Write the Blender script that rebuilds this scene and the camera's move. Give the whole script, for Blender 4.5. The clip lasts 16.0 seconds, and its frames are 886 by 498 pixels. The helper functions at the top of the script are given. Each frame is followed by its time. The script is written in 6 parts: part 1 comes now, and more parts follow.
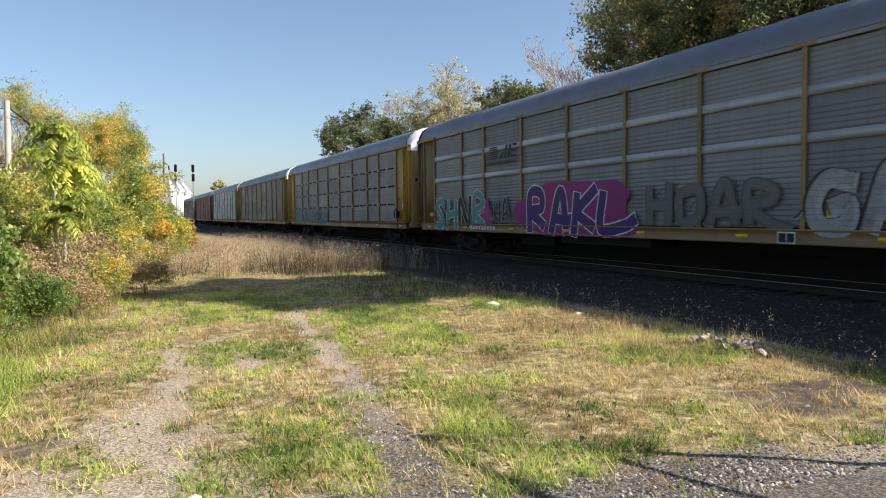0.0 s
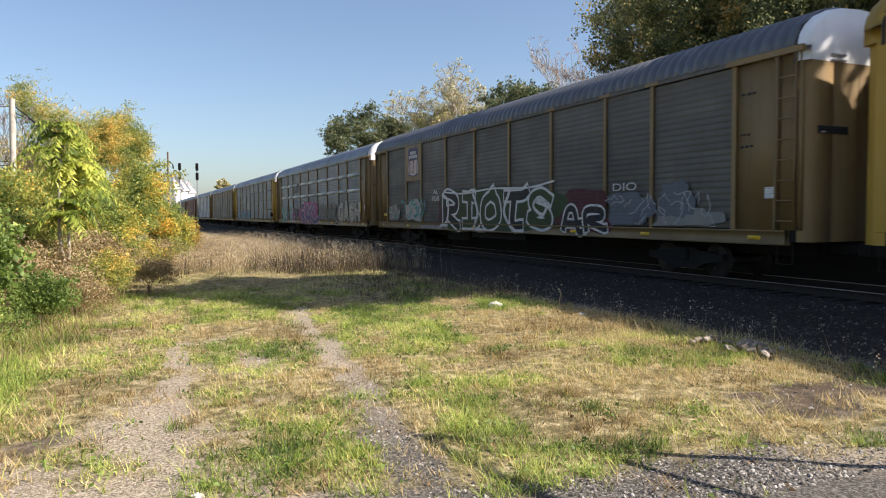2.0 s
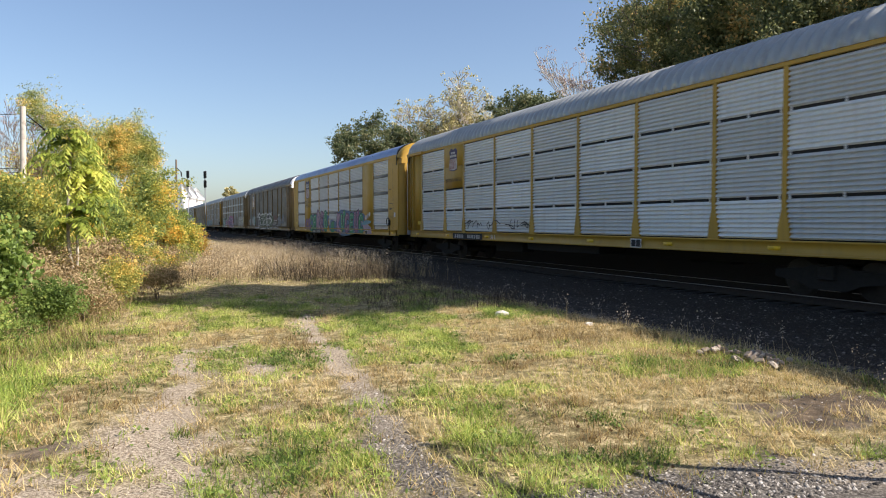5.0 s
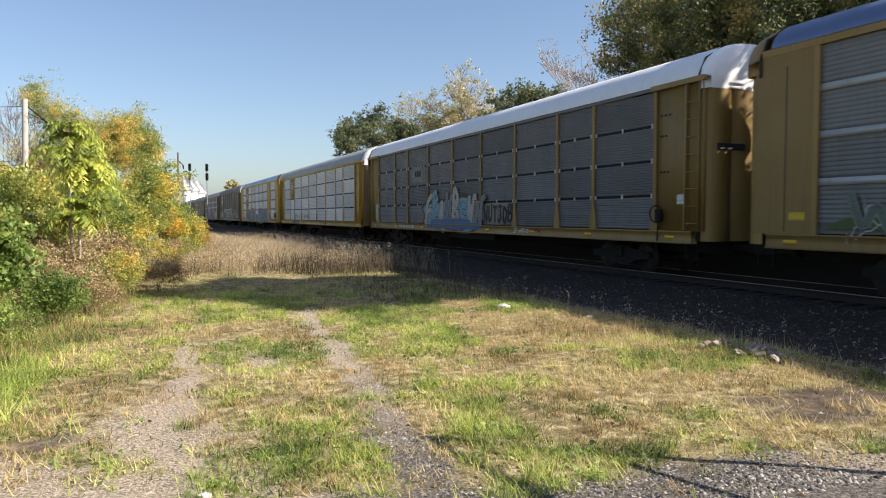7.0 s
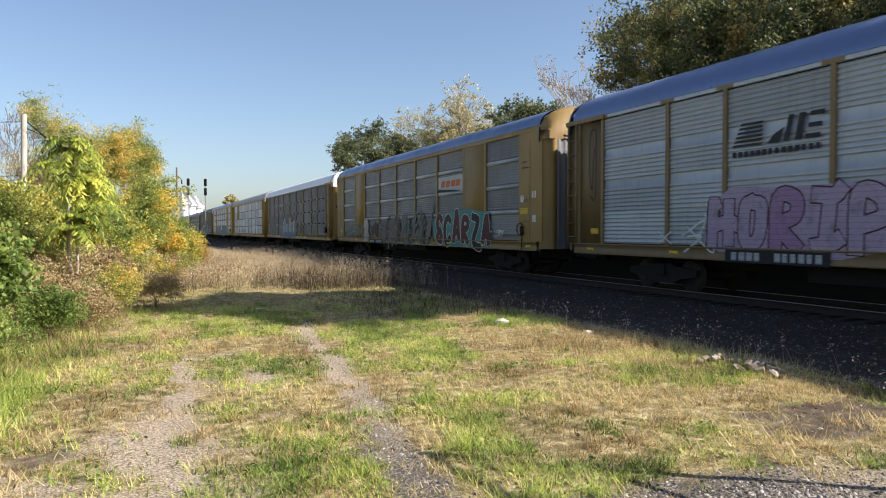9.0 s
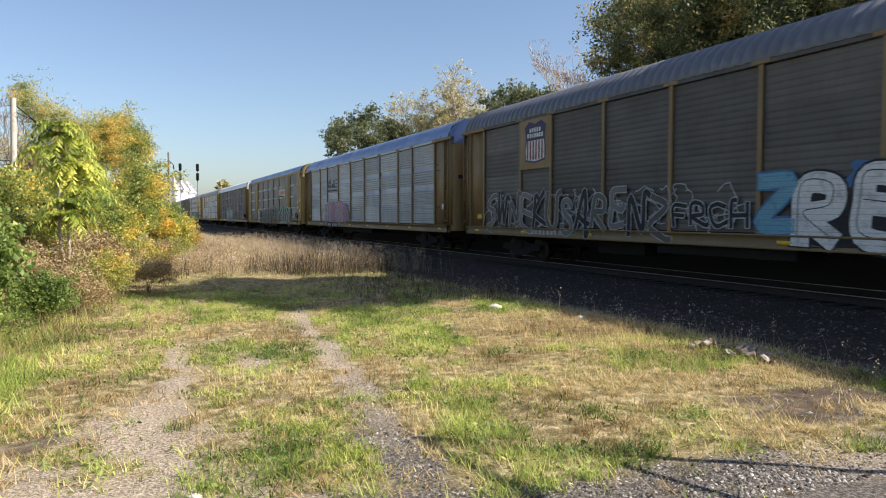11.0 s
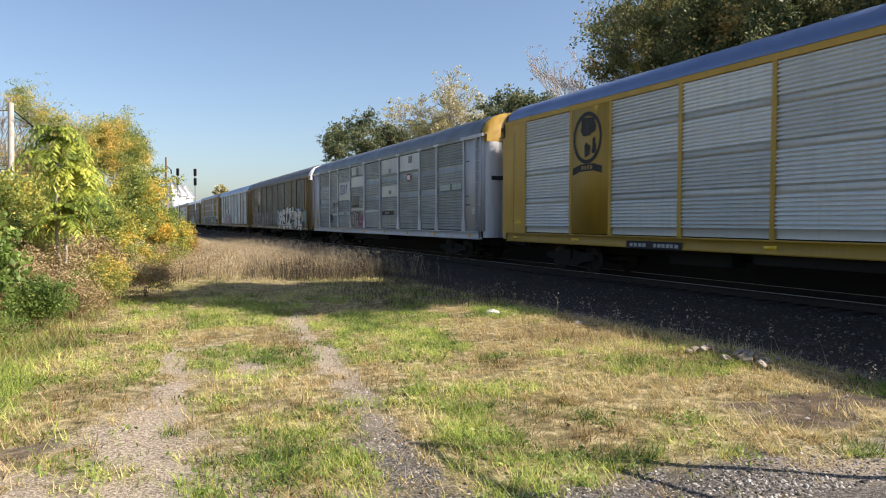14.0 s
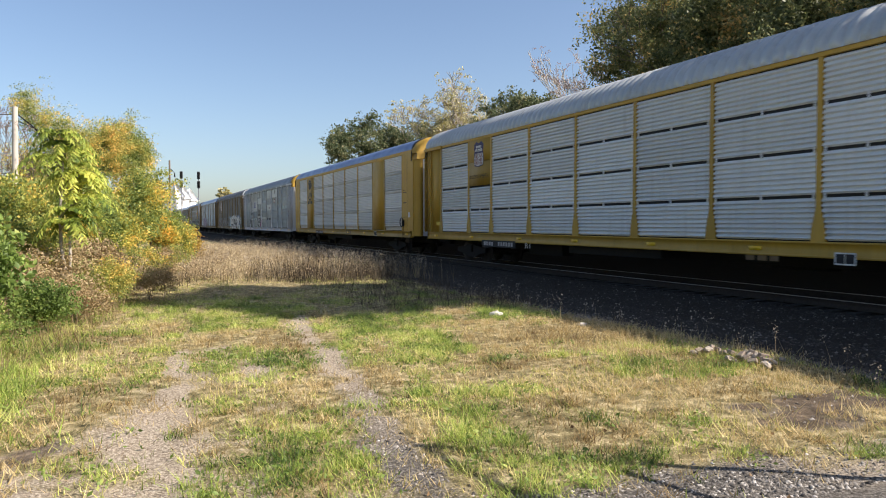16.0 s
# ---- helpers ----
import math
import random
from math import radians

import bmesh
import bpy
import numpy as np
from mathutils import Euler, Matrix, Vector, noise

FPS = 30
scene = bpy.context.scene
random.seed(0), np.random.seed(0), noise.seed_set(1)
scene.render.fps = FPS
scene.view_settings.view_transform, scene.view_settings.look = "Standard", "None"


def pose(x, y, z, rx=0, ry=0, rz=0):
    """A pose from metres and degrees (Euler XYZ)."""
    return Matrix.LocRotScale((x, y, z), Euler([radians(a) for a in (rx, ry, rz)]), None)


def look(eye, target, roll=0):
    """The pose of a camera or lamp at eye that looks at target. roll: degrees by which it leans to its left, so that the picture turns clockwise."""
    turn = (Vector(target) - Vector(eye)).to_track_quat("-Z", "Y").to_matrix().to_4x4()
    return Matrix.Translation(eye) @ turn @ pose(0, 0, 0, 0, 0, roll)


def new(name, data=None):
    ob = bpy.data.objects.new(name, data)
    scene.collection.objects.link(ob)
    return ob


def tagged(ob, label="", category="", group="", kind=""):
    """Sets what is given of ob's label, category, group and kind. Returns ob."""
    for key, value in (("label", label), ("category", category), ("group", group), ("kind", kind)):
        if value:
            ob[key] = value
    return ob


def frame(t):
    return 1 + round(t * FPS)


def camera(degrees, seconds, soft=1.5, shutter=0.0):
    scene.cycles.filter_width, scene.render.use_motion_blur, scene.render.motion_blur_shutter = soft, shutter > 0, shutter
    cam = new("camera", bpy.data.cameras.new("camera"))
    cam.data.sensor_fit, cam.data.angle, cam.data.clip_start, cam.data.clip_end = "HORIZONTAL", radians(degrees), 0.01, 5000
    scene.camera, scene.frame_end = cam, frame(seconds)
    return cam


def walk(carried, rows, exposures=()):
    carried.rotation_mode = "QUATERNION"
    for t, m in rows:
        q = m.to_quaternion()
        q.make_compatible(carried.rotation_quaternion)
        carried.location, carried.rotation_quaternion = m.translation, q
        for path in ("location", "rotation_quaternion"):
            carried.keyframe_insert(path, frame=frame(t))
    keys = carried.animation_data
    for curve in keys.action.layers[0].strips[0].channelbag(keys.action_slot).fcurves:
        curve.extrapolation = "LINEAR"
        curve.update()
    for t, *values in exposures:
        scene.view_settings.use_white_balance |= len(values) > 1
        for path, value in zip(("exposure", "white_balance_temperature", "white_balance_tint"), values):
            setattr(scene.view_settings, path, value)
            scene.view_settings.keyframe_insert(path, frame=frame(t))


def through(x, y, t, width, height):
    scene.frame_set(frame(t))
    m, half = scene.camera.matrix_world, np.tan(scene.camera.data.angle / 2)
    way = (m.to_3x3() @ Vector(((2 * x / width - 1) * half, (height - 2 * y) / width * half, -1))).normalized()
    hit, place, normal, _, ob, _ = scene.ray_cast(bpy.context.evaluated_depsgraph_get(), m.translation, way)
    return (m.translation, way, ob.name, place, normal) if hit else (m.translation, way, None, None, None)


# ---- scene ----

# ---------------------------------------------------------------- camera
EYE = (0.0, 0.0, 1.65)


def aim(yaw, pitch, roll):
    """Pose at the eye: yaw to the right of the track's direction, pitch up, roll, in degrees."""
    return pose(*EYE, 0, 0, -yaw) @ pose(0, 0, 0, 90 + pitch) @ pose(0, 0, 0, 0, 0, roll)


cam = camera(64.36, 16.0, soft=1.0, shutter=0.1)
PATH = [
    (0.0, 24.321, -2.837, -0.609), (0.5, 24.210, -2.932, -0.514), (1.0, 24.104, -2.981, -0.496),
    (1.5, 24.035, -2.988, -0.418), (2.0, 24.058, -2.856, -0.336), (2.5, 24.036, -2.208, -0.252),
    (3.0, 23.953, -2.118, -0.169), (3.5, 23.721, -1.982, -0.148), (4.0, 23.585, -1.802, -0.082),
    (6.5, 23.421, -2.804, -0.022), (7.0, 23.375, -2.711, -0.000), (7.5, 23.338, -2.550, 0.020),
    (8.0, 23.366, -2.128, 0.054), (8.5, 23.449, -1.732, 0.055), (9.0, 23.523, -1.507, -0.003),
    (11.5, 24.126, -2.812, 0.083), (12.0, 24.103, -2.639, 0.101), (12.5, 24.112, -2.438, 0.087),
    (13.0, 24.104, -2.243, 0.112), (13.5, 24.219, -2.227, 0.148), (14.0, 24.258, -2.253, 0.120),
    (14.5, 24.203, -2.247, 0.065), (15.0, 24.145, -2.178, 0.024), (15.5, 24.109, -2.156, -0.070),
    (16.0, 23.994, -2.105, -0.107),
]
EXPOSURE = 0.95
WHITE = (6620, 12)
walk(cam, [(t, aim(a, b, c)) for t, a, b, c in PATH], [(0.0, EXPOSURE, *WHITE), (16.0, EXPOSURE, *WHITE)])

# ---------------------------------------------------------------- world and sun
SUN_AZ, SUN_EL = 125.6, 38.2
world = bpy.data.worlds.new("sky")
scene.world = world
world.use_nodes = True
wn = world.node_tree
sky = wn.nodes.new("ShaderNodeTexSky")
sky.sky_type = "NISHITA"
sky.sun_disc = False
sky.sun_elevation, sky.sun_rotation = radians(SUN_EL), radians(SUN_AZ)
sky.air_density, sky.dust_density, sky.ozone_density = 0.92, 1.5, 2.4
bg = wn.nodes["Background"]
bg.inputs["Strength"].default_value = 0.091
wn.links.new(sky.outputs["Color"], bg.inputs["Color"])
sun = new("sun", bpy.data.lights.new("sun", "SUN"))
sun.data.energy, sun.data.angle, sun.data.color = 4.85, radians(0.55), (1.0, 0.925, 0.84)
sd = Vector((math.sin(radians(SUN_AZ)) * math.cos(radians(SUN_EL)),
             math.cos(radians(SUN_AZ)) * math.cos(radians(SUN_EL)), math.sin(radians(SUN_EL))))
sun.matrix_world = look(sd * 100, (0, 0, 0))


# ---------------------------------------------------------------- materials
class Nodes:
    """Small wrapper to write node trees compactly."""

    def __init__(self, name):
        self.mat = bpy.data.materials.new(name)
        self.mat.use_nodes = True
        self.t = self.mat.node_tree
        self.t.nodes.clear()
        self.out = self.t.nodes.new("ShaderNodeOutputMaterial")

    def node(self, kind, **kw):
        n = self.t.nodes.new("ShaderNode" + kind)
        for k, v in kw.items():
            if k == "op":
                n.operation = v
            elif k == "blend":
                n.blend_type = v
            elif k == "attr":
                n.attribute_name = v
        return n

    def link(self, a, b):
        self.t.links.new(a, b)

    def put(self, sock, v):
        if isinstance(v, bpy.types.NodeSocket):
            self.link(v, sock)
        elif isinstance(v, (tuple, list)) and len(v) == 3 and sock.type == "RGBA":
            sock.default_value = (*v, 1)
        else:
            sock.default_value = v

    def coords(self, scale=(1, 1, 1), random=False, world=False):
        if world:
            c = self.node("NewGeometry").outputs["Position"]
        else:
            c = self.node("TexCoord").outputs["Object"]
        if random:
            r = self.node("ObjectInfo").outputs["Random"]
            m = self.node("Math", op="MULTIPLY")
            self.link(r, m.inputs[0])
            m.inputs[1].default_value = 37.0
            a = self.node("VectorMath", op="ADD")
            self.link(c, a.inputs[0])
            self.link(m.outputs[0], a.inputs[1])
            c = a.outputs[0]
        mp = self.node("Mapping")
        self.link(c, mp.inputs["Vector"])
        mp.inputs["Scale"].default_value = scale
        return mp.outputs[0]

    def noise(self, vec, scale, detail=4, rough=0.6):
        n = self.node("TexNoise")
        self.link(vec, n.inputs["Vector"])
        n.inputs["Scale"].default_value = scale
        n.inputs["Detail"].default_value = detail
        n.inputs["Roughness"].default_value = rough
        return n.outputs["Fac"]

    def ramp(self, fac, stops):
        r = self.node("ValToRGB")
        self.link(fac, r.inputs[0])
        e = r.color_ramp.elements
        while len(e) < len(stops):
            e.new(0.5)
        for el, (p, c) in zip(e, stops):
            el.position = p
            el.color = (*c, 1) if len(c) == 3 else c
        return r.outputs[0]

    def span(self, fac, a, b, lo=0.0, hi=1.0):
        m = self.node("MapRange")
        self.put(m.inputs[0], fac)
        m.inputs[1].default_value, m.inputs[2].default_value = a, b
        m.inputs[3].default_value, m.inputs[4].default_value = lo, hi
        return m.outputs[0]

    def mix(self, fac, a, b, blend="MIX"):
        m = self.node("MixRGB", blend=blend)
        self.put(m.inputs[0], fac)
        self.put(m.inputs[1], a)
        self.put(m.inputs[2], b)
        return m.outputs[0]

    def node_grey(self, fac):
        """A grey of the given value."""
        k = self.node("CombineColor")
        for i in range(3):
            self.link(fac, k.inputs[i])
        return k.outputs[0]

    def math(self, op, a, b=0.0):
        m = self.node("Math", op=op)
        self.put(m.inputs[0], a)
        self.put(m.inputs[1], b)
        return m.outputs[0]

    def bump(self, h, strength, dist):
        b = self.node("Bump")
        self.link(h, b.inputs["Height"])
        b.inputs["Strength"].default_value = strength
        b.inputs["Distance"].default_value = dist
        return b.outputs[0]

    def principled(self, color, rough=0.6, metal=0.0, normal=None, spec=0.5):
        p = self.node("BsdfPrincipled")
        self.put(p.inputs["Base Color"], color)
        self.put(p.inputs["Roughness"], rough)
        self.put(p.inputs["Metallic"], metal)
        p.inputs["Specular IOR Level"].default_value = spec
        if normal is not None:
            self.link(normal, p.inputs["Normal"])
        self.link(p.outputs[0], self.out.inputs[0])
        return p


def paint(name, rgb, rough=0.55, metal=0.0, dirt=0.5, rust=(0.09, 0.055, 0.035), streak=1.0):
    """Weathered paint or sheet metal: broad stains, run-down streaks, fine grain."""
    n = Nodes(name)
    broad = n.noise(n.coords(random=True), 0.9, 5)
    runs = n.noise(n.coords((7, 7, 0.35), random=True), 1.0, 4)
    fine = n.noise(n.coords((1, 1, 1)), 38, 3)
    c = n.mix(n.span(broad, 0.35, 0.7, 0.0, 0.35 * dirt), rgb, tuple(v * 0.55 for v in rgb))
    c = n.mix(n.span(runs, 0.5, 0.75, 0.0, 0.55 * dirt * streak), c, rust)
    c = n.mix(n.span(fine, 0.3, 0.7, 0.0, 0.22), c, tuple(min(1, v * 1.35) for v in rgb))
    tone = n.span(n.node("ObjectInfo").outputs["Random"], 0, 1, 0.80, 1.14)
    c = n.mix(1.0, c, n.node_grey(tone), "MULTIPLY")
    ro = n.span(broad, 0.3, 0.7, rough - 0.1, min(1, rough + 0.15))
    n.principled(c, ro, metal, n.bump(fine, 0.15, 0.004))
    return n.mat


def plain(name, rgb, rough=0.7, metal=0.0, var=0.25):
    n = Nodes(name)
    k = n.noise(n.coords(random=True), 14, 4)
    c = n.mix(n.span(k, 0.3, 0.7, 0, 1), tuple(v * (1 - var) for v in rgb), tuple(min(1, v * (1 + var)) for v in rgb))
    n.principled(c, rough, metal, n.bump(k, 0.1, 0.004))
    return n.mat


def spray(name, rgb, rough=0.6):
    """Sprayed or stencilled paint over a ribbed sheet: patchy cover, painted rib shadows, faint runs."""
    n = Nodes(name)
    o = n.node("TexCoord").outputs["Object"]
    sep = n.node("SeparateXYZ")
    n.link(o, sep.inputs[0])
    rib = n.math("FRACT", n.math("MULTIPLY", sep.outputs[2], 8.33))
    # Dark line per rib paints the corrugation's shadow into the colour.
    rib_shade = n.math("MULTIPLY", n.span(rib, 0.0, 0.16, 1.0, 0.0), 0.55)
    patch = n.noise(n.coords(), 2.6, 6, 0.7)
    grain = n.noise(n.coords((1, 1, 3)), 22, 4)
    c = n.mix(n.span(grain, 0.3, 0.7, 0, 1), tuple(v * 0.72 for v in rgb), tuple(min(1, v * 1.15) for v in rgb))
    c = n.mix(n.span(patch, 0.52, 0.72, 0.0, 0.6), c, (0.085, 0.078, 0.068))
    c = n.mix(rib_shade, c, (0.05, 0.045, 0.04))
    n.principled(c, rough, 0.0, n.bump(rib, 0.5, 0.02), spec=0.3)
    return n.mat


def foliage(name, stops, rough=0.5, through=0.4, gain=1.0):
    """Leaves or blades: colour differs from piece to piece; light shines through."""
    n = Nodes(name)
    r = n.node("NewGeometry").outputs["Random Per Island"]
    drift = n.span(n.noise(n.coords(world=True), 0.7, 3), 0.36, 0.64, -0.22, 0.52)
    r = n.math("MINIMUM", n.math("MAXIMUM", n.math("ADD", n.math("MULTIPLY", r, 0.68), drift), 0.0), 1.0)
    c = n.ramp(r, [(p, tuple(v * gain for v in col)) for p, col in stops])
    big = n.noise(n.coords(world=True), 0.8, 3)
    c = n.mix(n.span(big, 0.35, 0.65, 0, 0.35), c, n.mix(1.0, c, (0.75, 0.72, 0.6), "MULTIPLY"))
    p = n.principled(c, rough, spec=0.3)
    tr = n.node("BsdfTranslucent")
    n.link(c, tr.inputs[0])
    m = n.node("MixShader")
    m.inputs[0].default_value = through
    n.link(p.outputs[0], m.inputs[1])
    n.link(tr.outputs[0], m.inputs[2])
    n.link(m.outputs[0], n.out.inputs[0])
    return n.mat


def stone_mat(name, stops):
    n = Nodes(name)
    r = n.node("NewGeometry").outputs["Random Per Island"]
    c = n.ramp(r, stops)
    f = n.noise(n.coords(world=True), 60, 4)
    c = n.mix(n.span(f, 0.3, 0.7, 0, 0.5), c, n.mix(1.0, c, (0.6, 0.58, 0.55), "MULTIPLY"))
    n.principled(c, 0.9, 0.0, n.bump(f, 0.4, 0.01))
    return n.mat


M = {
    "tan": paint("tan_paint", (0.24, 0.155, 0.06), dirt=0.7),
    "yellow": paint("yellow_paint", (0.43, 0.255, 0.03), dirt=0.5),
    "oldyellow": paint("faded_yellow_paint", (0.28, 0.175, 0.045), dirt=0.6),
    "white": paint("white_paint", (0.56, 0.56, 0.57), dirt=0.5),
    "hood": paint("white_hood_paint", (0.78, 0.78, 0.78), dirt=0.15),
    "brown": paint("brown_paint", (0.15, 0.095, 0.045), dirt=0.8),
    "red": paint("oxide_red_paint", (0.17, 0.06, 0.035), dirt=0.6),
    "p_grey": paint("grey_galvanised_sheet", (0.20, 0.20, 0.19), 0.5, 0.1, dirt=0.6),
    "p_dark": paint("dull_brown_grey_sheet", (0.115, 0.105, 0.09), 0.6, 0.2, dirt=0.75),
    "p_slate": paint("slate_grey_sheet", (0.15, 0.147, 0.142), 0.55, 0.1, dirt=0.5),
    "p_white": paint("bright_galvanised_sheet", (0.64, 0.655, 0.655), 0.38, 0.1, dirt=0.35),
    "p_pale": paint("pale_cream_sheet", (0.56, 0.55, 0.51), 0.45, 0.1, dirt=0.3),
    "p_light": paint("light_galvanised_sheet", (0.41, 0.425, 0.42), 0.45, 0.3, dirt=0.45),
    "p_green": paint("greenish_grey_sheet", (0.27, 0.285, 0.265), 0.5, 0.15, dirt=0.7),
    "p_beige": paint("beige_sheet", (0.19, 0.17, 0.14), 0.6, 0.1, dirt=0.6),
    "roof": paint("grey_roof_sheet", (0.15, 0.155, 0.17), 0.45, 0.3, dirt=0.4),
    "roof_blue": paint("blue_grey_roof_sheet", (0.14, 0.185, 0.31), 0.36, 0.4, dirt=0.3),
    "roof_white": paint("white_roof_sheet", (0.74, 0.74, 0.74), 0.5, 0.1, dirt=0.2),
    "galv": paint("galvanised_door_sheet", (0.26, 0.27, 0.29), 0.45, 0.4, dirt=0.4),
    "dark": plain("dark_running_gear", (0.015, 0.013, 0.011), 0.95),
    "black": plain("black_paint", (0.02, 0.02, 0.022), 0.6),
    "inner": plain("dark_interior", (0.03, 0.03, 0.03), 0.9),
    "wheel": plain("wheel_steel", (0.05, 0.042, 0.036), 0.6, 0.4),
    "rail": plain("rusty_rail_side", (0.03, 0.021, 0.015), 0.9),
    "railtop": plain("polished_rail_head", (0.45, 0.44, 0.42), 0.42, 1.0),
    "sleeper": paint("old_sleeper_wood", (0.03, 0.025, 0.022), 0.9, dirt=0.5),
    "refl": plain("yellow_reflector", (0.75, 0.48, 0.02), 0.35),
    "wood": paint("weathered_pole_wood", (0.42, 0.38, 0.33), 0.9, dirt=0.4),
    "w_white": spray("white_marking_paint", (0.74, 0.74, 0.72), 0.6),
    "w_black": spray("black_marking_paint", (0.025, 0.025, 0.03), 0.6),
    "g_steel": spray("steel_grey_spray_paint", (0.155, 0.155, 0.15), 0.5),
    "w_grey": spray("grey_marking_paint", (0.45, 0.46, 0.47), 0.6),
    "w_blue": spray("blue_marking_paint", (0.03, 0.05, 0.25), 0.5),
    "w_navy": spray("navy_marking_paint", (0.045, 0.035, 0.12), 0.5),
    "w_red": spray("red_marking_paint", (0.24, 0.045, 0.05), 0.5),
    "w_orange": spray("orange_red_marking_paint", (0.62, 0.12, 0.04), 0.5),
    "w_yellow": spray("yellow_marking_paint", (0.7, 0.5, 0.05), 0.5),
    "g_forest": spray("dark_green_spray_paint", (0.045, 0.075, 0.03), 0.6),
    "g_slateblue": spray("slate_blue_spray_paint", (0.15, 0.17, 0.20), 0.6),
    "g_sage": spray("sage_green_spray_paint", (0.14, 0.19, 0.15), 0.6),
    "g_mint": spray("pale_mint_paint", (0.42, 0.52, 0.50), 0.6),
    "g_mauve": spray("mauve_spray_paint", (0.24, 0.12, 0.27), 0.5),
    "g_rust": spray("rust_spray_paint", (0.14, 0.07, 0.035), 0.6),
    "g_dust": spray("dusty_grey_spray_paint", (0.24, 0.245, 0.24)),
    "g_green": spray("green_spray_paint", (0.015, 0.30, 0.16), 0.5),
    "g_olive": spray("olive_spray_paint", (0.09, 0.14, 0.04), 0.6),
    "g_teal": spray("teal_spray_paint", (0.05, 0.30, 0.29), 0.5),
    "g_purple": spray("purple_spray_paint", (0.07, 0.03, 0.18), 0.5),
    "g_magenta": spray("magenta_spray_paint", (0.30, 0.03, 0.20), 0.5),
    "g_pink": spray("pink_lilac_spray_paint", (0.36, 0.22, 0.37), 0.5),
    "g_lilac": spray("pale_lilac_spray_paint", (0.42, 0.34, 0.46), 0.5),
    "g_blue": spray("blue_spray_paint", (0.07, 0.18, 0.36), 0.5),
    "g_sky": spray("sky_blue_spray_paint", (0.16, 0.38, 0.50), 0.5),
    "g_silver": spray("silver_spray_paint", (0.40, 0.41, 0.41), 0.4),
    "g_maroon": spray("maroon_spray_paint", (0.075, 0.014, 0.028), 0.5),
    # Dark stone, lowered further to deepen the shade beside the train.
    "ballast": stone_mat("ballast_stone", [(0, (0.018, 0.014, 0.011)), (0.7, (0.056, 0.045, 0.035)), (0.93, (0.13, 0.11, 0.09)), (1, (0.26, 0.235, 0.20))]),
    "gravel": stone_mat("gravel_stone", [(0, (0.13, 0.105, 0.08)), (0.5, (0.28, 0.24, 0.185)), (0.9, (0.44, 0.395, 0.335)), (1, (0.66, 0.63, 0.58))]),
    "greystone": stone_mat("grey_gravel_stone", [(0, (0.024, 0.021, 0.018)), (0.5, (0.11, 0.098, 0.085)), (0.85, (0.31, 0.285, 0.25)), (1, (0.52, 0.49, 0.45))]),
    "brickbits": stone_mat("broken_brick_and_stone", [(0, (0.07, 0.04, 0.028)), (0.6, (0.17, 0.11, 0.075)), (1, (0.40, 0.35, 0.29))]),
    "bark": paint("grey_brown_bark", (0.17, 0.13, 0.10), 0.95, dirt=0.6),
    "palebark": paint("pale_bark", (0.40, 0.36, 0.30), 0.95, dirt=0.4),
    "l_oak": foliage("dark_olive_leaves", [(0, (0.035, 0.045, 0.02)), (0.5, (0.08, 0.088, 0.035)), (0.85, (0.15, 0.14, 0.055)), (1, (0.30, 0.20, 0.07))], gain=2.4),
    "l_far": foliage("grey_green_leaves", [(0, (0.06, 0.085, 0.04)), (0.6, (0.12, 0.14, 0.07)), (1, (0.24, 0.22, 0.11))], gain=1.25),
    "l_green": foliage("green_leaves", [(0, (0.05, 0.08, 0.02)), (0.7, (0.13, 0.18, 0.045)), (1, (0.26, 0.28, 0.08))], gain=2.1, through=0.5),
    "l_lime": foliage("lime_yellow_leaves", [(0, (0.06, 0.08, 0.02)), (0.6, (0.19, 0.22, 0.05)), (1, (0.38, 0.34, 0.09))], gain=1.6),
    "l_gold": foliage("golden_autumn_leaves", [(0, (0.12, 0.10, 0.03)), (0.5, (0.28, 0.20, 0.045)), (1, (0.42, 0.24, 0.06))], gain=1.7),
    "l_frond": foliage("feathered_lime_leaves", [(0, (0.05, 0.08, 0.02)), (0.5, (0.18, 0.22, 0.04)), (1, (0.38, 0.37, 0.09))], gain=2.0, through=0.5),
    "l_yellow": foliage("yellow_autumn_leaves", [(0, (0.07, 0.10, 0.03)), (0.35, (0.15, 0.185, 0.05)), (0.65, (0.26, 0.25, 0.06)), (0.9, (0.42, 0.31, 0.07)), (1, (0.48, 0.29, 0.07))], gain=2.0, through=0.5),
    "l_olive": foliage("olive_autumn_leaves", [(0, (0.05, 0.075, 0.02)), (0.4, (0.14, 0.16, 0.045)), (0.75, (0.25, 0.225, 0.065)), (1, (0.42, 0.27, 0.085))], gain=2.4, through=0.5),
    "l_orange": foliage("orange_autumn_leaves", [(0, (0.20, 0.14, 0.05)), (0.6, (0.34, 0.21, 0.07)), (1, (0.45, 0.33, 0.12))], gain=1.35),
    "l_pale": foliage("pale_yellow_leaves", [(0, (0.24, 0.22, 0.08)), (0.6, (0.42, 0.38, 0.20)), (1, (0.55, 0.50, 0.32))], gain=1.35),
    "l_pink": foliage("dull_pink_leaves", [(0, (0.30, 0.21, 0.20)), (1, (0.48, 0.36, 0.34))]),
    "g_grass": foliage("green_grass_blades", [(0, (0.02, 0.035, 0.01)), (0.5, (0.20, 0.23, 0.05)), (0.8, (0.38, 0.36, 0.11)), (1, (0.52, 0.44, 0.22))], gain=1.75),
    "g_clump": foliage("lush_grass_blades", [(0, (0.02, 0.045, 0.01)), (0.55, (0.19, 0.25, 0.045)), (1, (0.40, 0.40, 0.14))], gain=1.85),
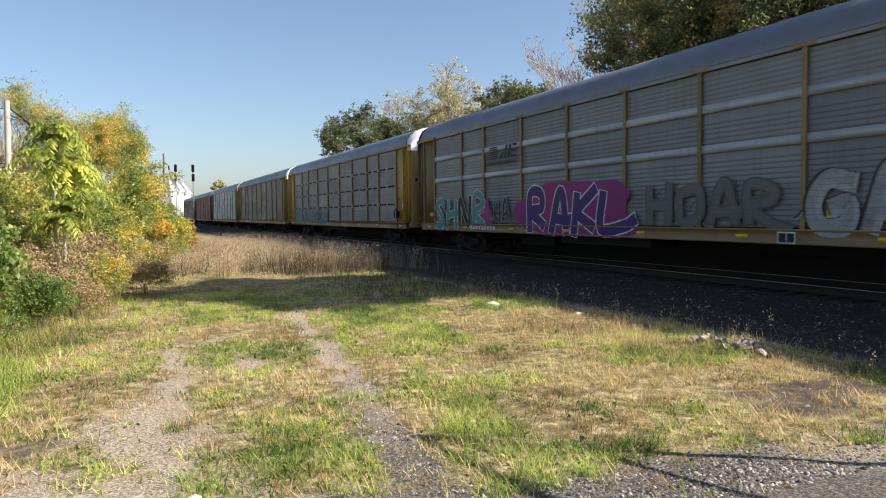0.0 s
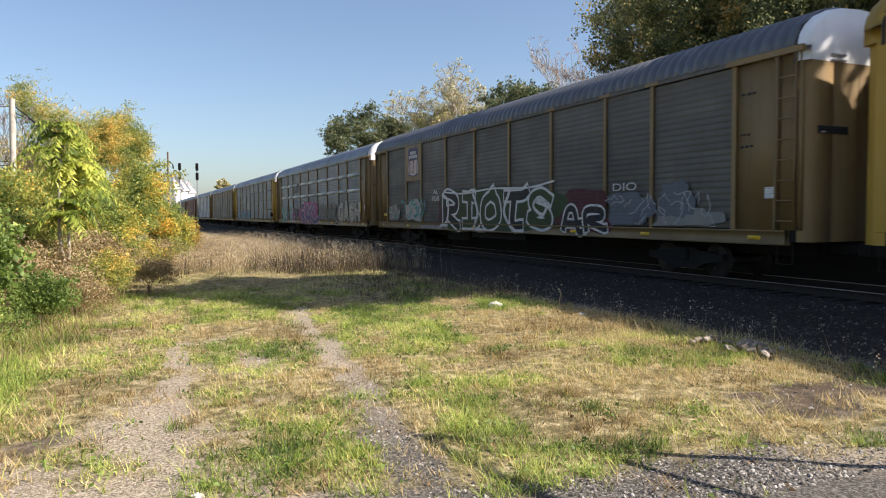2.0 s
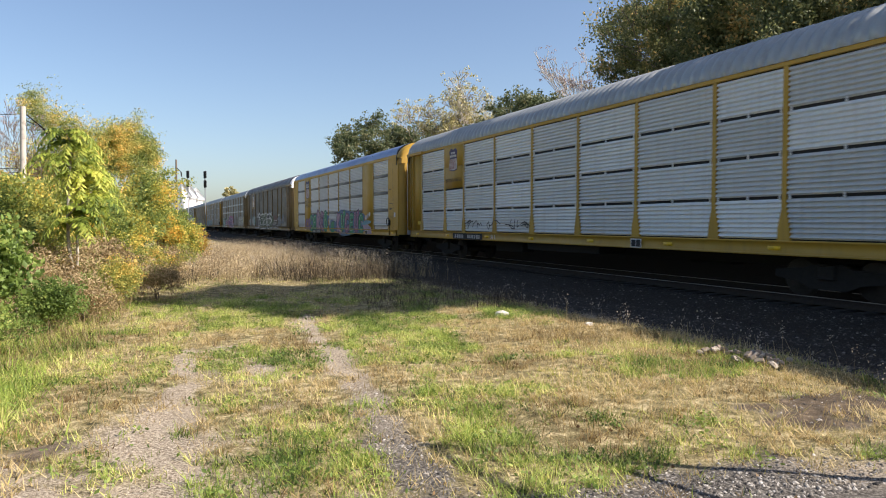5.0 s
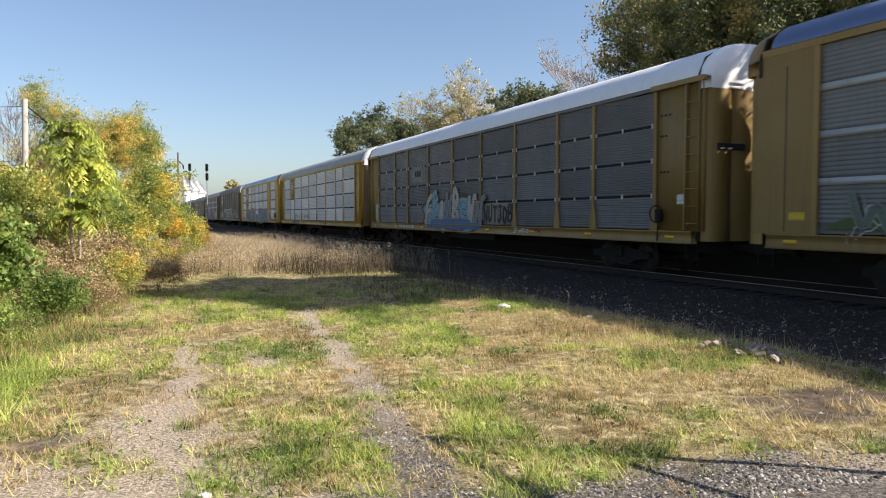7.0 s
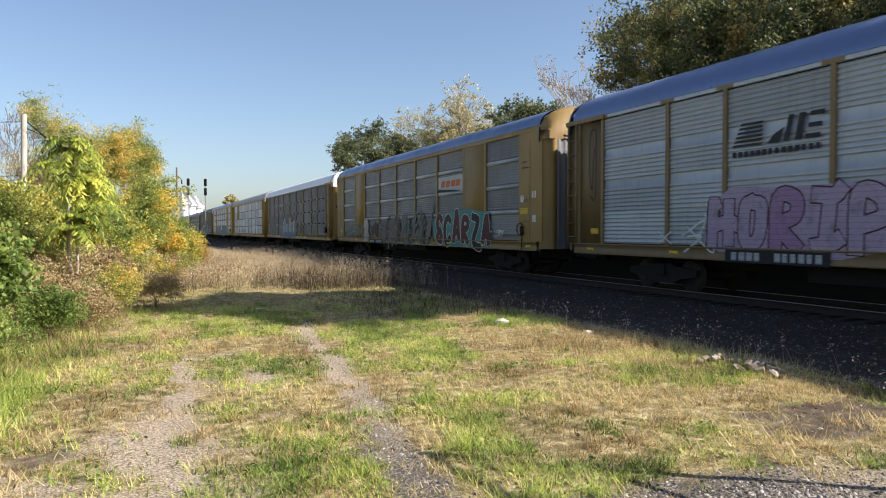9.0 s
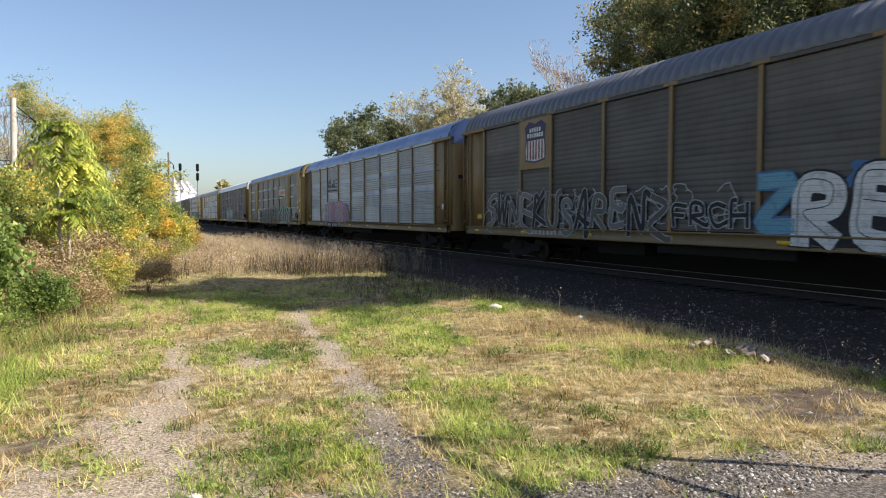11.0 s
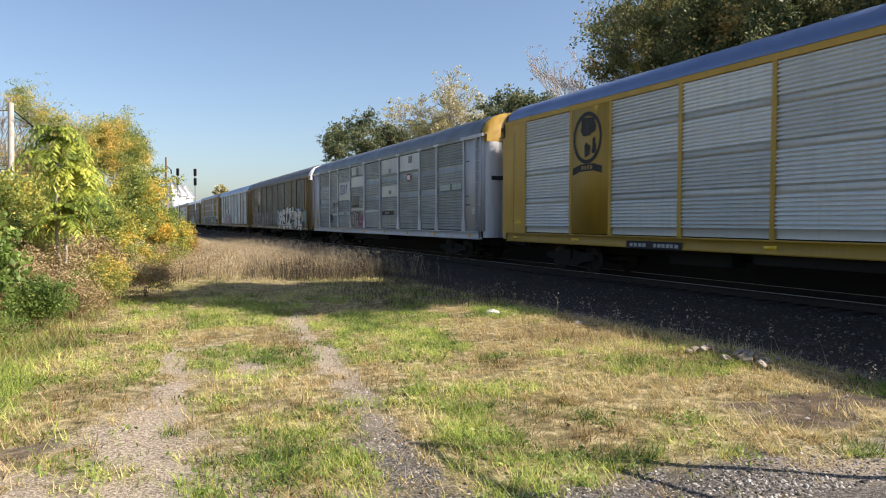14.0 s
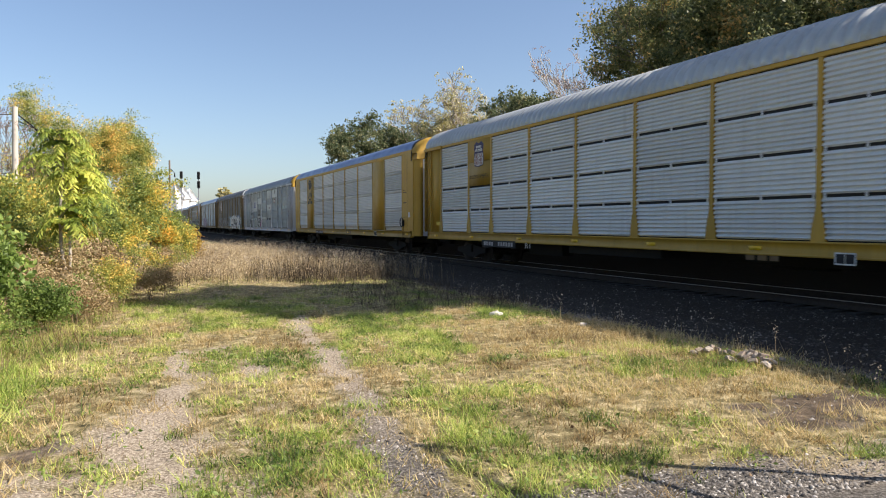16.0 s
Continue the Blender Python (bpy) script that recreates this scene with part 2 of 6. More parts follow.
    "g_field": foliage("pinkish_straw", [(0, (0.20, 0.145, 0.085)), (0.5, (0.40, 0.315, 0.19)), (1, (0.62, 0.53, 0.36))], gain=1.25),
    "l_tan": foliage("tan_dead_leaves", [(0, (0.16, 0.12, 0.06)), (0.6, (0.32, 0.24, 0.13)), (0.9, (0.44, 0.35, 0.21)), (1, (0.16, 0.18, 0.05))], gain=1.4),
    "g_dark": foliage("dark_weed_stalks", [(0, (0.035, 0.025, 0.018)), (0.7, (0.09, 0.07, 0.045)), (1, (0.22, 0.18, 0.12))]),
    "l_dead": foliage("brown_fallen_leaves", [(0, (0.14, 0.08, 0.04)), (1, (0.36, 0.24, 0.13))]),
    # Near-black leaves: the shade beyond the train is put into their colour.
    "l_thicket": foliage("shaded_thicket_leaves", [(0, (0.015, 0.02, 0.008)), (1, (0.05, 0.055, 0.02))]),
    "g_straw": foliage("dry_grass_blades", [(0, (0.14, 0.09, 0.04)), (0.45, (0.38, 0.285, 0.12)), (0.85, (0.60, 0.48, 0.27)), (1, (0.26, 0.25, 0.06))], gain=1.25),
    "g_brown": foliage("brown_weed_stems", [(0, (0.18, 0.13, 0.07)), (0.6, (0.34, 0.26, 0.14)), (0.9, (0.46, 0.37, 0.22)), (1, (0.14, 0.18, 0.05))], gain=1.2),
    "fluff": foliage("pale_seed_heads", [(0, (0.28, 0.23, 0.17)), (1, (0.52, 0.45, 0.36))], gain=1),
    "bldg": paint("white_metal_cladding", (0.86, 0.86, 0.86), 0.4, 0.0, dirt=0.1),
}


# ---------------------------------------------------------------- mesh helpers
def quick(name, V, F, mat, smooth=False):
    """A mesh datablock from arrays of points and of equal-sized faces."""
    V = np.asarray(V, dtype=np.float32).reshape(-1, 3)
    F = np.asarray(F, dtype=np.int32)
    me = bpy.data.meshes.new(name)
    k = F.shape[1]
    me.vertices.add(len(V))
    me.vertices.foreach_set("co", V.ravel())
    me.loops.add(F.size)
    me.loops.foreach_set("vertex_index", F.ravel())
    me.polygons.add(len(F))
    me.polygons.foreach_set("loop_start", np.arange(len(F), dtype=np.int32) * k)
    if smooth:
        me.polygons.foreach_set("use_smooth", np.ones(len(F), dtype=bool))
    me.update(calc_edges=True)
    me.validate()
    me.materials.append(mat)
    return me


def boxes(items):
    """Points and faces of boxes given as (x0, x1, y0, y1, z0, z1)."""
    V, F = [], []
    for x0, x1, y0, y1, z0, z1 in items:
        b = len(V)
        V += [(x0, y0, z0), (x1, y0, z0), (x1, y1, z0), (x0, y1, z0), (x0, y0, z1), (x1, y0, z1), (x1, y1, z1), (x0, y1, z1)]
        F += [(b, b + 3, b + 2, b + 1), (b + 4, b + 5, b + 6, b + 7), (b, b + 1, b + 5, b + 4),
              (b + 1, b + 2, b + 6, b + 5), (b + 2, b + 3, b + 7, b + 6), (b + 3, b, b + 4, b + 7)]
    return V, F


def box_mesh(name, items, mat, bevel=0.0):
    V, F = boxes(items)
    if not bevel:
        return quick(name, V, F, mat)
    bm = bmesh.new()
    vs = [bm.verts.new(v) for v in V]
    for f in F:
        bm.faces.new([vs[i] for i in f])
    bmesh.ops.bevel(bm, geom=bm.edges[:], offset=bevel, segments=1, affect="EDGES")
    me = bpy.data.meshes.new(name)
    bm.to_mesh(me)
    bm.free()
    me.materials.append(mat)
    return me


def put(name, me, parent, m=None, label=""):
    """Links a mesh as one part under its thing."""
    ob = new(name, me)
    ob.parent = parent
    if m is not None:
        ob.matrix_basis = m
    if label:
        ob["label"] = label
    return ob


def sweep(profile, ys, closed=False):
    """Grid of points: profile (x, z) carried along the list of y."""
    V = [(x, y, z) for y in ys for x, z in profile]
    n = len(profile)
    F = []
    for j in range(len(ys) - 1):
        for i in range(n if closed else n - 1):
            a, b = j * n + i, j * n + (i + 1) % n
            F.append((a, b, b + n, a + n))
    return V, F


def channel(profile, y0, y1):
    """A closed section carried from y0 to y1, with end plates made of quads."""
    V, F = sweep(profile, [y0, y1], True)
    n = len(profile)
    caps = []
    for i in range(n // 2 - 1):
        q = (i, i + 1, n - 2 - i, n - 1 - i)
        caps += [q, tuple(k + n for k in q[::-1])]
    return V, F + caps


def tube(p, q, r0, r1, k=6):
    p, q = Vector(p), Vector(q)
    z = (q - p).normalized()
    x = z.orthogonal().normalized()
    y = z.cross(x)
    V = []
    for c, r in ((p, r0), (q, r1)):
        for i in range(k):
            a = 2 * math.pi * i / k
            V.append(c + (x * math.cos(a) + y * math.sin(a)) * r)
    F = [(i, (i + 1) % k, k + (i + 1) % k, k + i) for i in range(k)]
    return [tuple(v) for v in V], F


def tubes(segs, k=6):
    V, F = [], []
    for p, q, r0, r1 in segs:
        v, f = tube(p, q, r0, r1, k)
        b = len(V)
        V += v
        F += [tuple(i + b for i in g) for g in f]
    return V, F


def lathe(profile, k=24):
    """Body of revolution about the x axis from (x, r) pairs."""
    V, F = [], []
    n = len(profile)
    for i in range(k):
        a = 2 * math.pi * i / k
        V += [(x, r * math.cos(a), r * math.sin(a)) for x, r in profile]
    for i in range(k):
        for j in range(n - 1):
            a, b = i * n + j, ((i + 1) % k) * n + j
            F.append((a, a + 1, b + 1, b))
    return V, F


# ---------------------------------------------------------------- ground
GZ = -0.15
TRACK_X = 14.5


def lump(x, y, s, seed=0.0):
    return noise.noise(Vector((x * s + seed, y * s - seed, seed * 0.37)))


def height(x, y):
    d = abs(x - TRACK_X)
    z = GZ + 0.035 * lump(x, y, 0.35) + 0.02 * lump(x, y, 1.3, 5) + 0.022 * lump(x, y, 2.8, 7)
    if d < 7.0:
        if d < 1.9:
            b = -0.21
        elif d < 3.6:
            b = -0.21 - 0.16 * (d - 1.9) / 1.7
        elif d < 7.0:
            b = -0.37 + (GZ + 0.37) * (d - 3.6) / 3.4
        z = b + (0.02 * lump(x, y, 1.1) if d > 1.9 else 0)
    e = x - TRACK_X
    # Berm added beyond the track; its sunless near face darkens the view underneath.
    if 2.5 < e < 6.0:
        z += 1.25 * min(1.0, (e - 2.5) / 0.9) * min(1.0, (6.0 - e) / 1.8)
    if x < -1 and y > 6:
        z += min(0.5, 0.07 * (-1 - x))
    return z


def rut(x, y):
    """Nearness (0 to 1) to the two worn wheel tracks of the lane."""
    a = 0.13 + 0.09 * (y - 4.9)
    b = 1.83 + 0.12 * (y - 4.5) + 0.05 * math.sin(y * 0.9)
    wob = 0.10 * lump(x, y, 1.6, 3)
    ra = max(0, 1 - abs(x - a + wob) / 0.30) * (1 if y < 9.6 else max(0, 1 - (y - 9.6) / 1.5))
    rb = max(0, 1 - abs(x - b + wob) / (0.33 + 0.06 * max(0.0, 6.5 - y))) * (1 if y < 13 else max(0, 1 - (y - 13) / 1.5))
    return max(ra, rb)


def gravelly(x, y):
    """Bare stony ground: the lane's ruts, the near edge and the road shoulder."""
    g = rut(x, y) * 1.15 * (0.8 + 0.9 * lump(x, y, 2.3, 31))
    near = (3.9 + 0.18 * (x - 2.0) if x > 2.0 else 3.9 + 0.75 * (2.0 - x)) + 0.5 * lump(x, y, 0.9, 9)
    if x > 4.6:
        near = min(near, 4.05 + 0.4 * lump(x, y, 0.9, 9))
    g = max(g, min(1, max(0, (near - y) / 0.7)))
    broad = (0.86 + 0.9 * lump(x, y, 1.4, 51)) * max(0, 1 - abs(x - 0.15 - 0.05 * (y - 7)) / 0.85) * max(0, min(1, (9.0 - y) / 2.5))
    g = max(g, broad)
    side = (0.42 + 1.3 * lump(x, y, 1.7, 53)) * max(0, min(1, (6.4 - y) / 1.0)) * (1 if x < 1.0 else 0)
    g = max(g, side)
    mid = 1.0 - math.hypot((x - 0.8) / 0.75, (y - 8.6) / 1.3)
    g = max(g, mid * 0.75 + 0.5 * lump(x, y, 1.8, 2))
    dry = 1.0 - math.hypot((x - 1.4) / 0.55, (y - 8.9) / 2.3)
    g = max(g, dry * 0.6 + 0.6 * lump(x, y, 2.4, 12))
    if x > TRACK_X - 6.6 + 0.4 * lump(x, y, 0.6, 4) and x < TRACK_X + 6.5:
        g = 1.0
    return min(1.0, max(0.0, g, 0.85 * earthy(x, y)))


def paleness(x, y):
    """Pale beige lane grit (1) against the darker grey road shoulder (0)."""
    return min(1.0, max(0.0, (1.6 - x) / 0.6) + min(1.0, max(0.0, (y - 4.8) / 3.0)) + max(0.0, 1.2 - math.hypot((x - 5.1) / 0.8, (y - 3.6) / 0.5)))


def earthy(x, y):
    """Bare brown earth: the trodden spot by the shoulder and a patch in the lane."""
    k = 0.8 * lump(x, y, 1.9, 61) + 0.5 * lump(x, y, 4.3, 62)
    a = 1.05 - math.hypot((x - 6.2) / 1.1, (y - 4.75) / 0.65) + k
    b = 0.5 - math.hypot((x + 0.55) / 0.8, (y - 6.3) / 0.8) + k
    return min(1.0, max(0.0, max(a * 1.1, b) * 1.6))


def graded(lo, hi, step, far):
    """Coordinates, fine from lo to hi and ever coarser out to far."""
    c = list(np.arange(lo, hi + 1e-6, step))
    s, v = step, hi
    while v < far:
        s *= 1.35
        v += s
        c.append(v)
    s, v = step, lo
    while v > -far:
        s *= 1.35
        v -= s
        c.insert(0, v)
    return c


def ground():
    xs, ys = graded(-6, 20.6, 0.12, 2500), graded(2.5, 24, 0.14, 2500)
    V = [(x, y, height(x, y)) for y in ys for x in xs]
    n = len(xs)
    i, j = np.meshgrid(np.arange(n - 1), np.arange(len(ys) - 1))
    a = (j * n + i).ravel()
    F = np.stack([a, a + 1, a + n + 1, a + n], 1)
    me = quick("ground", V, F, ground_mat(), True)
    at = me.attributes.new("stony", "FLOAT", "POINT")
    at.data.foreach_set("value", np.array([gravelly(x, y) for x, y, z in V], dtype=np.float32))
    for name, fn in (("pale", paleness), ("earth", earthy)):
        me.attributes.new(name, "FLOAT", "POINT").data.foreach_set("value", np.array([fn(x, y) if abs(x) < 20 and y < 40 else 0 for x, y, z in V], dtype=np.float32))
    return tagged(new("ground", me), "grassy ground with worn gravel ruts and dry soil", "ground", kind="structure")


def ground_mat():
    n = Nodes("soil_gravel_and_thatch")
    w = n.coords(world=True)
    st = n.node("Attribute", attr="stony").outputs["Fac"]
    big, mid, fine = n.noise(w, 0.9, 5), n.noise(w, 6, 5), n.noise(w, 45, 4)
    thatch = n.ramp(n.mix(0.4, mid, fine), [(0.36, (0.04, 0.036, 0.016)), (0.5, (0.22, 0.18, 0.085)), (0.62, (0.52, 0.43, 0.25))])
    grey = n.ramp(fine, [(0.3, (0.03, 0.026, 0.022)), (0.5, (0.095, 0.085, 0.073)), (0.72, (0.27, 0.25, 0.22))])
    beige = n.ramp(fine, [(0.34, (0.13, 0.10, 0.07)), (0.5, (0.30, 0.245, 0.178)), (0.66, (0.50, 0.435, 0.34))])
    grit = n.mix(n.node("Attribute", attr="pale").outputs["Fac"], grey, beige)
    dirt = n.ramp(mid, [(0.3, (0.045, 0.034, 0.023)), (0.55, (0.105, 0.078, 0.052)), (0.75, (0.24, 0.18, 0.12))])
    dirt = n.mix(n.span(n.node("Attribute", attr="earth").outputs["Fac"], 0.2, 0.8), grit, dirt)
    f = n.span(n.math("ADD", st, n.math("MULTIPLY", n.math("SUBTRACT", mid, 0.5), 0.9)), 0.25, 0.6)
    pos = n.node("SeparateXYZ")
    n.link(n.node("NewGeometry").outputs["Position"], pos.inputs[0])
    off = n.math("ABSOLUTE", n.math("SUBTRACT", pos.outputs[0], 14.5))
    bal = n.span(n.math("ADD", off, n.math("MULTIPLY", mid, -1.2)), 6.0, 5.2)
    # Ballast colour along the track, darkened further to stand for the train's shade.
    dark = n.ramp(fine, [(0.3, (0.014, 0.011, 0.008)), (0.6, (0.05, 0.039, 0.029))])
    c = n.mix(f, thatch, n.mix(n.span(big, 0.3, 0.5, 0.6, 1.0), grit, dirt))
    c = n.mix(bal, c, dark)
    n.principled(c, 0.95, 0, n.bump(n.math("ADD", fine, n.math("MULTIPLY", mid, 1.5)), 0.6, 0.03), spec=0.2)
    return n.mat


ground()


def track():
    root = tagged(new("railway_track"), "railway track with worn steel rails on dark sleepers", "track", kind="structure")
    prof = [(-0.075, -0.17), (0.075, -0.17), (0.075, -0.155), (0.012, -0.13), (0.012, -0.045), (0.037, -0.035), (0.037, -0.004),
            (-0.037, -0.004), (-0.037, -0.035), (-0.012, -0.045), (-0.012, -0.13), (-0.075, -0.155)]
    ys = [-60, -20, 0, 20, 40, 80, 160, 320, 700]
    V, F = sweep(prof, ys, True)
    me = quick("rail", V, F, M["rail"])
    head = box_mesh("rail_head", [(-0.039, 0.036, -60, 700, -0.009, 0.0)], M["railtop"])
    for s in (-1, 1):
        r = put("rail", me, root, pose(TRACK_X + s * 0.755, 0, 0))
        put("rail_head", head, r, label="polished running surface")
    sl = box_mesh("sleeper", [(-1.3, 1.3, -0.115, 0.115, -0.34, -0.172)], M["sleeper"], 0.012)
    rnd = random.Random(4)
    for i in range(240):
        put("sleeper", sl, root, pose(TRACK_X + rnd.uniform(-0.04, 0.04), -4 + i * 0.52, rnd.uniform(-0.008, 0.004), 0, 0, rnd.uniform(-1, 1)))


track()


# ---------------------------------------------------------------- autorack cars
HB, PITCH = 13.415, 29.086
EDGES = [1.36, 4.21, 6.21, 9.07, 11.93, 14.79, 17.65, 20.58, 22.63, 25.47]
SIDE, SILL0, SILL1, EAVE = -1.55, 0.92, 1.25, 5.13


def d2y(d):
    return HB - d


def sheet_profile(z0, z1, ribs, flats=(), deep=0.074):
    """Corrugated sheet section: (depth, z) with ribs standing proud; flats are smooth bands."""
    pts = [(0.0, z0)]
    p = (z1 - z0) / ribs
    for k in range(ribs):
        a = z0 + k * p
        if any(f0 <= (a + p / 2) <= f1 for f0, f1 in flats):
            continue
        pts += [(0.0, a + 0.20 * p), (-deep, a + 0.27 * p), (-deep, a + 0.42 * p), (-deep * 0.6, a + 0.86 * p), (0.0, a + 0.97 * p)]
    pts.append((0.0, z1))
    return pts


SHEETS = {}


def sheet(width, z0, z1, ribs, flats, mat):
    """One panel's mesh, shared by all alike; local z runs from z0 to z1, local y across."""
    key = (round(width, 2), round(z0, 2), round(z1, 2), ribs, tuple(flats), mat)
    if key not in SHEETS:
        pr = sheet_profile(z0, z1, ribs, flats, {"p_white": 0.072, "p_light": 0.036, "p_green": 0.034, "p_dark": 0.007, "p_slate": 0.022}.get(mat, 0.010))
        V, F = sweep(pr, [-width / 2, width / 2])
        F = [(a, d, c, b) for a, b, c, d in F]
        SHEETS[key] = quick("panel", V, F, M[mat])
    return SHEETS[key]


POSTS = {}


def post_mesh(flare, mat, wide=0.12, top=EAVE):
    key = (flare, mat, wide, top)
    if key not in POSTS:
        w, x0, x1 = wide / 2, SIDE, SIDE + 0.055
        out = [(-w, SILL1), (w, SILL1), (w, top), (-w, top)]
        if flare:
            out = [(-0.17, SILL1), (0.17, SILL1), (0.15, 1.55), (w, 1.95), (w, EAVE), (-w, EAVE), (-w, 1.95), (-0.15, 1.55)]
        n = len(out)
        bm = bmesh.new()
        a = [bm.verts.new((x0, y, z)) for y, z in out]
        b = [bm.verts.new((x1, y, z)) for y, z in out]
        bm.faces.new(a[::-1])
        for i in range(n):
            bm.faces.new((a[i], a[(i + 1) % n], b[(i + 1) % n], b[i]))
        bmesh.ops.recalc_face_normals(bm, faces=bm.faces[:])
        me = bpy.data.meshes.new("post")
        bm.to_mesh(me)
        bm.free()
        me.materials.append(M[mat])
        POSTS[key] = me
    return POSTS[key]


ROOF_HALF = [(1.57, 5.13), (1.56, 5.22), (1.50, 5.40), (1.36, 5.60), (1.10, 5.80), (0.75, 5.95), (0.35, 6.03)]
ROOF_PROFILE = [(-x, z) for x, z in ROOF_HALF] + [(0, 6.05)] + ROOF_HALF[::-1]
KIT = {}


def roof_mesh(mat, ribbed, eave, ext):
    key = ("roof", mat, ribbed, eave, ext)
    if key not in KIT:
        ys, amp = [], []
        steps = ((0.03, 0.0), (0.17, 1.0), (0.03, 1.0), (0.11, 0.0)) if ribbed else ((0.31, 0.0), (0.31, 1.0))
        y, k = -HB + 0.15 - ext, 0
        while y <= HB - 0.15 + ext:
            ys.append(y)
            amp.append((0.055 if ribbed else 0.010) * steps[k % len(steps)][1])
            y += steps[k % len(steps)][0]
            k += 1
        V = []
        for y, a in zip(ys, amp):
            for x, z in ROOF_PROFILE:
                q = 1 + a / 1.6 if z > 5.18 else 1
                V.append((x * q, y, eave + (z - 5.13) * (6.05 - eave) / 0.92 * (1 + a * 1.1)))
        n = len(ROOF_PROFILE)
        F = [(j * n + i, (j + 1) * n + i, (j + 1) * n + i + 1, j * n + i + 1) for j in range(len(ys) - 1) for i in range(n - 1)]
        KIT[key] = quick("roof", V, F, M[mat], not ribbed)
    return KIT[key]


def end_mesh(z0, z1, bulge, mat, half):
    """Half of a bowed end door; the profile bends round the corner. half: -1 near side, 1 far side."""
    key = ("end", round(z0, 2), round(z1, 2), bulge, mat, half)
    if key not in KIT:
        pr = [(half * 1.48, 0.0), (half * 1.47, bulge * 0.25), (half * 1.36, bulge), (half * 0.80, bulge + 0.01), (half * 0.78, bulge - 0.05), (half * 0.70, bulge - 0.05), (half * 0.68, bulge + 0.01), (half * 0.012, bulge + 0.01)]
        if mat in ("galv", "p_white"):
            pr = [(half * 1.2, bulge - 0.12)] + [(half * 1.2 * (1 - i / 14), bulge + (0.0 if i % 3 else -0.06)) for i in range(14)] + [(half * 0.012, bulge)]
        V = [(x, y, z) for z in (z0, z1) for x, y in pr]
        n = len(pr)
        F = [(i, i + 1, n + i + 1, n + i) if half < 0 else (i, n + i, n + i + 1, i + 1) for i in range(n - 1)]
        V2 = [(x * 0.97, y - 0.05, z) for x, y, z in V]
        F2 = [tuple(i + 2 * n for i in f[::-1]) for f in F]
        KIT[key] = quick("end_door", V + V2, F + F2, M[mat])
    return KIT[key]


def hood_mesh(mat, bulge):
    """Roof end: the arch closed down to the door heads by a flat panel with slanted shoulders."""
    key = ("hood", mat, bulge)
    if key not in KIT:
        n = len(ROOF_PROFILE)
        V, F = [], []
        for y, kx, kz in ((-0.05, 1.0, 1.0), (bulge * 0.25, 1.0, 1.0), (bulge, 0.93, 0.95)):
            V += [(x * kx, y, 4.82 + (z - 4.82) * kz) for x, z in ROOF_PROFILE]
        for k in range(2):
            F += [(k * n + i, k * n + i + 1, (k + 1) * n + i + 1, (k + 1) * n + i) for i in range(n - 1)]
        b = len(V)
        V += [(V[2 * n + i][0], bulge, 4.82) for i in range(n)]
        F += [(2 * n + i, 2 * n + i + 1, b + i + 1, b + i) for i in range(n - 1)]
        c = len(V)
        V += [(-1.57, -0.05, 4.82), (-1.57, bulge * 0.25, 4.82), (1.57, -0.05, 4.82), (1.57, bulge * 0.25, 4.82)]
        F += [(c, c + 1, n, 0), (c + 1, b, 2 * n, n), (c + 2, n - 1, 2 * n - 1, c + 3), (c + 3, 2 * n - 1, 3 * n - 1, b + n - 1)]
        KIT[key] = quick("hood", V, F, M[mat])
    return KIT[key]


def kit(key, make):
    if key not in KIT:
        KIT[key] = make()
    return KIT[key]


def bogie(car, y):
    """Four-wheel bogie: side frames, bolster, springs and two turning wheelsets. Returns the wheelsets."""
    def frame_mesh():
        out = [(-1.35, 0.42), (-1.35, 0.60), (-0.55, 0.66), (-0.35, 0.74), (0.35, 0.74), (0.55, 0.66), (1.35, 0.60), (1.35, 0.42),
               (0.75, 0.34), (0.42, 0.20), (-0.42, 0.20), (-0.75, 0.34)]
        bm = bmesh.new()
        a = [bm.verts.new((-0.06, p, z)) for p, z in out]
        b = [bm.verts.new((0.06, p, z)) for p, z in out]
        bm.faces.new(a)
        bm.faces.new(b[::-1])
        for i in range(len(out)):
            bm.faces.new((a[i], b[i], b[(i + 1) % len(out)], a[(i + 1) % len(out)]))
        bmesh.ops.recalc_face_normals(bm, faces=bm.faces[:])
        me = bpy.data.meshes.new("side_frame")
        bm.to_mesh(me)
        bm.free()
        me.materials.append(M["dark"])
        return me
    b = put("bogie", kit("bolster", lambda: box_mesh("bolster", [(-1.15, 1.15, -0.2, 0.2, 0.42, 0.72), (-0.3, 0.3, -0.3, 0.3, 0.72, 0.85)], M["dark"], 0.02)), car, pose(0, y, 0))
    for s in (-1, 1):
        put("side_frame", kit("sideframe", frame_mesh), b, pose(s * 1.0, 0, 0))
    prof = [(-0.86, 0.0), (-0.86, 0.08), (-0.815, 0.09), (-0.815, 0.40), (-0.80, 0.42), (-0.70, 0.425), (-0.69, 0.45), (-0.675, 0.45),
            (-0.672, 0.20), (-0.66, 0.09), (0.66, 0.09), (0.672, 0.20), (0.675, 0.45), (0.69, 0.45), (0.70, 0.425), (0.80, 0.42),
            (0.815, 0.40), (0.815, 0.09), (0.86, 0.08), (0.86, 0.0)]
    def wheel():
        V, F = lathe(prof, 20)
        hub = boxes([(-0.83, -0.80, -0.05, 0.05, 0.15, 0.30), (-0.83, -0.80, -0.05, 0.05, -0.30, -0.15)])
        F = F + [tuple(i + len(V) for i in f) for f in hub[1]]
        return quick("wheelset", V + hub[0], F, M["wheel"])
    return [put("wheelset", kit("wheelset", wheel), b, pose(0, o, 0.425)) for o in (-0.88, 0.88)]


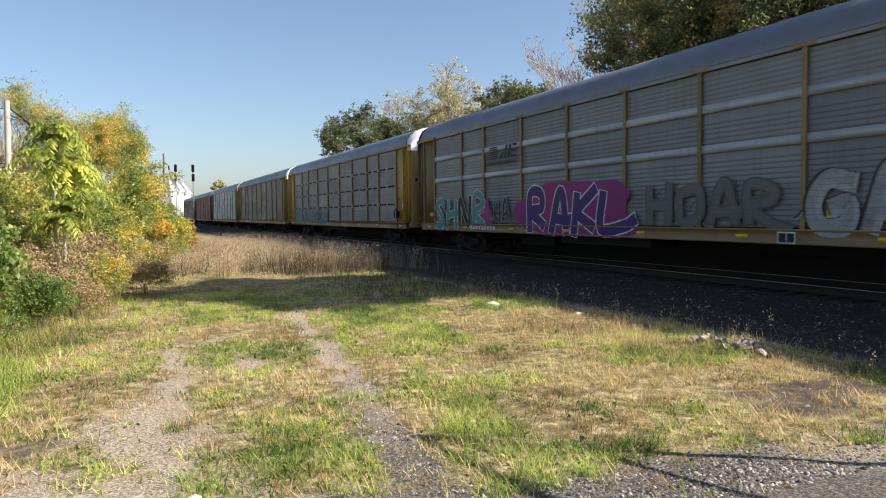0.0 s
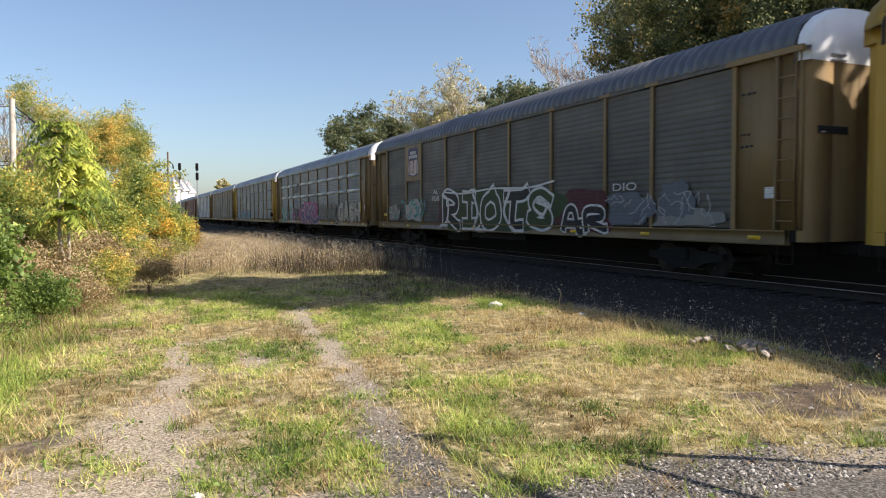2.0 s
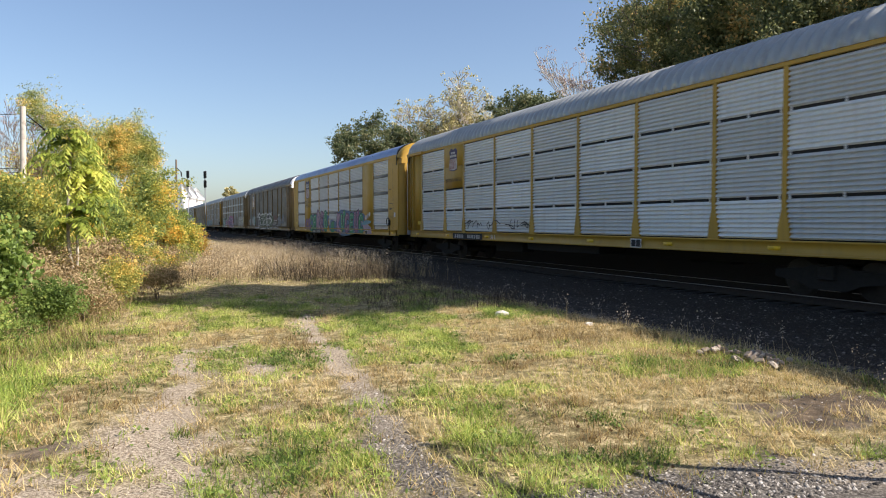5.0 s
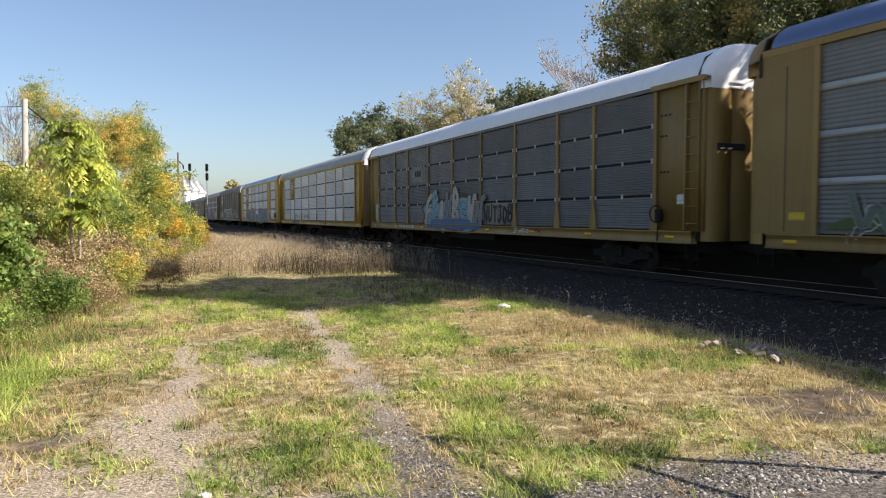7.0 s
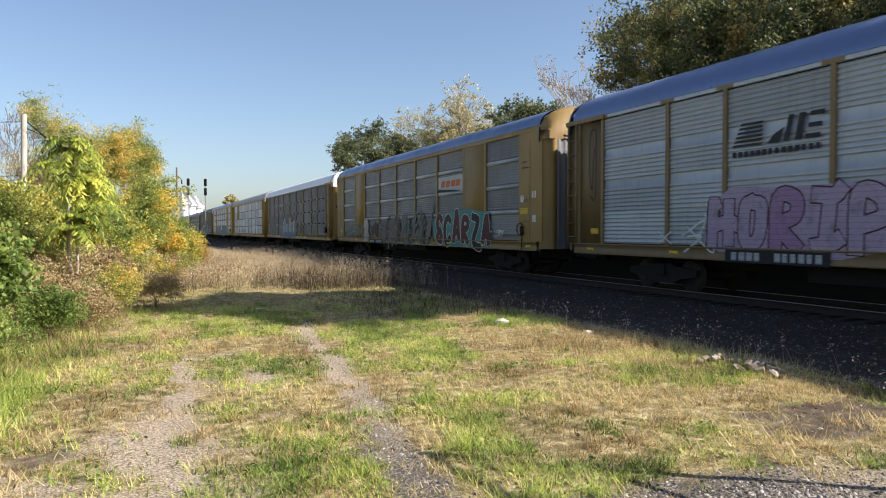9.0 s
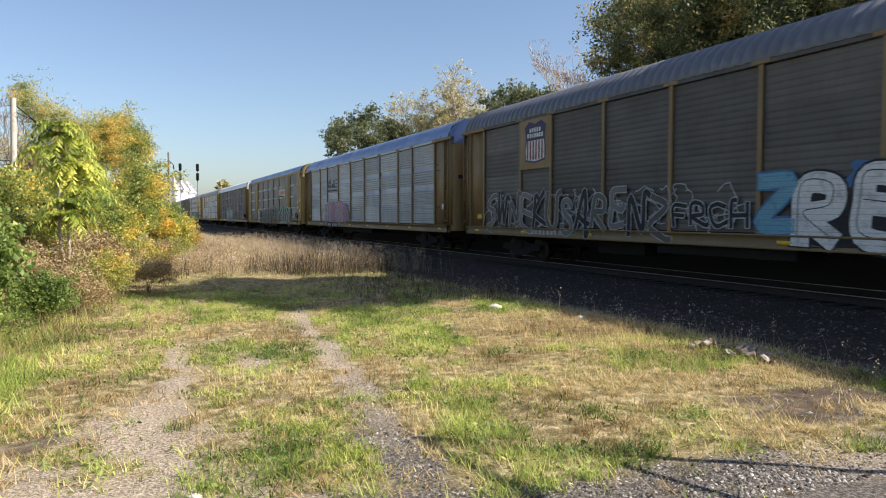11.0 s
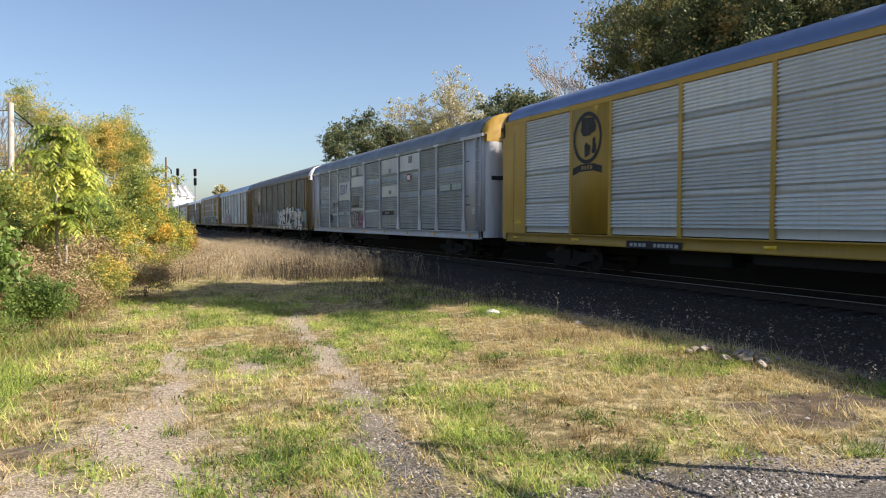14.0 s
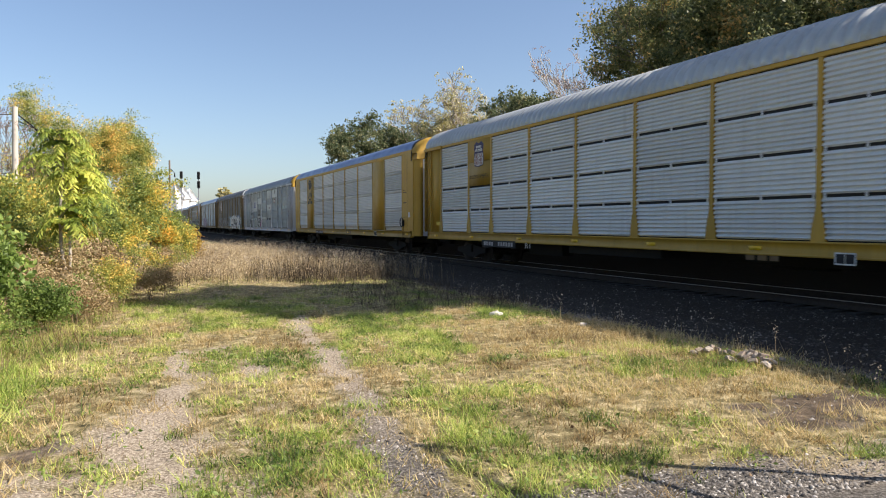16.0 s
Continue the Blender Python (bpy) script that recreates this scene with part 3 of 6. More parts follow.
def ladder(car, d, mat, z0=1.25, z1=5.0, w=0.42):
    y = d2y(d)
    lad = put("ladder", kit(("ladder", mat, z0, z1, w), lambda: box_mesh("ladder", [(SIDE - 0.08, SIDE - 0.03, -w / 2 - 0.03, -w / 2, z0, z1), (SIDE - 0.08, SIDE - 0.03, w / 2, w / 2 + 0.03, z0, z1)] + [(SIDE - 0.05, SIDE + 0.08, e * (w / 2 + 0.015) - 0.015, e * (w / 2 + 0.015) + 0.015, zz, zz + 0.05) for e in (-1, 1) for zz in (z0 + 0.1, (z0 + z1) / 2, z1 - 0.15)], M[mat])), car, pose(0, y, 0))
    rung = kit(("rung", mat, w), lambda: quick("rung", *tubes([((SIDE - 0.06, -w / 2, 0), (SIDE - 0.06, w / 2, 0), 0.016, 0.016)]), M[mat]))
    k = int((z1 - z0) / 0.44)
    for i in range(k):
        put("rung", rung, lad, pose(0, 0, z0 + 0.2 + i * 0.44))


def autorack(style):
    """One enclosed car carrier. style: family, colours and sheet pattern. Returns the thing and its wheelsets."""
    st = {"family": "posts", "post": "tan", "panel": "p_grey", "roof": "roof", "ribbed": False, "flare": False, "hood": "hood",
          "rows": 4, "slits": False, "door": None, "end": None, "sill": None, "light": None, "caps": True, "bands": True, "blank": (), "band": None}
    st.update(style)
    post, door, end, sill = st["post"], st["door"] or st["post"], st["end"] or {"oldyellow": "oldyellow", "tan": "tan"}.get(st["post"], "brown"), st["sill"] or st["post"]
    rail = post if st["family"] == "windows" or post == "yellow" else st["panel"]
    ext = 0.2 if st["family"] == "windows" else 0.45
    eave = 5.33 if st["family"] == "windows" else EAVE
    top = eave - (0.16 if st["family"] == "windows" else 0.12)
    car = tagged(new("autorack_car"), st["label"], "rail car", "cars of the train")
    body = put("body", kit(("inner", ext), lambda: box_mesh("body", [(-1.44, 1.44, -HB + 0.2 - ext, HB - 0.2 + ext, 1.0, 5.1)], M["inner"])), car)
    put("centre_sill", kit("csill", lambda: box_mesh("centre_sill", [(-0.28, 0.28, -HB - 0.1, HB + 0.1, 0.62, 1.0), (-1.3, 1.3, -2.2, 2.2, 0.66, 0.92), (-0.9, -0.4, 3.2, 5.4, 0.5, 0.9), (0.3, 0.8, -6, -4.4, 0.5, 0.9)], M["dark"], 0.02)), car)
    s_me = kit(("sill", sill, ext), lambda: quick("side_sill", *channel([(SIDE - 0.035, SILL0), (SIDE - 0.035, SILL0 + 0.04), (SIDE, SILL0 + 0.05), (SIDE, SILL1 - 0.05), (SIDE - 0.03, SILL1 - 0.04), (SIDE - 0.03, SILL1), (SIDE + 0.16, SILL1), (SIDE + 0.16, SILL0)], -HB + 0.35 - ext, HB - 0.35 + ext), M[sill]))
    put("side_sill", s_me, car)
    put("side_sill", s_me, car, pose(0, 0, 0, 0, 0, 180))
    put("top_rail", kit(("trail", rail, st["family"]), lambda: box_mesh("top_rail", [(SIDE - 0.005, SIDE + 0.08, -HB + 0.05 - ext, HB - 0.05 + ext, eave - (0.10 if st["family"] == "posts" else 0.16), eave)], M[rail], 0.006)), car)
    far = kit(("far", st["panel"], ext), lambda: quick("far_side", *sweep([(-x + 1.5, z) for x, z in sheet_profile(1.25, EAVE, 30)], [-HB + 0.2 - ext, HB - 0.2 + ext]), M[st["panel"]]))
    put("far_side", far, car)
    put("roof", roof_mesh(st["roof"], st["ribbed"], eave, ext), car)
    gaps = 0.07 if st["slits"] else 0.0
    z0, z1 = SILL1 + 0.03, top
    rows = st["rows"]
    h = (z1 - z0 - gaps * (rows - 1)) / rows
    for c in range(9):
        a, b = EDGES[c], EDGES[c + 1]
        w = b - a - 0.10
        blank = st["family"] == "windows" and c in (1, 7)
        if blank:
            put("blank_panel", kit(("blank", round(w, 2), post), lambda: box_mesh("blank_panel", [(0, 0.03, -w / 2 - 0.06, w / 2 + 0.06, 0, z1 - z0)], M[post])), car, pose(SIDE + 0.006, d2y((a + b) / 2), z0))
            continue
        for r in range(rows):
            za = z0 + r * (h + gaps)
            if (c, r) in st["blank"]:
                me = kit(("blankrow", round(w, 2), round(h, 2), post), lambda: box_mesh("blank_panel", [(0, 0.03, -w / 2 - 0.1, w / 2 + 0.1, -0.005, h + gaps + 0.005)], M[post]))
                put("blank_panel", me, car, pose(SIDE + 0.004, d2y((a + b) / 2), za))
                continue
            if st["family"] == "windows":
                flats = ((0.0, 0.2 * h),)
                ribs = 10
            elif st["slits"]:
                flats, ribs = (), (12 if st["panel"] == "p_slate" else 8)
            elif st["panel"] == "p_dark":
                flats, ribs = (), 6
            elif st["bands"]:
                flats = ((0.76 * h, h),) if r in (1, 2) else ()
                ribs = 8
            else:
                flats, ribs = (), 9
            if st["family"] == "windows" and r > 0:
                put("band", kit(("wband", round(w, 2), st["panel"], st["band"]), lambda: box_mesh("band", [(0, 0.02, -w / 2 + 0.02, w / 2 - 0.02, 0.02, 0.17)], M[st["band"] or ("p_grey" if st["panel"] == "p_white" else "p_light")])), car, pose(SIDE + 0.030, d2y((a + b) / 2), za))
            put("panel", sheet(w, 0, h, ribs, flats, st["panel"]), car, pose(SIDE + 0.080, d2y((a + b) / 2), za))
        if st["light"]:
            for zb in (3.05, 4.02):
                put("band", kit(("band", round(w, 2), st["light"]), lambda: box_mesh("band", [(0, 0.02, -w / 2 + 0.02, w / 2 - 0.02, 0, 0.2)], M[st["light"]])), car, pose(SIDE + 0.014, d2y((a + b) / 2), zb))
    if st["slits"]:
        clip = kit("slit_bracket", lambda: box_mesh("bracket", [(SIDE + 0.005, SIDE + 0.05, -0.022, 0.022, -0.06, 0.06)], M["w_white"], 0.006))
        for c in range(9):
            for r in range(1, rows):
                if (c, r) in st["blank"]:
                    continue
                for d in (EDGES[c] + 0.13, (EDGES[c] + EDGES[c + 1]) / 2, EDGES[c + 1] - 0.13):
                    put("bracket", clip, car, pose(0, d2y(d), z0 + r * (h + gaps) - gaps / 2))
    for k, d in enumerate(EDGES):
        pm = post_mesh(st["flare"], post) if st["family"] == "posts" else post_mesh(False, post, 0.13, eave - 0.16)
        put("post", pm, car, pose(0, d2y(d), 0))
        if st["family"] == "posts" and st["caps"]:
            put("post_cap", kit(("cap", post), lambda: box_mesh("post_cap", [(SIDE - 0.02, SIDE + 0.02, -0.26, 0.26, EAVE - 0.09, EAVE + 0.01)], M[post], 0.008)), car, pose(0, d2y(d), 0))
    for s in (-1, 1):
        d0, d1 = (-ext, EDGES[0]) if s < 0 else (EDGES[-1], 2 * HB + ext)
        ym = d2y((d0 + d1) / 2)
        w = d1 - d0
        if st["family"] == "posts":
            put("corner_panel", kit(("cp", door, s), lambda: box_mesh("corner_panel", [(SIDE + 0.06, SIDE + 0.10, -w / 2 + 0.02, w / 2 - 0.02, SILL1, EAVE - 0.1)], M[door])), car, pose(0, ym, 0))
            put("door_post", kit(("dp", door), lambda: box_mesh("door_post", [(SIDE - 0.01, SIDE + 0.09, -0.07, 0.07, SILL1, EAVE - 0.08)], M[door], 0.012)), car, pose(0, d2y(d0 + 0.62 if s < 0 else d1 - 0.62), 0))
            put("edge_flange", kit(("ef", door), lambda: box_mesh("edge_flange", [(SIDE - 0.01, SIDE + 0.16, -0.025, 0.025, SILL1, EAVE - 0.08)], M[door])), car, pose(0, d2y(d0 + 0.03 if s < 0 else d1 - 0.03), 0))
            put("door_track", kit(("dt", post), lambda: box_mesh("door_track", [(SIDE - 0.07, SIDE + 0.05, -1.0, 1.0, EAVE - 0.12, EAVE + 0.02)], M[post], 0.01)), car, pose(0, d2y(d0 + 0.95 if s < 0 else d1 - 0.95), 0))
            ladder(car, d0 + 0.32 if s < 0 else d1 - 0.32, door)
            bulge, zs = 0.26, 4.82
        else:
            put("corner_panel", kit(("cpw", post, s), lambda: box_mesh("corner_panel", [(SIDE + 0.002, SIDE + 0.05, -w / 2 + 0.02, w / 2, SILL1, eave - 0.14), (SIDE + 0.0, SIDE + 0.052, -0.02, 0.0, SILL1, eave - 0.16)], M[post], 0.006)), car, pose(0, ym, 0))
            bulge, zs = 0.45, 4.82
            for e in (-1, 1):
                wrap = kit(("wrap", post, e), lambda: quick("corner_wrap", [(x * e, y, z) for z in (1.0, 4.86) for x, y in ((1.53, -0.12), (1.53, 0.06), (1.34, 0.40), (1.16, 0.47), (1.16, 0.25))], [(i, i + 1, i + 6, i + 5) if e > 0 else (i, i + 5, i + 6, i + 1) for i in range(4)], M[post]))
                put("corner_wrap", wrap, car, pose(0, HB - 0.12 + ext, 0) if s < 0 else pose(0, -HB + 0.12 - ext, 0, 0, 0, 180))
        m = pose(0, HB - 0.12 + ext, 0) if s < 0 else pose(0, -HB + 0.12 - ext, 0, 0, 0, 180)
        for half in (-1, 1):
            put("end_door", end_mesh(1.0, zs, bulge, end, half), car, m)
        put("hood", hood_mesh(st["hood"], bulge), car, m)
        if st["family"] == "posts":
            put("door_bar", kit(("dbar", bulge, s), lambda: box_mesh("door_bar", [(-0.45 + s * 0.8, 0.45 + s * 0.8, bulge, bulge + 0.05, 3.3, 3.46)], M["black"], 0.01)), car, m)
        put("hood_grip", kit(("hgrip", bulge, s), lambda: box_mesh("hood_grip", [(-0.22 + s * 0.65, 0.22 + s * 0.65, bulge, bulge + 0.04, 4.95, 4.99), (-0.22 + s * 0.65, 0.22 + s * 0.65, bulge, bulge + 0.04, 4.83, 4.87)], M["galv"], 0.006)), car, m)
        put("hood_seam", kit(("hseam", s), lambda: quick("hood_seam", *tubes([((1.585 * s, -0.02, 4.75), (1.575 * s, -0.02, 5.2), 0.03, 0.03), ((1.575 * s, -0.02, 5.2), (1.38 * s, -0.02, 5.6), 0.03, 0.03), ((1.38 * s, -0.02, 5.6), (0.76 * s, -0.02, 5.97), 0.03, 0.015)], 5), M["black"])), car, m)
        put("coupler", kit("coupler", lambda: box_mesh("coupler", [(-0.12, 0.12, 0, 0.9, 0.72, 0.92), (-0.2, 0.2, 0.8, 1.12, 0.68, 0.96), (-0.5, 0.5, -0.1, 0.05, 0.66, 1.0)], M["dark"], 0.03)), car, pose(0, HB, 0) if s < 0 else pose(0, -HB, 0, 0, 0, 180))
        put("stirrup", kit("stirrup", lambda: quick("stirrup", *tubes([((SIDE, -0.2, 0.95), (SIDE, -0.2, 0.52), 0.014, 0.014), ((SIDE, 0.2, 0.95), (SIDE, 0.2, 0.52), 0.014, 0.014), ((SIDE, -0.2, 0.52), (SIDE, 0.2, 0.52), 0.009, 0.009)]), M["dark"])), car, pose(0, d2y(d0 + 0.35 if s < 0 else d1 - 0.35), 0))
    wheels = bogie(car, 10.05 - 0.1) + bogie(car, -10.05 + 0.1)
    refl = kit("reflector", lambda: box_mesh("reflector", [(SIDE - 0.012, SIDE, -0.17, 0.17, SILL0 + 0.11, SILL0 + 0.20)], M["refl"]))
    for d in (0.8, 4.5, 8.4, 11.9, 15.5, 19.0, 22.4, 26.1):
        put("reflector", refl, car, pose(0, d2y(d), 0))
    return car, wheels


STYLES = [
    {"post": "brown", "panel": "p_beige", "label": "weathered brown autorack rail car with beige side sheets"},
    {"post": "red", "panel": "red", "label": "oxide red autorack rail car with faded sheets"},
    {"post": "tan", "panel": "p_light", "label": "light grey autorack rail car with tan posts"},
    {"post": "oldyellow", "panel": "p_beige", "caps": False, "label": "dusty beige autorack rail car with faint posts"},
    {"post": "oldyellow", "panel": "p_grey", "slits": True, "door": "yellow", "label": "grey autorack rail car with blue graffiti along the bottom"},
    {"post": "tan", "panel": "p_grey", "light": "p_light", "label": "grey autorack rail car with tan posts and purple and silver graffiti"},
    {"post": "tan", "panel": "p_dark", "ribbed": True, "bands": False, "label": "brown-grey autorack rail car with large white and green graffiti"},
    {"family": "windows", "post": "yellow", "panel": "p_white", "roof": "roof_blue", "hood": "yellow", "end": "p_white", "label": "bright yellow autorack rail car with silver sheets and green graffiti"},
    {"post": "yellow", "panel": "p_white", "roof": "p_light", "ribbed": True, "flare": True, "slits": True, "hood": "roof_white", "blank": ((1, 2), (1, 3)), "caps": False, "label": "yellow autorack rail car with silver slatted sheets and flared posts"},
    {"post": "oldyellow", "panel": "p_slate", "roof": "roof_white", "flare": True, "slits": True, "caps": False, "label": "slate grey autorack rail car with white roof and dull yellow ends"},
    {"family": "windows", "post": "oldyellow", "panel": "p_grey", "roof": "roof_blue", "hood": "oldyellow", "end": "galv", "label": "dull yellow autorack rail car with grey sheets and teal graffiti"},
    {"post": "tan", "panel": "p_light", "roof": "roof_blue", "hood": "roof_blue", "label": "light grey autorack rail car with tan posts and lilac graffiti"},
    {"post": "tan", "panel": "p_dark", "ribbed": True, "bands": False, "label": "brown-grey autorack rail car with blue and silver graffiti"},
    {"post": "white", "panel": "p_green", "flare": True, "hood": "yellow", "end": "white", "label": "white autorack rail car with patched greenish grey sheets"},
    {"family": "windows", "post": "yellow", "panel": "p_white", "roof": "roof_blue", "hood": "yellow", "end": "p_white", "band": "p_pale", "label": "clean yellow autorack rail car with bright silver sheets"},
    {"post": "yellow", "panel": "p_white", "roof": "p_light", "ribbed": True, "flare": True, "slits": True, "hood": "roof_white", "blank": ((1, 2), (1, 3)), "caps": False, "label": "yellow autorack rail car with silver sheets and ribbed roof"},
    # Never in view; added so the train's shadow carries on behind.
    {"post": "tan", "panel": "p_grey", "label": "unseen grey autorack rail car with tan posts, added behind for its shadow"},
]
FIRST = -5
TRAIN = [autorack(s) for s in STYLES]

# ---------------------------------------------------------------- writing and graffiti on the cars
def glyph(ch, offset=0.0):
    """Outline-filled mesh of one character: points (n, 2) and triangles."""
    key = ("glyph", ch, offset)
    if key not in KIT:
        cu = bpy.data.curves.new("glyph", "FONT")
        cu.body, cu.size, cu.offset, cu.resolution_u = ch, 1.0, offset, 4
        cu.fill_mode = "FRONT"
        ob = bpy.data.objects.new("glyph", cu)
        me = ob.to_mesh()
        me.calc_loop_triangles()
        P = np.array([v.co[:2] for v in me.vertices])
        T = [tuple(t.vertices) for t in me.loop_triangles]
        ob.to_mesh_clear()
        bpy.data.objects.remove(ob)
        bpy.data.curves.remove(cu)
        KIT[key] = (P, T)
    return KIT[key]


def flat(name, polys, mat, parent, depth=0.006, label=""):
    """Painted shapes on the near side: polygons of (d, z), d from the car's front."""
    V, F = [], []
    for poly in polys:
        b = len(V)
        V += [(SIDE - depth, d2y(d), z) for d, z in poly]
        F.append(tuple(range(b, b + len(poly))))
    me = bpy.data.meshes.new(name)
    me.from_pydata(V, [], F)
    me.materials.append(M[mat])
    return put(name, me, parent, label=label)


def rect(d0, d1, z0, z1):
    return [(d0, z0), (d1, z0), (d1, z1), (d0, z1)]


def text_tris(text, d0, d1, z0, z1, offset=0.0, wave=0.0, slant=0.0, fat=1.0, seed=0, only=None):
    """Triangles of a word stretched into a field, letter by letter."""
    rnd = random.Random(seed)
    step = (d1 - d0) / len(text)
    out = []
    for i, ch in enumerate(text):
        jz, js, jr = rnd.uniform(-1, 1) * wave, 1 + rnd.uniform(-0.5, 1) * wave, rnd.uniform(-1, 1) * wave * 0.6
        if ch == " " or (only is not None and i != only):
            continue
        P0, _ = glyph(ch)
        P, T = glyph(ch, offset)
        lo, hi = P0.min(0), P0.max(0)
        u = (P[:, 0] - lo[0]) / max(0.25, hi[0] - lo[0])
        v = (P[:, 1] - lo[1]) / (hi[1] - lo[1])
        d = d0 + (i + 0.5 + (u - 0.5) * fat) * step
        z = z0 + (v * js + jz * 0.5 + jr * (u - 0.5)) * (z1 - z0)
        d = d + slant * (z - z0) + wave * 0.25 * np.sin(4 * z + i)
        z = z + wave * 0.3 * np.sin(2.2 * d + seed)
        for t in T:
            out.append([(d[k], z[k]) for k in t])
    return out


def writing(car, name, text, d0, d1, z0, z1, mat, depth=0.008):
    return flat(name, text_tris([text], d0, d1, z0, z1, fat=1.0), mat, car, depth)


def blob(d0, d1, z0, z1, seed, k=26, rough=0.16):
    rnd = random.Random(seed)
    p1, p2, p3 = (rnd.uniform(0, 6.28) for _ in range(3))
    cd, cz, rd, rz = (d0 + d1) / 2, (z0 + z1) / 2, (d1 - d0) / 2, (z1 - z0) / 2
    out = []
    for i in range(k):
        a = 2 * math.pi * i / k
        r = 1 + rough * (math.sin(3 * a + p1) + 0.7 * math.sin(5 * a + p2) + 0.5 * math.sin(9 * a + p3)) / 1.6
        c, s = math.cos(a), math.sin(a)
        out.append((cd + rd * r * math.copysign(abs(c) ** 0.6, c), cz + rz * r * math.copysign(abs(s) ** 0.6, s)))
    return out


LETTERS = {
    "A": (((0, 0), (0.36, 1), (0.64, 1), (1, 0)), ((0.2, 0.34), (0.8, 0.34))),
    "B": (((0, 0), (0, 1), (0.75, 0.98), (0.8, 0.66), (0.1, 0.5)), ((0.1, 0.5), (1, 0.42), (0.9, 0.02), (0, 0))),
    "C": (((1, 0.85), (0.5, 1), (0, 0.75), (0, 0.25), (0.5, 0), (1, 0.15)),),
    "E": (((1, 1), (0.1, 0.96), (0, 0.5), (0.1, 0.04), (1, 0)), ((0.05, 0.52), (0.8, 0.5))),
    "F": (((0.05, 0), (0, 0.9), (1, 1)), ((0.05, 0.52), (0.8, 0.55))),
    "G": (((1, 0.9), (0.4, 1), (0, 0.6), (0.1, 0.12), (0.6, 0), (0.95, 0.15), (0.95, 0.45), (0.5, 0.45)),),
    "H": (((0, 0), (0, 1)), ((1, 0), (1, 1)), ((0, 0.5), (1, 0.52))),
    "I": (((0.5, 0), (0.5, 1)), ((0.1, 1), (0.9, 1)), ((0.1, 0), (0.9, 0))),
    "J": (((0.2, 1), (1, 1)), ((0.75, 1), (0.75, 0.25), (0.4, 0), (0, 0.25))),
    "K": (((0, 0), (0, 1)), ((1, 1), (0.1, 0.5), (1, 0))),
    "L": (((0, 1), (0.02, 0.08), (1, 0.05)),),
    "N": (((0, 0), (0.02, 1), (0.98, 0), (1, 1)),),
    "O": (((0.5, 1), (0.05, 0.8), (0.05, 0.2), (0.5, 0), (0.95, 0.2), (0.95, 0.8), (0.5, 1)),),
    "P": (((0, 0), (0, 1), (0.85, 0.95), (0.95, 0.6), (0.1, 0.42)),),
    "R": (((0, 0), (0, 1), (0.85, 0.95), (0.9, 0.6), (0.1, 0.46), (1, 0)),),
    "S": (((1, 0.88), (0.5, 1), (0.05, 0.8), (0.25, 0.55), (0.85, 0.42), (0.95, 0.15), (0.5, 0), (0, 0.12)),),
    "T": (((0, 0.97), (1, 1)), ((0.5, 1), (0.5, 0))),
    "U": (((0, 1), (0.03, 0.25), (0.5, 0), (0.97, 0.25), (1, 1)),),
    "W": (((0, 1), (0.2, 0), (0.5, 0.7), (0.8, 0), (1, 1)),),
    "Z": (((0, 1), (1, 0.95), (0, 0.05), (1, 0)),),
    "1": (((0.2, 0.75), (0.6, 1), (0.6, 0)),),
    "6": (((0.9, 1), (0.2, 0.75), (0, 0.25), (0.5, 0), (1, 0.25), (0.6, 0.55), (0.1, 0.35)),),
}


def throw(car, word, d0, d1, z0, z1, fills, line, seed, w=0.2, edge=0.05, ground=None, wave=0.1, slant=0.0, flick=0.3, shine="", label="", pad=0.2):
    """A sprayed word: ground, contour and filled letters drawn in broad hand-made strokes, each a part."""
    rnd = random.Random(seed)
    shapes = [blob(d0 - pad, d1 + pad, z0 - 0.06, z1 + 0.1, seed, 44, 0.13)] if ground else strokes(d0, d1, z0, z1, len(word), 0.03, seed)
    g = flat("graffiti", shapes, ground or line, car, 0.007, label)
    if not ground:
        g["kind"] = "stuff"
    n = len(word)
    step = (d1 - d0) / n
    for i, ch in enumerate(word):
        if ch == " ":
            continue
        wl = min(w, 0.34 * step)
        a = d0 + i * step + wl / 2 + edge + 0.02
        b = d0 + (i + 1) * step - wl / 2 - edge - 0.02
        lift, tall, turn = rnd.uniform(-1, 1) * wave * 0.5, 1 + rnd.uniform(-0.6, 0.6) * wave, rnd.uniform(-1, 1) * wave
        zb, h = z0 + wl / 2 + edge, (z1 - z0) - wl - 2 * edge
        fat, thin, light = [], [], []
        for line_pts in LETTERS[ch]:
            pts = []
            for u, v in line_pts:
                u2, v2 = u + rnd.gauss(0, 0.05), v + rnd.gauss(0, 0.035)
                z = zb + (v2 * tall + lift + turn * (u2 - 0.5)) * h
                pts.append((a + (b - a) * u2 + slant * (z - zb), z))
            if rnd.random() < flick:
                e = pts[-1]
                pts.append((e[0] + rnd.uniform(0.1, 0.35) * step, e[1] + rnd.uniform(-0.12, 0.2) * h))
            fat += ribbon(pts, wl + 2 * edge)
            thin += ribbon(pts, wl)
            light += ribbon([(d - 0.16 * wl, z + 0.16 * wl) for d, z in pts], 0.022)
        flat("contour", fat, line, g, 0.0095 + 0.0009 * i)
        p = flat("letter", thin, fills[i % len(fills)], g, 0.0099 + 0.0009 * i)
        if shine:
            flat("highlight", light, shine, g, 0.0103 + 0.0009 * i)
    return g


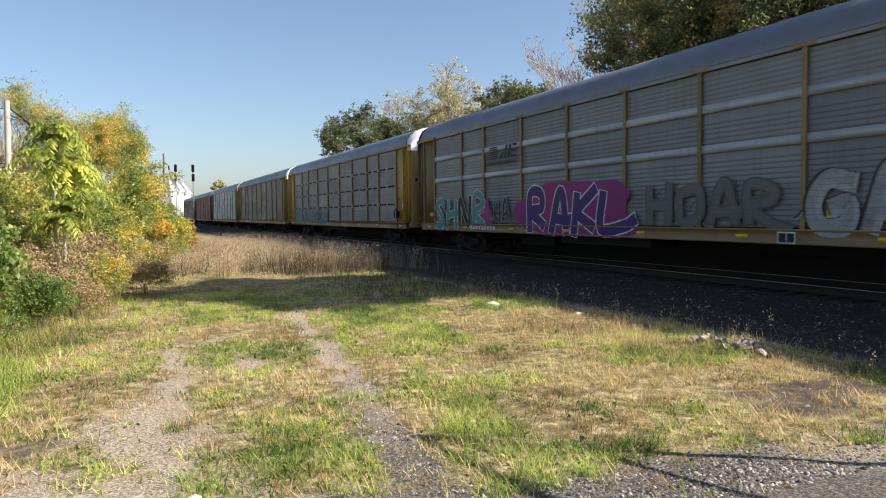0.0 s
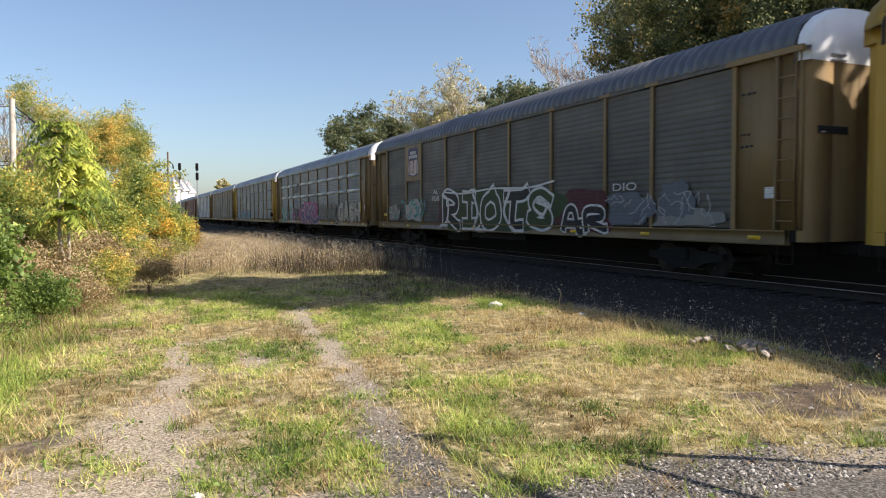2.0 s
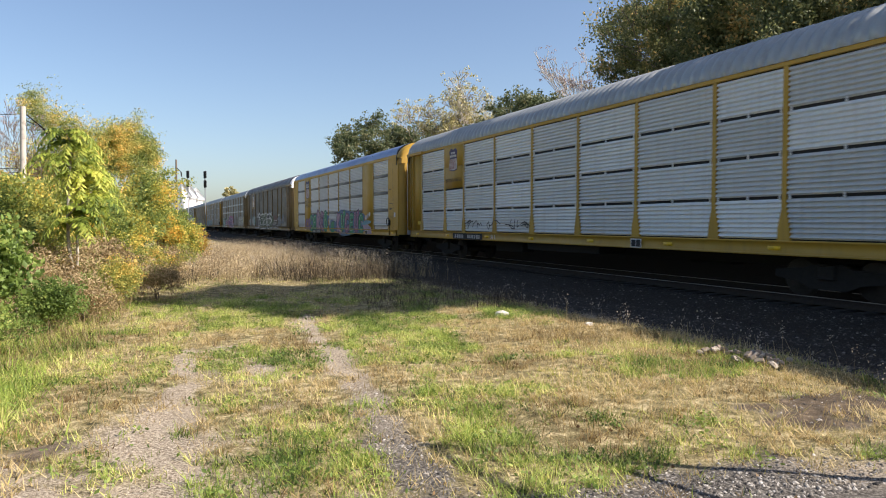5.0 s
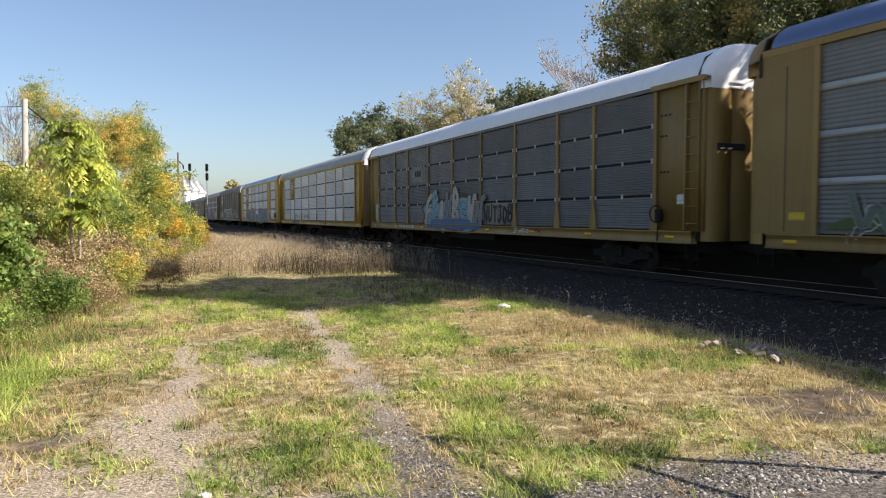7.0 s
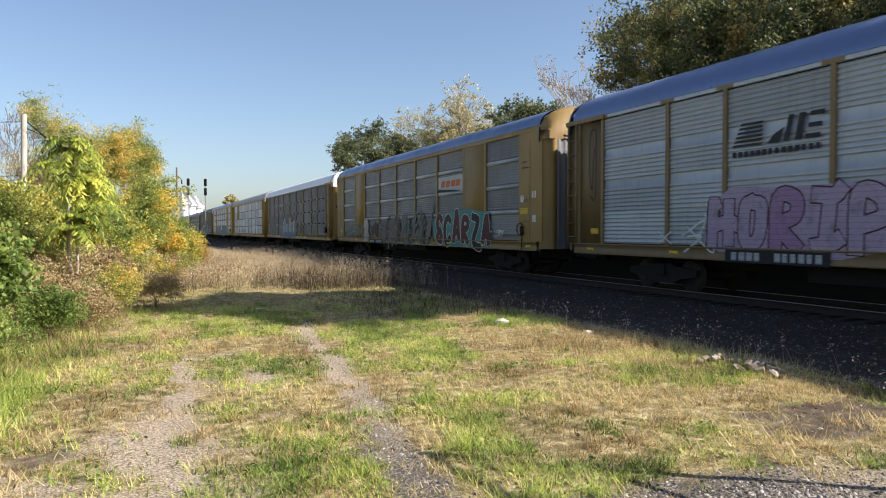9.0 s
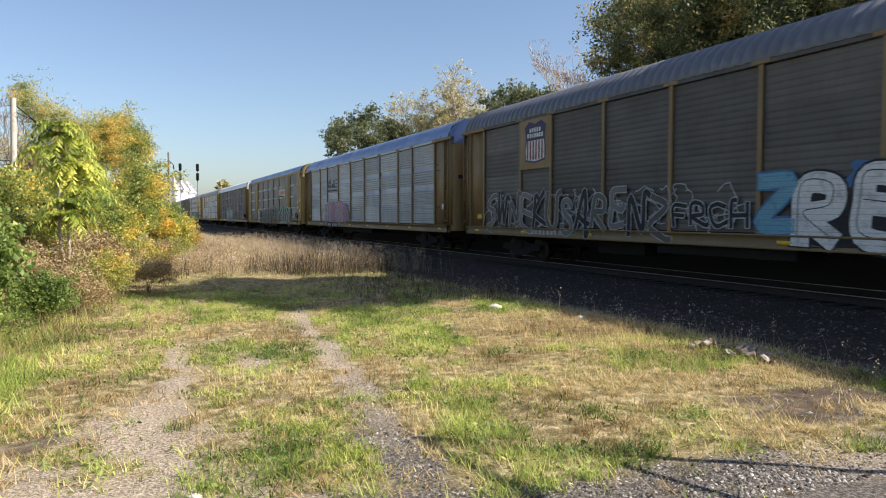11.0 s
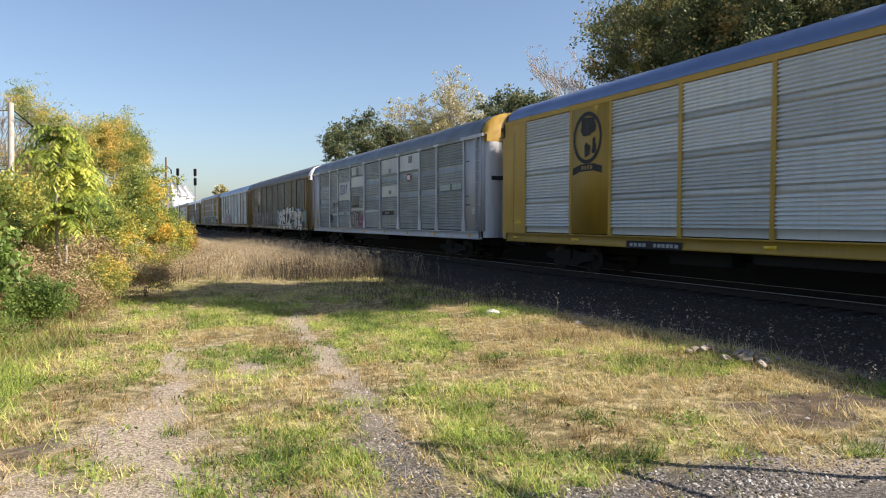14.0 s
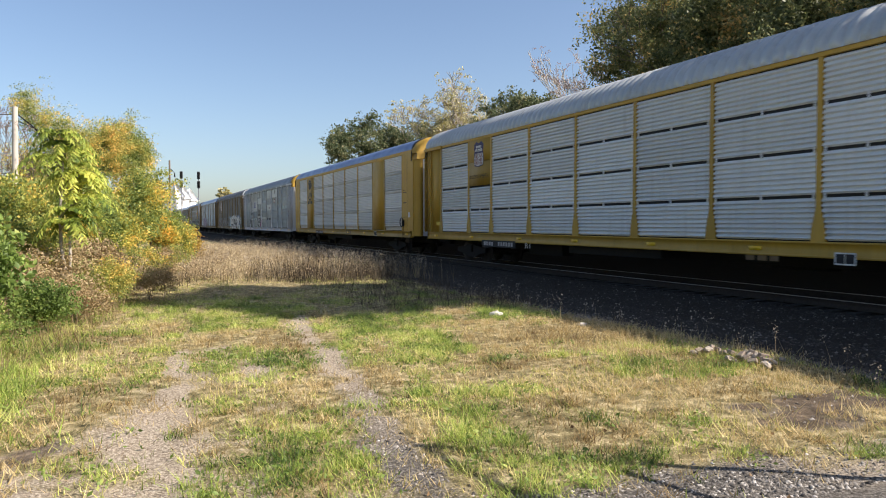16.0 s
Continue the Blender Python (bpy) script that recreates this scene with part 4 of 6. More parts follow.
def strokes(d0, d1, z0, z1, n, w, seed, curl=0.6):
    """Quads of n hand-drawn squiggles in a field."""
    rnd = random.Random(seed)
    out = []
    for i in range(n):
        d = d0 + (d1 - d0) * (i + rnd.uniform(0.1, 0.9)) / n
        z = rnd.uniform(z0, z1)
        a = rnd.choice((1.57, -1.57, 0.4, 2.6)) + rnd.gauss(0, 0.3)
        pts = [(d, z)]
        reach = min(1.6 * (d1 - d0) / n + 0.25, 1.2)
        for k in range(rnd.randint(5, 10)):
            a += rnd.gauss(0, curl)
            l = rnd.uniform(0.08, 0.2)
            nd, nz = pts[-1][0] + l * math.cos(a), pts[-1][1] + l * math.sin(a)
            if not (z0 < nz < z1) or abs(nd - d) > reach:
                a += 2.2
                continue
            pts.append((nd, nz))
        for (a0, b0), (a1, b1) in zip(pts, pts[1:]):
            ln = math.hypot(a1 - a0, b1 - b0) + 1e-6
            ex, ez = (a1 - a0) / ln * w * 0.4, (b1 - b0) / ln * w * 0.4
            nx, nz = -(b1 - b0) / ln * w / 2, (a1 - a0) / ln * w / 2
            out.append([(a0 - ex + nx, b0 - ez + nz), (a0 - ex - nx, b0 - ez - nz), (a1 + ex - nx, b1 + ez - nz), (a1 + ex + nx, b1 + ez + nz)])
    return out


def ribbon(pts, w):
    """Quads of one broad smooth stroke."""
    P = [Vector(p) for p in pts]
    P = [P[0] * 2 - P[1]] + P + [P[-1] * 2 - P[-2]]
    line = []
    for i in range(1, len(P) - 2):
        for k in range(5):
            t = k / 5
            a, b, c, d = P[i - 1], P[i], P[i + 1], P[i + 2]
            line.append(0.5 * (2 * b + (c - a) * t + (2 * a - 5 * b + 4 * c - d) * t * t + (3 * b - a - 3 * c + d) * t ** 3))
    line.append(P[-2])
    e = (line[0] - line[1]).normalized() * w * 0.3
    line = [line[0] + e] + line + [line[-1] + (line[-1] - line[-2]).normalized() * w * 0.3]
    rim = []
    for i, p in enumerate(line):
        t = (line[min(i + 1, len(line) - 1)] - line[max(i - 1, 0)])
        t = t.normalized() if t.length > 1e-6 else Vector((1, 0))
        nrm = Vector((-t.y, t.x)) * w / 2
        rim.append((tuple(p + nrm), tuple(p - nrm)))
    return [[a[0], a[1], b[1], b[0]] for a, b in zip(rim, rim[1:])]


def scrawl(car, d0, d1, z0, z1, mat, n, seed, w=0.05):
    return tagged(flat("graffiti", strokes(d0, d1, z0, z1, n, w, seed), mat, car, 0.009), kind="stuff")


def shield(car, d0, d1, z0, z1, depth=0.008):
    """Shield emblem as plain shapes: white rim, blue head, red and white stripes."""
    def pts(g):
        c, w = (d0 + d1) / 2, (d1 - d0) / 2
        return [(c + w * x * (1 - g), z0 + g * 0.3 + (z1 - z0 - g * 0.6) * z) for x, z in
                ((-0.9, 0.05), (0, 0.0), (0.9, 0.05), (1.0, 0.3), (0.88, 0.6), (1.0, 0.88), (0.55, 1.0), (0, 0.93), (-0.55, 1.0), (-1.0, 0.88), (-0.88, 0.6), (-1.0, 0.3))]
    s = flat("emblem", [pts(0)], "w_navy", car, depth, "red, white and blue shield")
    w, h = d1 - d0, z1 - z0
    flat("emblem_field", [[(d0 + 0.08 * w, z0 + 0.09 * h), ((d0 + d1) / 2, z0 + 0.035 * h), (d1 - 0.08 * w, z0 + 0.09 * h), (d1 - 0.05 * w, z0 + 0.3 * h), (d1 - 0.10 * w, z0 + 0.54 * h), (d0 + 0.10 * w, z0 + 0.54 * h), (d0 + 0.05 * w, z0 + 0.3 * h)]], "w_white", s, depth + 0.003)
    for zz, m in ((0.74, 5), (0.61, 7)):
        for k in range(m):
            u = 0.5 + (k - m / 2) * 0.11
            flat("emblem_bar", [rect(d0 + (u + 0.015) * w, d0 + (u + 0.09) * w, z0 + zz * h, z0 + (zz + 0.10) * h)], "w_white", s, depth + 0.004)
    for k in range(6):
        u = 0.12 + 0.135 * k
        flat("emblem_stripe", [rect(d0 + u * w, d0 + (u + 0.065) * w, z0 + 0.085 * h, z0 + 0.535 * h)], "w_red", s, depth + 0.006)


def bars(car, name, d0, d1, z0, z1, n, mat, seed, depth=0.010):
    """Unreadable small writing as plain bars."""
    rnd = random.Random(seed)
    out, d = [], d0
    step = (d1 - d0) / n
    for k in range(n):
        flat(name, [rect(d + 0.12 * step, d + step * rnd.uniform(0.7, 0.92), z0, z1)], mat, car, depth)
        d += step


def plate(car, d0, d1, z0=0.96, z1=1.2, seed=0):
    p = flat("number_board", [rect(d0, d1, z0, z1)], "w_black", car, 0.037)
    w = d1 - d0
    bars(p, "number_bar", d0 + 0.06 * w, d0 + 0.38 * w, z0 + 0.05, z1 - 0.06, 4, "w_grey", seed, 0.041)
    bars(p, "number_bar", d0 + 0.50 * w, d1 - 0.06 * w, z0 + 0.05, z1 - 0.06, 6, "w_grey", seed + 1, 0.041)


def road_mark(car, d0, d1, z0, z1, mat="w_black", depth=0.006):
    """Slanted stripes and block letters of a road's emblem, as plain shapes."""
    w, h = d1 - d0, z1 - z0
    s = flat("emblem", [[(d0 + 0.02 * w * k + 0.08 * w * (k > 9), z0 + h * (0.30 + 0.12 * k)), (d0 + 0.36 * w, z0 + h * (0.30 + 0.12 * k)), (d0 + 0.38 * w, z0 + h * (0.37 + 0.12 * k)), (d0 + 0.02 * w * (k + 1), z0 + h * (0.37 + 0.12 * k))] for k in range(6)], mat, car, depth, "black slanted stripe emblem")
    flat("emblem_block", [[(d0 + 0.42 * w, z0 + 0.3 * h), (d0 + 0.55 * w, z0 + 0.3 * h), (d0 + 0.62 * w, z0 + 0.7 * h), (d0 + 0.50 * w, z0 + 0.55 * h)], [(d0 + 0.6 * w, z0 + 0.3 * h), (d0 + 0.66 * w, z0 + 0.3 * h), (d0 + 0.72 * w, z1), (d0 + 0.66 * w, z1)], [(d0 + 0.72 * w, z0 + 0.3 * h), (d0 + 0.79 * w, z0 + 0.3 * h), (d0 + 0.84 * w, z1), (d0 + 0.77 * w, z1)],
                          rect(d0 + 0.83 * w, d1 - 0.02 * w, z0 + 0.30 * h, z0 + 0.42 * h), rect(d0 + 0.86 * w, d1, z0 + 0.58 * h, z0 + 0.70 * h), rect(d0 + 0.88 * w, d1 + 0.02 * w, z0 + 0.88 * h, z1)], mat, s, depth)
    bars(s, "emblem_bar", d0, d1, z0, z0 + 0.16 * h, 14, mat, 5, depth)


def markings():
    C = {FIRST + k: t[0] for k, t in enumerate(TRAIN)}
    # boards, stencils and placards shared by all
    for k, car in C.items():
        rnd = random.Random(100 + k)
        dark = "w_black"
        rear = EDGES[-1]
        for j in range(3):
            z = rnd.uniform(2.0, 4.4)
            bars(car, "stencil", rear + 0.15, rear + 0.15 + rnd.uniform(0.25, 0.5), z, z + 0.05, 3, dark, k * 7 + j, -0.045 if STYLES[k - FIRST].get("family") != "windows" else 0.004)
        flat("placard", [rect(2 * HB - 0.45, 2 * HB - 0.2, 1.95, 2.2)], "w_white", car, 0.012)
        flat("notice", [rect(0.75, 1.15, 1.55, 1.72)], "w_yellow", car, -0.045 if STYLES[k - FIRST].get("family") != "windows" else 0.006)
        if k in (-1, 2, 4, 5, 9, 10):
            hb = put("hand_brake", kit("hand_brake", lambda: box_mesh("hand_brake", [(SIDE - 0.07, SIDE + 0.06, -0.10, 0.10, 1.5, 1.82)], M["dark"], 0.03)), car, pose(0, d2y(rear + 0.2), 0))
            put("brake_wheel", kit("brake_wheel", lambda: quick("brake_wheel", *lathe([(-0.02, 0.20), (-0.035, 0.225), (0.0, 0.245), (0.02, 0.225), (-0.02, 0.20)], 18), M["dark"])), hb, pose(SIDE - 0.10, 0, 1.70))
            put("brake_rod", kit("brake_rod", lambda: quick("brake_rod", *tubes([((SIDE - 0.02, 0, 1.5), (SIDE - 0.02, 0.05, 0.8), 0.018, 0.018)], 6), M["dark"])), hb)
        if STYLES[k - FIRST].get("family") == "windows":
            for dd in (0.62, rear + 0.72):
                flat("door_seam", [rect(dd, dd + 0.025, SILL1 + 0.05, EAVE - 0.25)], "w_black", car, 0.0005)
            for zz in (1.95, 2.7):
                flat("door_seam", [rect(rear + 0.14, rear + 0.62, zz, zz + 0.02)], "w_black", car, 0.001)
        if k not in (1, 2, 3, 5, 6, 9, 10):
            bars(car, "number_bar", 5.0, 7.2, 1.02, 1.16, 9, "w_grey" if k % 2 else "w_white", k, 0.008)
    road_mark(C[0], 6.5, 8.8, 3.5, 4.2)
    throw(C[0], "SHNR", 1.4, 6.35, 0.93, 2.42, ["g_teal", "g_teal", "w_black", "g_teal"], "w_white", 3, 0.26, 0.035, None, 0.14, 0.05)
    flat("graffiti_ground", [blob(5.3, 6.9, 0.95, 2.2, 9, 24, 0.15)], "g_magenta", C[0], 0.005)
    throw(C[0], "HA", 7.05, 8.25, 1.3, 2.15, ["w_black"], "w_grey", 4, 0.12, 0.03)
    throw(C[0], "RAKL", 9.4, 14.95, 0.92, 2.5, ["g_purple"], "w_white", 5, 0.34, 0.045, "g_magenta", 0.12, 0.08, pad=0.35)
    throw(C[0], "HOAR", 15.7, 20.1, 1.2, 2.38, ["g_steel"], "p_dark", 6, 0.20, 0.05, None, 0.08)
    throw(C[0], "GASH", 20.65, 25.5, 1.08, 2.5, ["g_silver"], "g_silver", 7, 0.34, 0.03, None, 0.06, 0.0, 0.0)
    throw(C[0], "GASH", 20.6, 25.45, 1.12, 2.52, ["g_steel"], "w_black", 7, 0.24, 0.06, None, 0.06, 0.0, 0.0)
    flat("marker_strip", [rect(25.46, 25.66, 1.8, 2.45)], "w_yellow", C[0], 0.01)
    flat("marker_strip", [rect(21.15, 21.3, 1.25, 1.7)], "w_yellow", C[0], 0.006)
    flat("emblem_board", [rect(4.25, 6.17, 3.3, 5.05)], "tan", C[1], 0.004)
    shield(C[1], 4.55, 5.92, 3.5, 4.98)
    writing(C[1], "tag", "AL", 7.75, 8.3, 2.55, 2.75, "w_white")
    writing(C[1], "tag", "PDB", 7.6, 8.45, 2.25, 2.45, "w_white")
    flat("graffiti", [blob(8.3, 9.4, 1.1, 2.35, 3, 26, 0.2)], "g_maroon", C[1], 0.005)
    throw(C[1], "RIOTS", 8.75, 17.9, 0.98, 2.55, ["w_black", "g_forest", "g_forest", "w_black", "g_forest"], "w_white", 8, 0.34, 0.10, "g_forest", 0.08, 0.06, 0.7)
    for k, (p, w) in enumerate((([(8.9, 2.62), (11.0, 2.5), (13.5, 2.62), (16.2, 2.56), (17.9, 2.72)], 0.07), ([(8.6, 1.1), (9.3, 1.35), (9.4, 2.2), (8.8, 2.5)], 0.16), ([(11.9, 2.45), (12.3, 1.7), (12.0, 1.05), (12.9, 0.98)], 0.16), ([(14.9, 2.45), (14.5, 1.7), (15.2, 1.05), (15.9, 1.0)], 0.16), ([(17.7, 1.9), (17.0, 2.2), (16.6, 1.9), (17.2, 1.6), (17.5, 1.9)], 0.12))):
        flat("graffiti_swoosh", ribbon(p, w), "w_white", C[1], 0.022 + 0.001 * k)
    flat("graffiti_ground", [blob(18.0, 20.9, 1.0, 2.35, 5, 30, 0.18)], "g_maroon", C[1], 0.0055)
    throw(C[1], "AR", 18.25, 20.7, 0.95, 1.9, ["w_black"], "w_white", 9, 0.2, 0.07, None, 0.1, 0.05, 0.9)
    writing(C[1], "tag", "DIO", 21.0, 22.05, 2.28, 2.5, "w_white")
    flat("graffiti_ground", [blob(20.7, 22.65, 1.3, 2.22, 4, 30, 0.2)], "g_slateblue", C[1], 0.005)
    flat("graffiti_ground", [blob(22.75, 25.1, 1.3, 1.75, 7, 30, 0.2)], "p_grey", C[1], 0.005)
    flat("graffiti_ground", [blob(22.95, 24.2, 1.5, 2.4, 9, 30, 0.22)], "g_slateblue", C[1], 0.006)
    scrawl(C[1], 20.8, 25.0, 1.3, 2.2, "g_silver", 16, 12, 0.03)
    flat("graffiti_ground", [blob(1.9, 3.2, 1.3, 2.1, 41, 30, 0.16)], "p_grey", C[1], 0.005)
    scrawl(C[1], 1.9, 3.2, 1.35, 2.1, "g_silver", 5, 43, 0.04)
    scrawl(C[1], 1.8, 3.2, 1.35, 2.0, "g_teal", 4, 44, 0.05)
    flat("graffiti_ground", [blob(4.2, 6.3, 1.3, 2.3, 42, 36, 0.18)], "g_silver", C[1], 0.005)
    scrawl(C[1], 4.0, 6.6, 1.35, 2.4, "g_teal", 12, 45, 0.09)
    scrawl(C[1], 4.3, 6.6, 1.35, 2.35, "w_grey", 5, 46, 0.04)
    bars(C[1], "number_bar", 6.3, 8.7, 0.97, 1.12, 9, "w_grey", 31, 0.037)
    shield(C[2], 4.5, 5.92, 3.62, 5.06)
    writing(C[2], "slogan", "BUILDING", 4.25, 6.08, 3.22, 3.5, "w_black", 0.003)
    writing(C[2], "slogan", "AMERICA", 4.25, 6.08, 2.88, 3.16, "w_black", 0.003)
    flat("graffiti_ground", [blob(6.3, 12.0, 1.15, 2.3, 14, 40, 0.16)], "g_blue", C[2], 0.004)
    throw(C[2], "KE", 4.35, 6.3, 1.05, 1.95, ["g_mauve"], "g_maroon", 11, 0.24, 0.04, None, 0.2, 0.1, 0.8)
    throw(C[2], "CEREB", 5.9, 11.75, 0.93, 2.42, ["g_green", "g_green", "g_pink", "g_mauve", "g_green"], "w_black", 43, 0.42, 0.05, None, 0.16, 0.1, 0.8, "w_white")
    flat("graffiti_ground", [blob(12.3, 14.3, 1.0, 1.8, 12, 30, 0.2)], "g_blue", C[2], 0.006)
    throw(C[2], "E", 12.7, 13.8, 0.95, 1.75, ["g_green"], "w_black", 44, 0.3, 0.04)
    throw(C[2], "KUCEUC", 14.25, 20.75, 0.9, 2.35, ["g_pink", "g_green", "g_mauve", "g_green", "g_mauve", "g_green"], "w_black", 13, 0.42, 0.05, "g_blue", 0.16, 0.08, 0.8, "w_white")
    flat("graffiti_wing", [[(20.3, 1.75), (20.9, 1.2), (21.5, 0.98), (22.4, 0.96), (22.3, 1.35), (21.4, 1.6)]], "g_lilac", C[2], 0.017)
    flat("graffiti_wing", [[(20.2, 1.55), (21.0, 1.5), (22.2, 1.62), (22.35, 1.75), (21.2, 1.8)]], "g_sky", C[2], 0.0176)
    for k in range(3):
        flat("graffiti_dot", [blob(21.1 + 0.36 * k, 21.42 + 0.36 * k, 1.82 + 0.1 * k, 2.1 + 0.1 * k, k, 14, 0.05)], "w_white" if k != 1 else "w_grey", C[2], 0.009)
    plate(C[2], 7.0, 9.9, 0.86, 1.12, 21)
    for k, sd in ((3, 14), (10, 15)):
        shield(C[k], 4.75, 5.6, 3.92, 4.94)
        writing(C[k], "slogan", "BUILDING AMERICA", 4.35, 6.02, 3.46, 3.62, "w_black", 0.003)
    plate(C[3], 5.2, 8.1, 0.93, 1.19, 14)
    plate(C[10], 5.5, 8.2, 0.72, 0.98, 15)
    scrawl(C[3], 6.6, 8.7, 1.35, 1.75, "w_black", 5, 14, 0.035)
    writing(C[3], "stencil", "R1", 8.85, 9.2, 0.99, 1.16, "w_white", 0.037)
    writing(C[10], "stencil", "R1", 8.9, 9.24, 0.75, 0.94, "w_white", 0.037)
    scrawl(C[3], 9.4, 12.0, 1.4, 1.8, "w_black", 6, 16, 0.035)
    flat("emblem_board", [rect(6.8, 8.55, 3.35, 4.12)], "p_grey", C[4], -0.045)
    for r4 in (rect(6.95, 7.15, 4.0, 4.05), rect(6.95, 7.0, 3.45, 4.05), rect(6.95, 7.15, 3.45, 3.5), rect(8.2, 8.4, 4.0, 4.05), rect(8.35, 8.4, 3.45, 4.05), rect(8.2, 8.4, 3.45, 3.5)):
        flat("emblem_bracket", [r4], "w_black", C[4], -0.03)
    bars(C[4], "emblem_bar", 7.2, 8.15, 3.6, 3.9, 3, "w_black", 2, -0.03)
    flat("graffiti_ground", [blob(8.5, 15.0, 0.95, 2.5, 26, 40, 0.15)], "g_rust", C[4], 0.004)
    flat("graffiti_ground", [blob(8.7, 14.85, 1.05, 2.35, 26, 40, 0.15)], "g_sky", C[4], 0.0055)
    throw(C[4], "FKAUBSWN", 8.7, 15.0, 1.1, 2.5, ["g_silver", "g_sky", "g_silver", "g_dust"], "w_black", 17, 0.26, 0.025, None, 0.25, 0.15, 1.0)
    flat("graffiti_fade", [blob(9.1, 14.6, 1.02, 1.5, 9, 36, 0.2)], "g_blue", C[4], 0.018)
    flat("graffiti_ground", [blob(15.0, 17.6, 1.3, 2.15, 27, 32, 0.08)], "p_grey", C[4], 0.005)
    throw(C[4], "NUTJOB", 15.1, 17.55, 1.38, 2.08, ["w_black"], "w_black", 18, 0.10, 0.012, None, 0.14, 0.05, 0.0)
    scrawl(C[4], 17.65, 18.8, 1.0, 1.2, "w_white", 6, 19, 0.035)
    scrawl(C[4], 18.9, 19.4, 1.0, 1.2, "w_red", 4, 23, 0.035)
    flat("patch", [blob(0.75, 1.45, 1.35, 2.35, 3, 18, 0.12)], "w_grey", C[4], -0.03)
    flat("emblem_board", [[(17.85, 3.5), (20.5, 3.36), (20.5, 4.1), (17.85, 4.1)]], "p_light", C[5], 0.0)
    flat("emblem", [[(17.9, 3.45), (19.8, 3.38), (20.4, 3.42), (17.9, 3.55)]], "w_black", C[5], 0.003, "orange-red emblem over a dark line")
    for k in range(4):
        a = 18.15 + 0.55 * k
        flat("emblem_block", [[(a, 3.62), (a + 0.42, 3.62), (a + 0.52, 3.9), (a + 0.1, 3.9)]], "w_orange", C[5], 0.003)
    flat("graffiti", [blob(2.0, 5.9, 1.35, 1.75, 11, 40, 0.3)], "g_olive", C[5], 0.003)
    throw(C[5], "WEN", 2.1, 5.8, 1.35, 2.1, ["g_sage", "p_slate"], "p_grey", 45, 0.14, 0.03, None, 0.2)
    flat("graffiti_figure", [[(6.1, 1.0), (6.9, 0.98), (7.2, 1.35), (6.95, 1.6), (7.1, 2.05), (6.75, 2.38), (6.2, 2.3), (6.0, 1.9), (6.35, 1.75), (6.15, 1.4)]], "g_silver", C[5], 0.008)
    throw(C[5], "WR", 7.6, 8.85, 1.3, 2.0, ["w_black"], "g_maroon", 46, 0.14, 0.03, None, 0.2)
    plate(C[5], 7.35, 9.8, 0.9, 1.14, 33)
    throw(C[5], "SWEKNAZURESKW", 8.9, 16.9, 1.0, 2.3, ["p_slate", "g_sage", "w_black"], "g_dust", 21, 0.14, 0.03, None, 0.4, 0.25, 1.0)
    throw(C[5], "KZWNKAE", 9.2, 16.7, 1.0, 1.9, ["w_black"], "g_sage", 22, 0.06, 0.02, None, 0.5, -0.3, 1.0)
    scrawl(C[5], 2.0, 16.8, 1.05, 1.9, "w_grey", 40, 22, 0.03)
    throw(C[5], "SCARZA", 17.45, 23.2, 0.95, 2.4, ["g_maroon", "w_black", "g_maroon"], "w_white", 24, 0.42, 0.035, "g_teal", 0.16, 0.06, 0.6, "", pad=0.0)
    scrawl(C[5], 23.4, 24.2, 1.35, 1.7, "w_white", 6, 23, 0.03)
    flat("notice", [rect(25.5, 26.05, 2.25, 2.47)], "w_yellow", C[5], 0.006)
    flat("placard", [blob(25.52, 25.78, 2.68, 2.94, 2, 20, 0.0)], "w_white", C[5], 0.006)
    bars(C[5], "stencil", 26.33, 26.66, 2.82, 3.06, 2, "w_white", 3, 0.006)
    road_mark(C[6], 6.45, 8.85, 3.35, 4.15)
    for p in ([(4.9, 1.1), (5.5, 1.5), (5.0, 1.5)], [(4.8, 1.5), (5.6, 1.9), (5.3, 1.3)], [(5.0, 1.75), (5.9, 1.1), (5.6, 2.1)]):
        flat("graffiti_star", ribbon(p, 0.05), "w_white", C[6], 0.006)
    throw(C[6], "HORIPS", 5.65, 11.3, 1.12, 2.52, ["g_lilac", "g_lilac", "g_pink"], "g_maroon", 47, 0.42, 0.035, "g_lilac", 0.12, 0.04, 0.5, "", pad=0.0)
    plate(C[6], 6.3, 9.1, 0.9, 1.2, 25)
    flat("graffiti_cross", ribbon([(3.92, 1.3), (4.4, 1.62)], 0.05) + ribbon([(3.92, 1.62), (4.4, 1.3)], 0.05), "w_white", C[6], 0.006)
    flat("graffiti", ribbon([(0.68, 2.75), (0.95, 2.65), (1.0, 4.0), (0.98, 4.7), (0.7, 4.6), (0.68, 3.4), (0.8, 2.9), (0.85, 3.6), (0.92, 4.2)], 0.035), "w_black", C[6], -0.045)
    flat("emblem_board", [rect(4.25, 6.17, 3.3, 5.05)], "tan", C[7], 0.004)
    shield(C[7], 4.55, 5.95, 3.5, 4.95)
    throw(C[7], "SWNEKUSARENZ", 1.6, 11.9, 1.15, 2.4, ["p_slate", "w_black", "p_dark"], "w_grey", 27, 0.16, 0.03, None, 0.3, 0.1, 0.8)
    scrawl(C[7], 1.6, 14.4, 1.2, 2.5, "w_grey", 40, 48, 0.03)
    throw(C[7], "FRCH", 12.0, 14.6, 1.35, 2.05, ["w_black"], "w_grey", 49, 0.1, 0.03, None, 0.1)
    flat("graffiti_ground", [blob(15.6, 24.6, 1.0, 2.3, 28, 50, 0.14)], "w_black", C[7], 0.006)
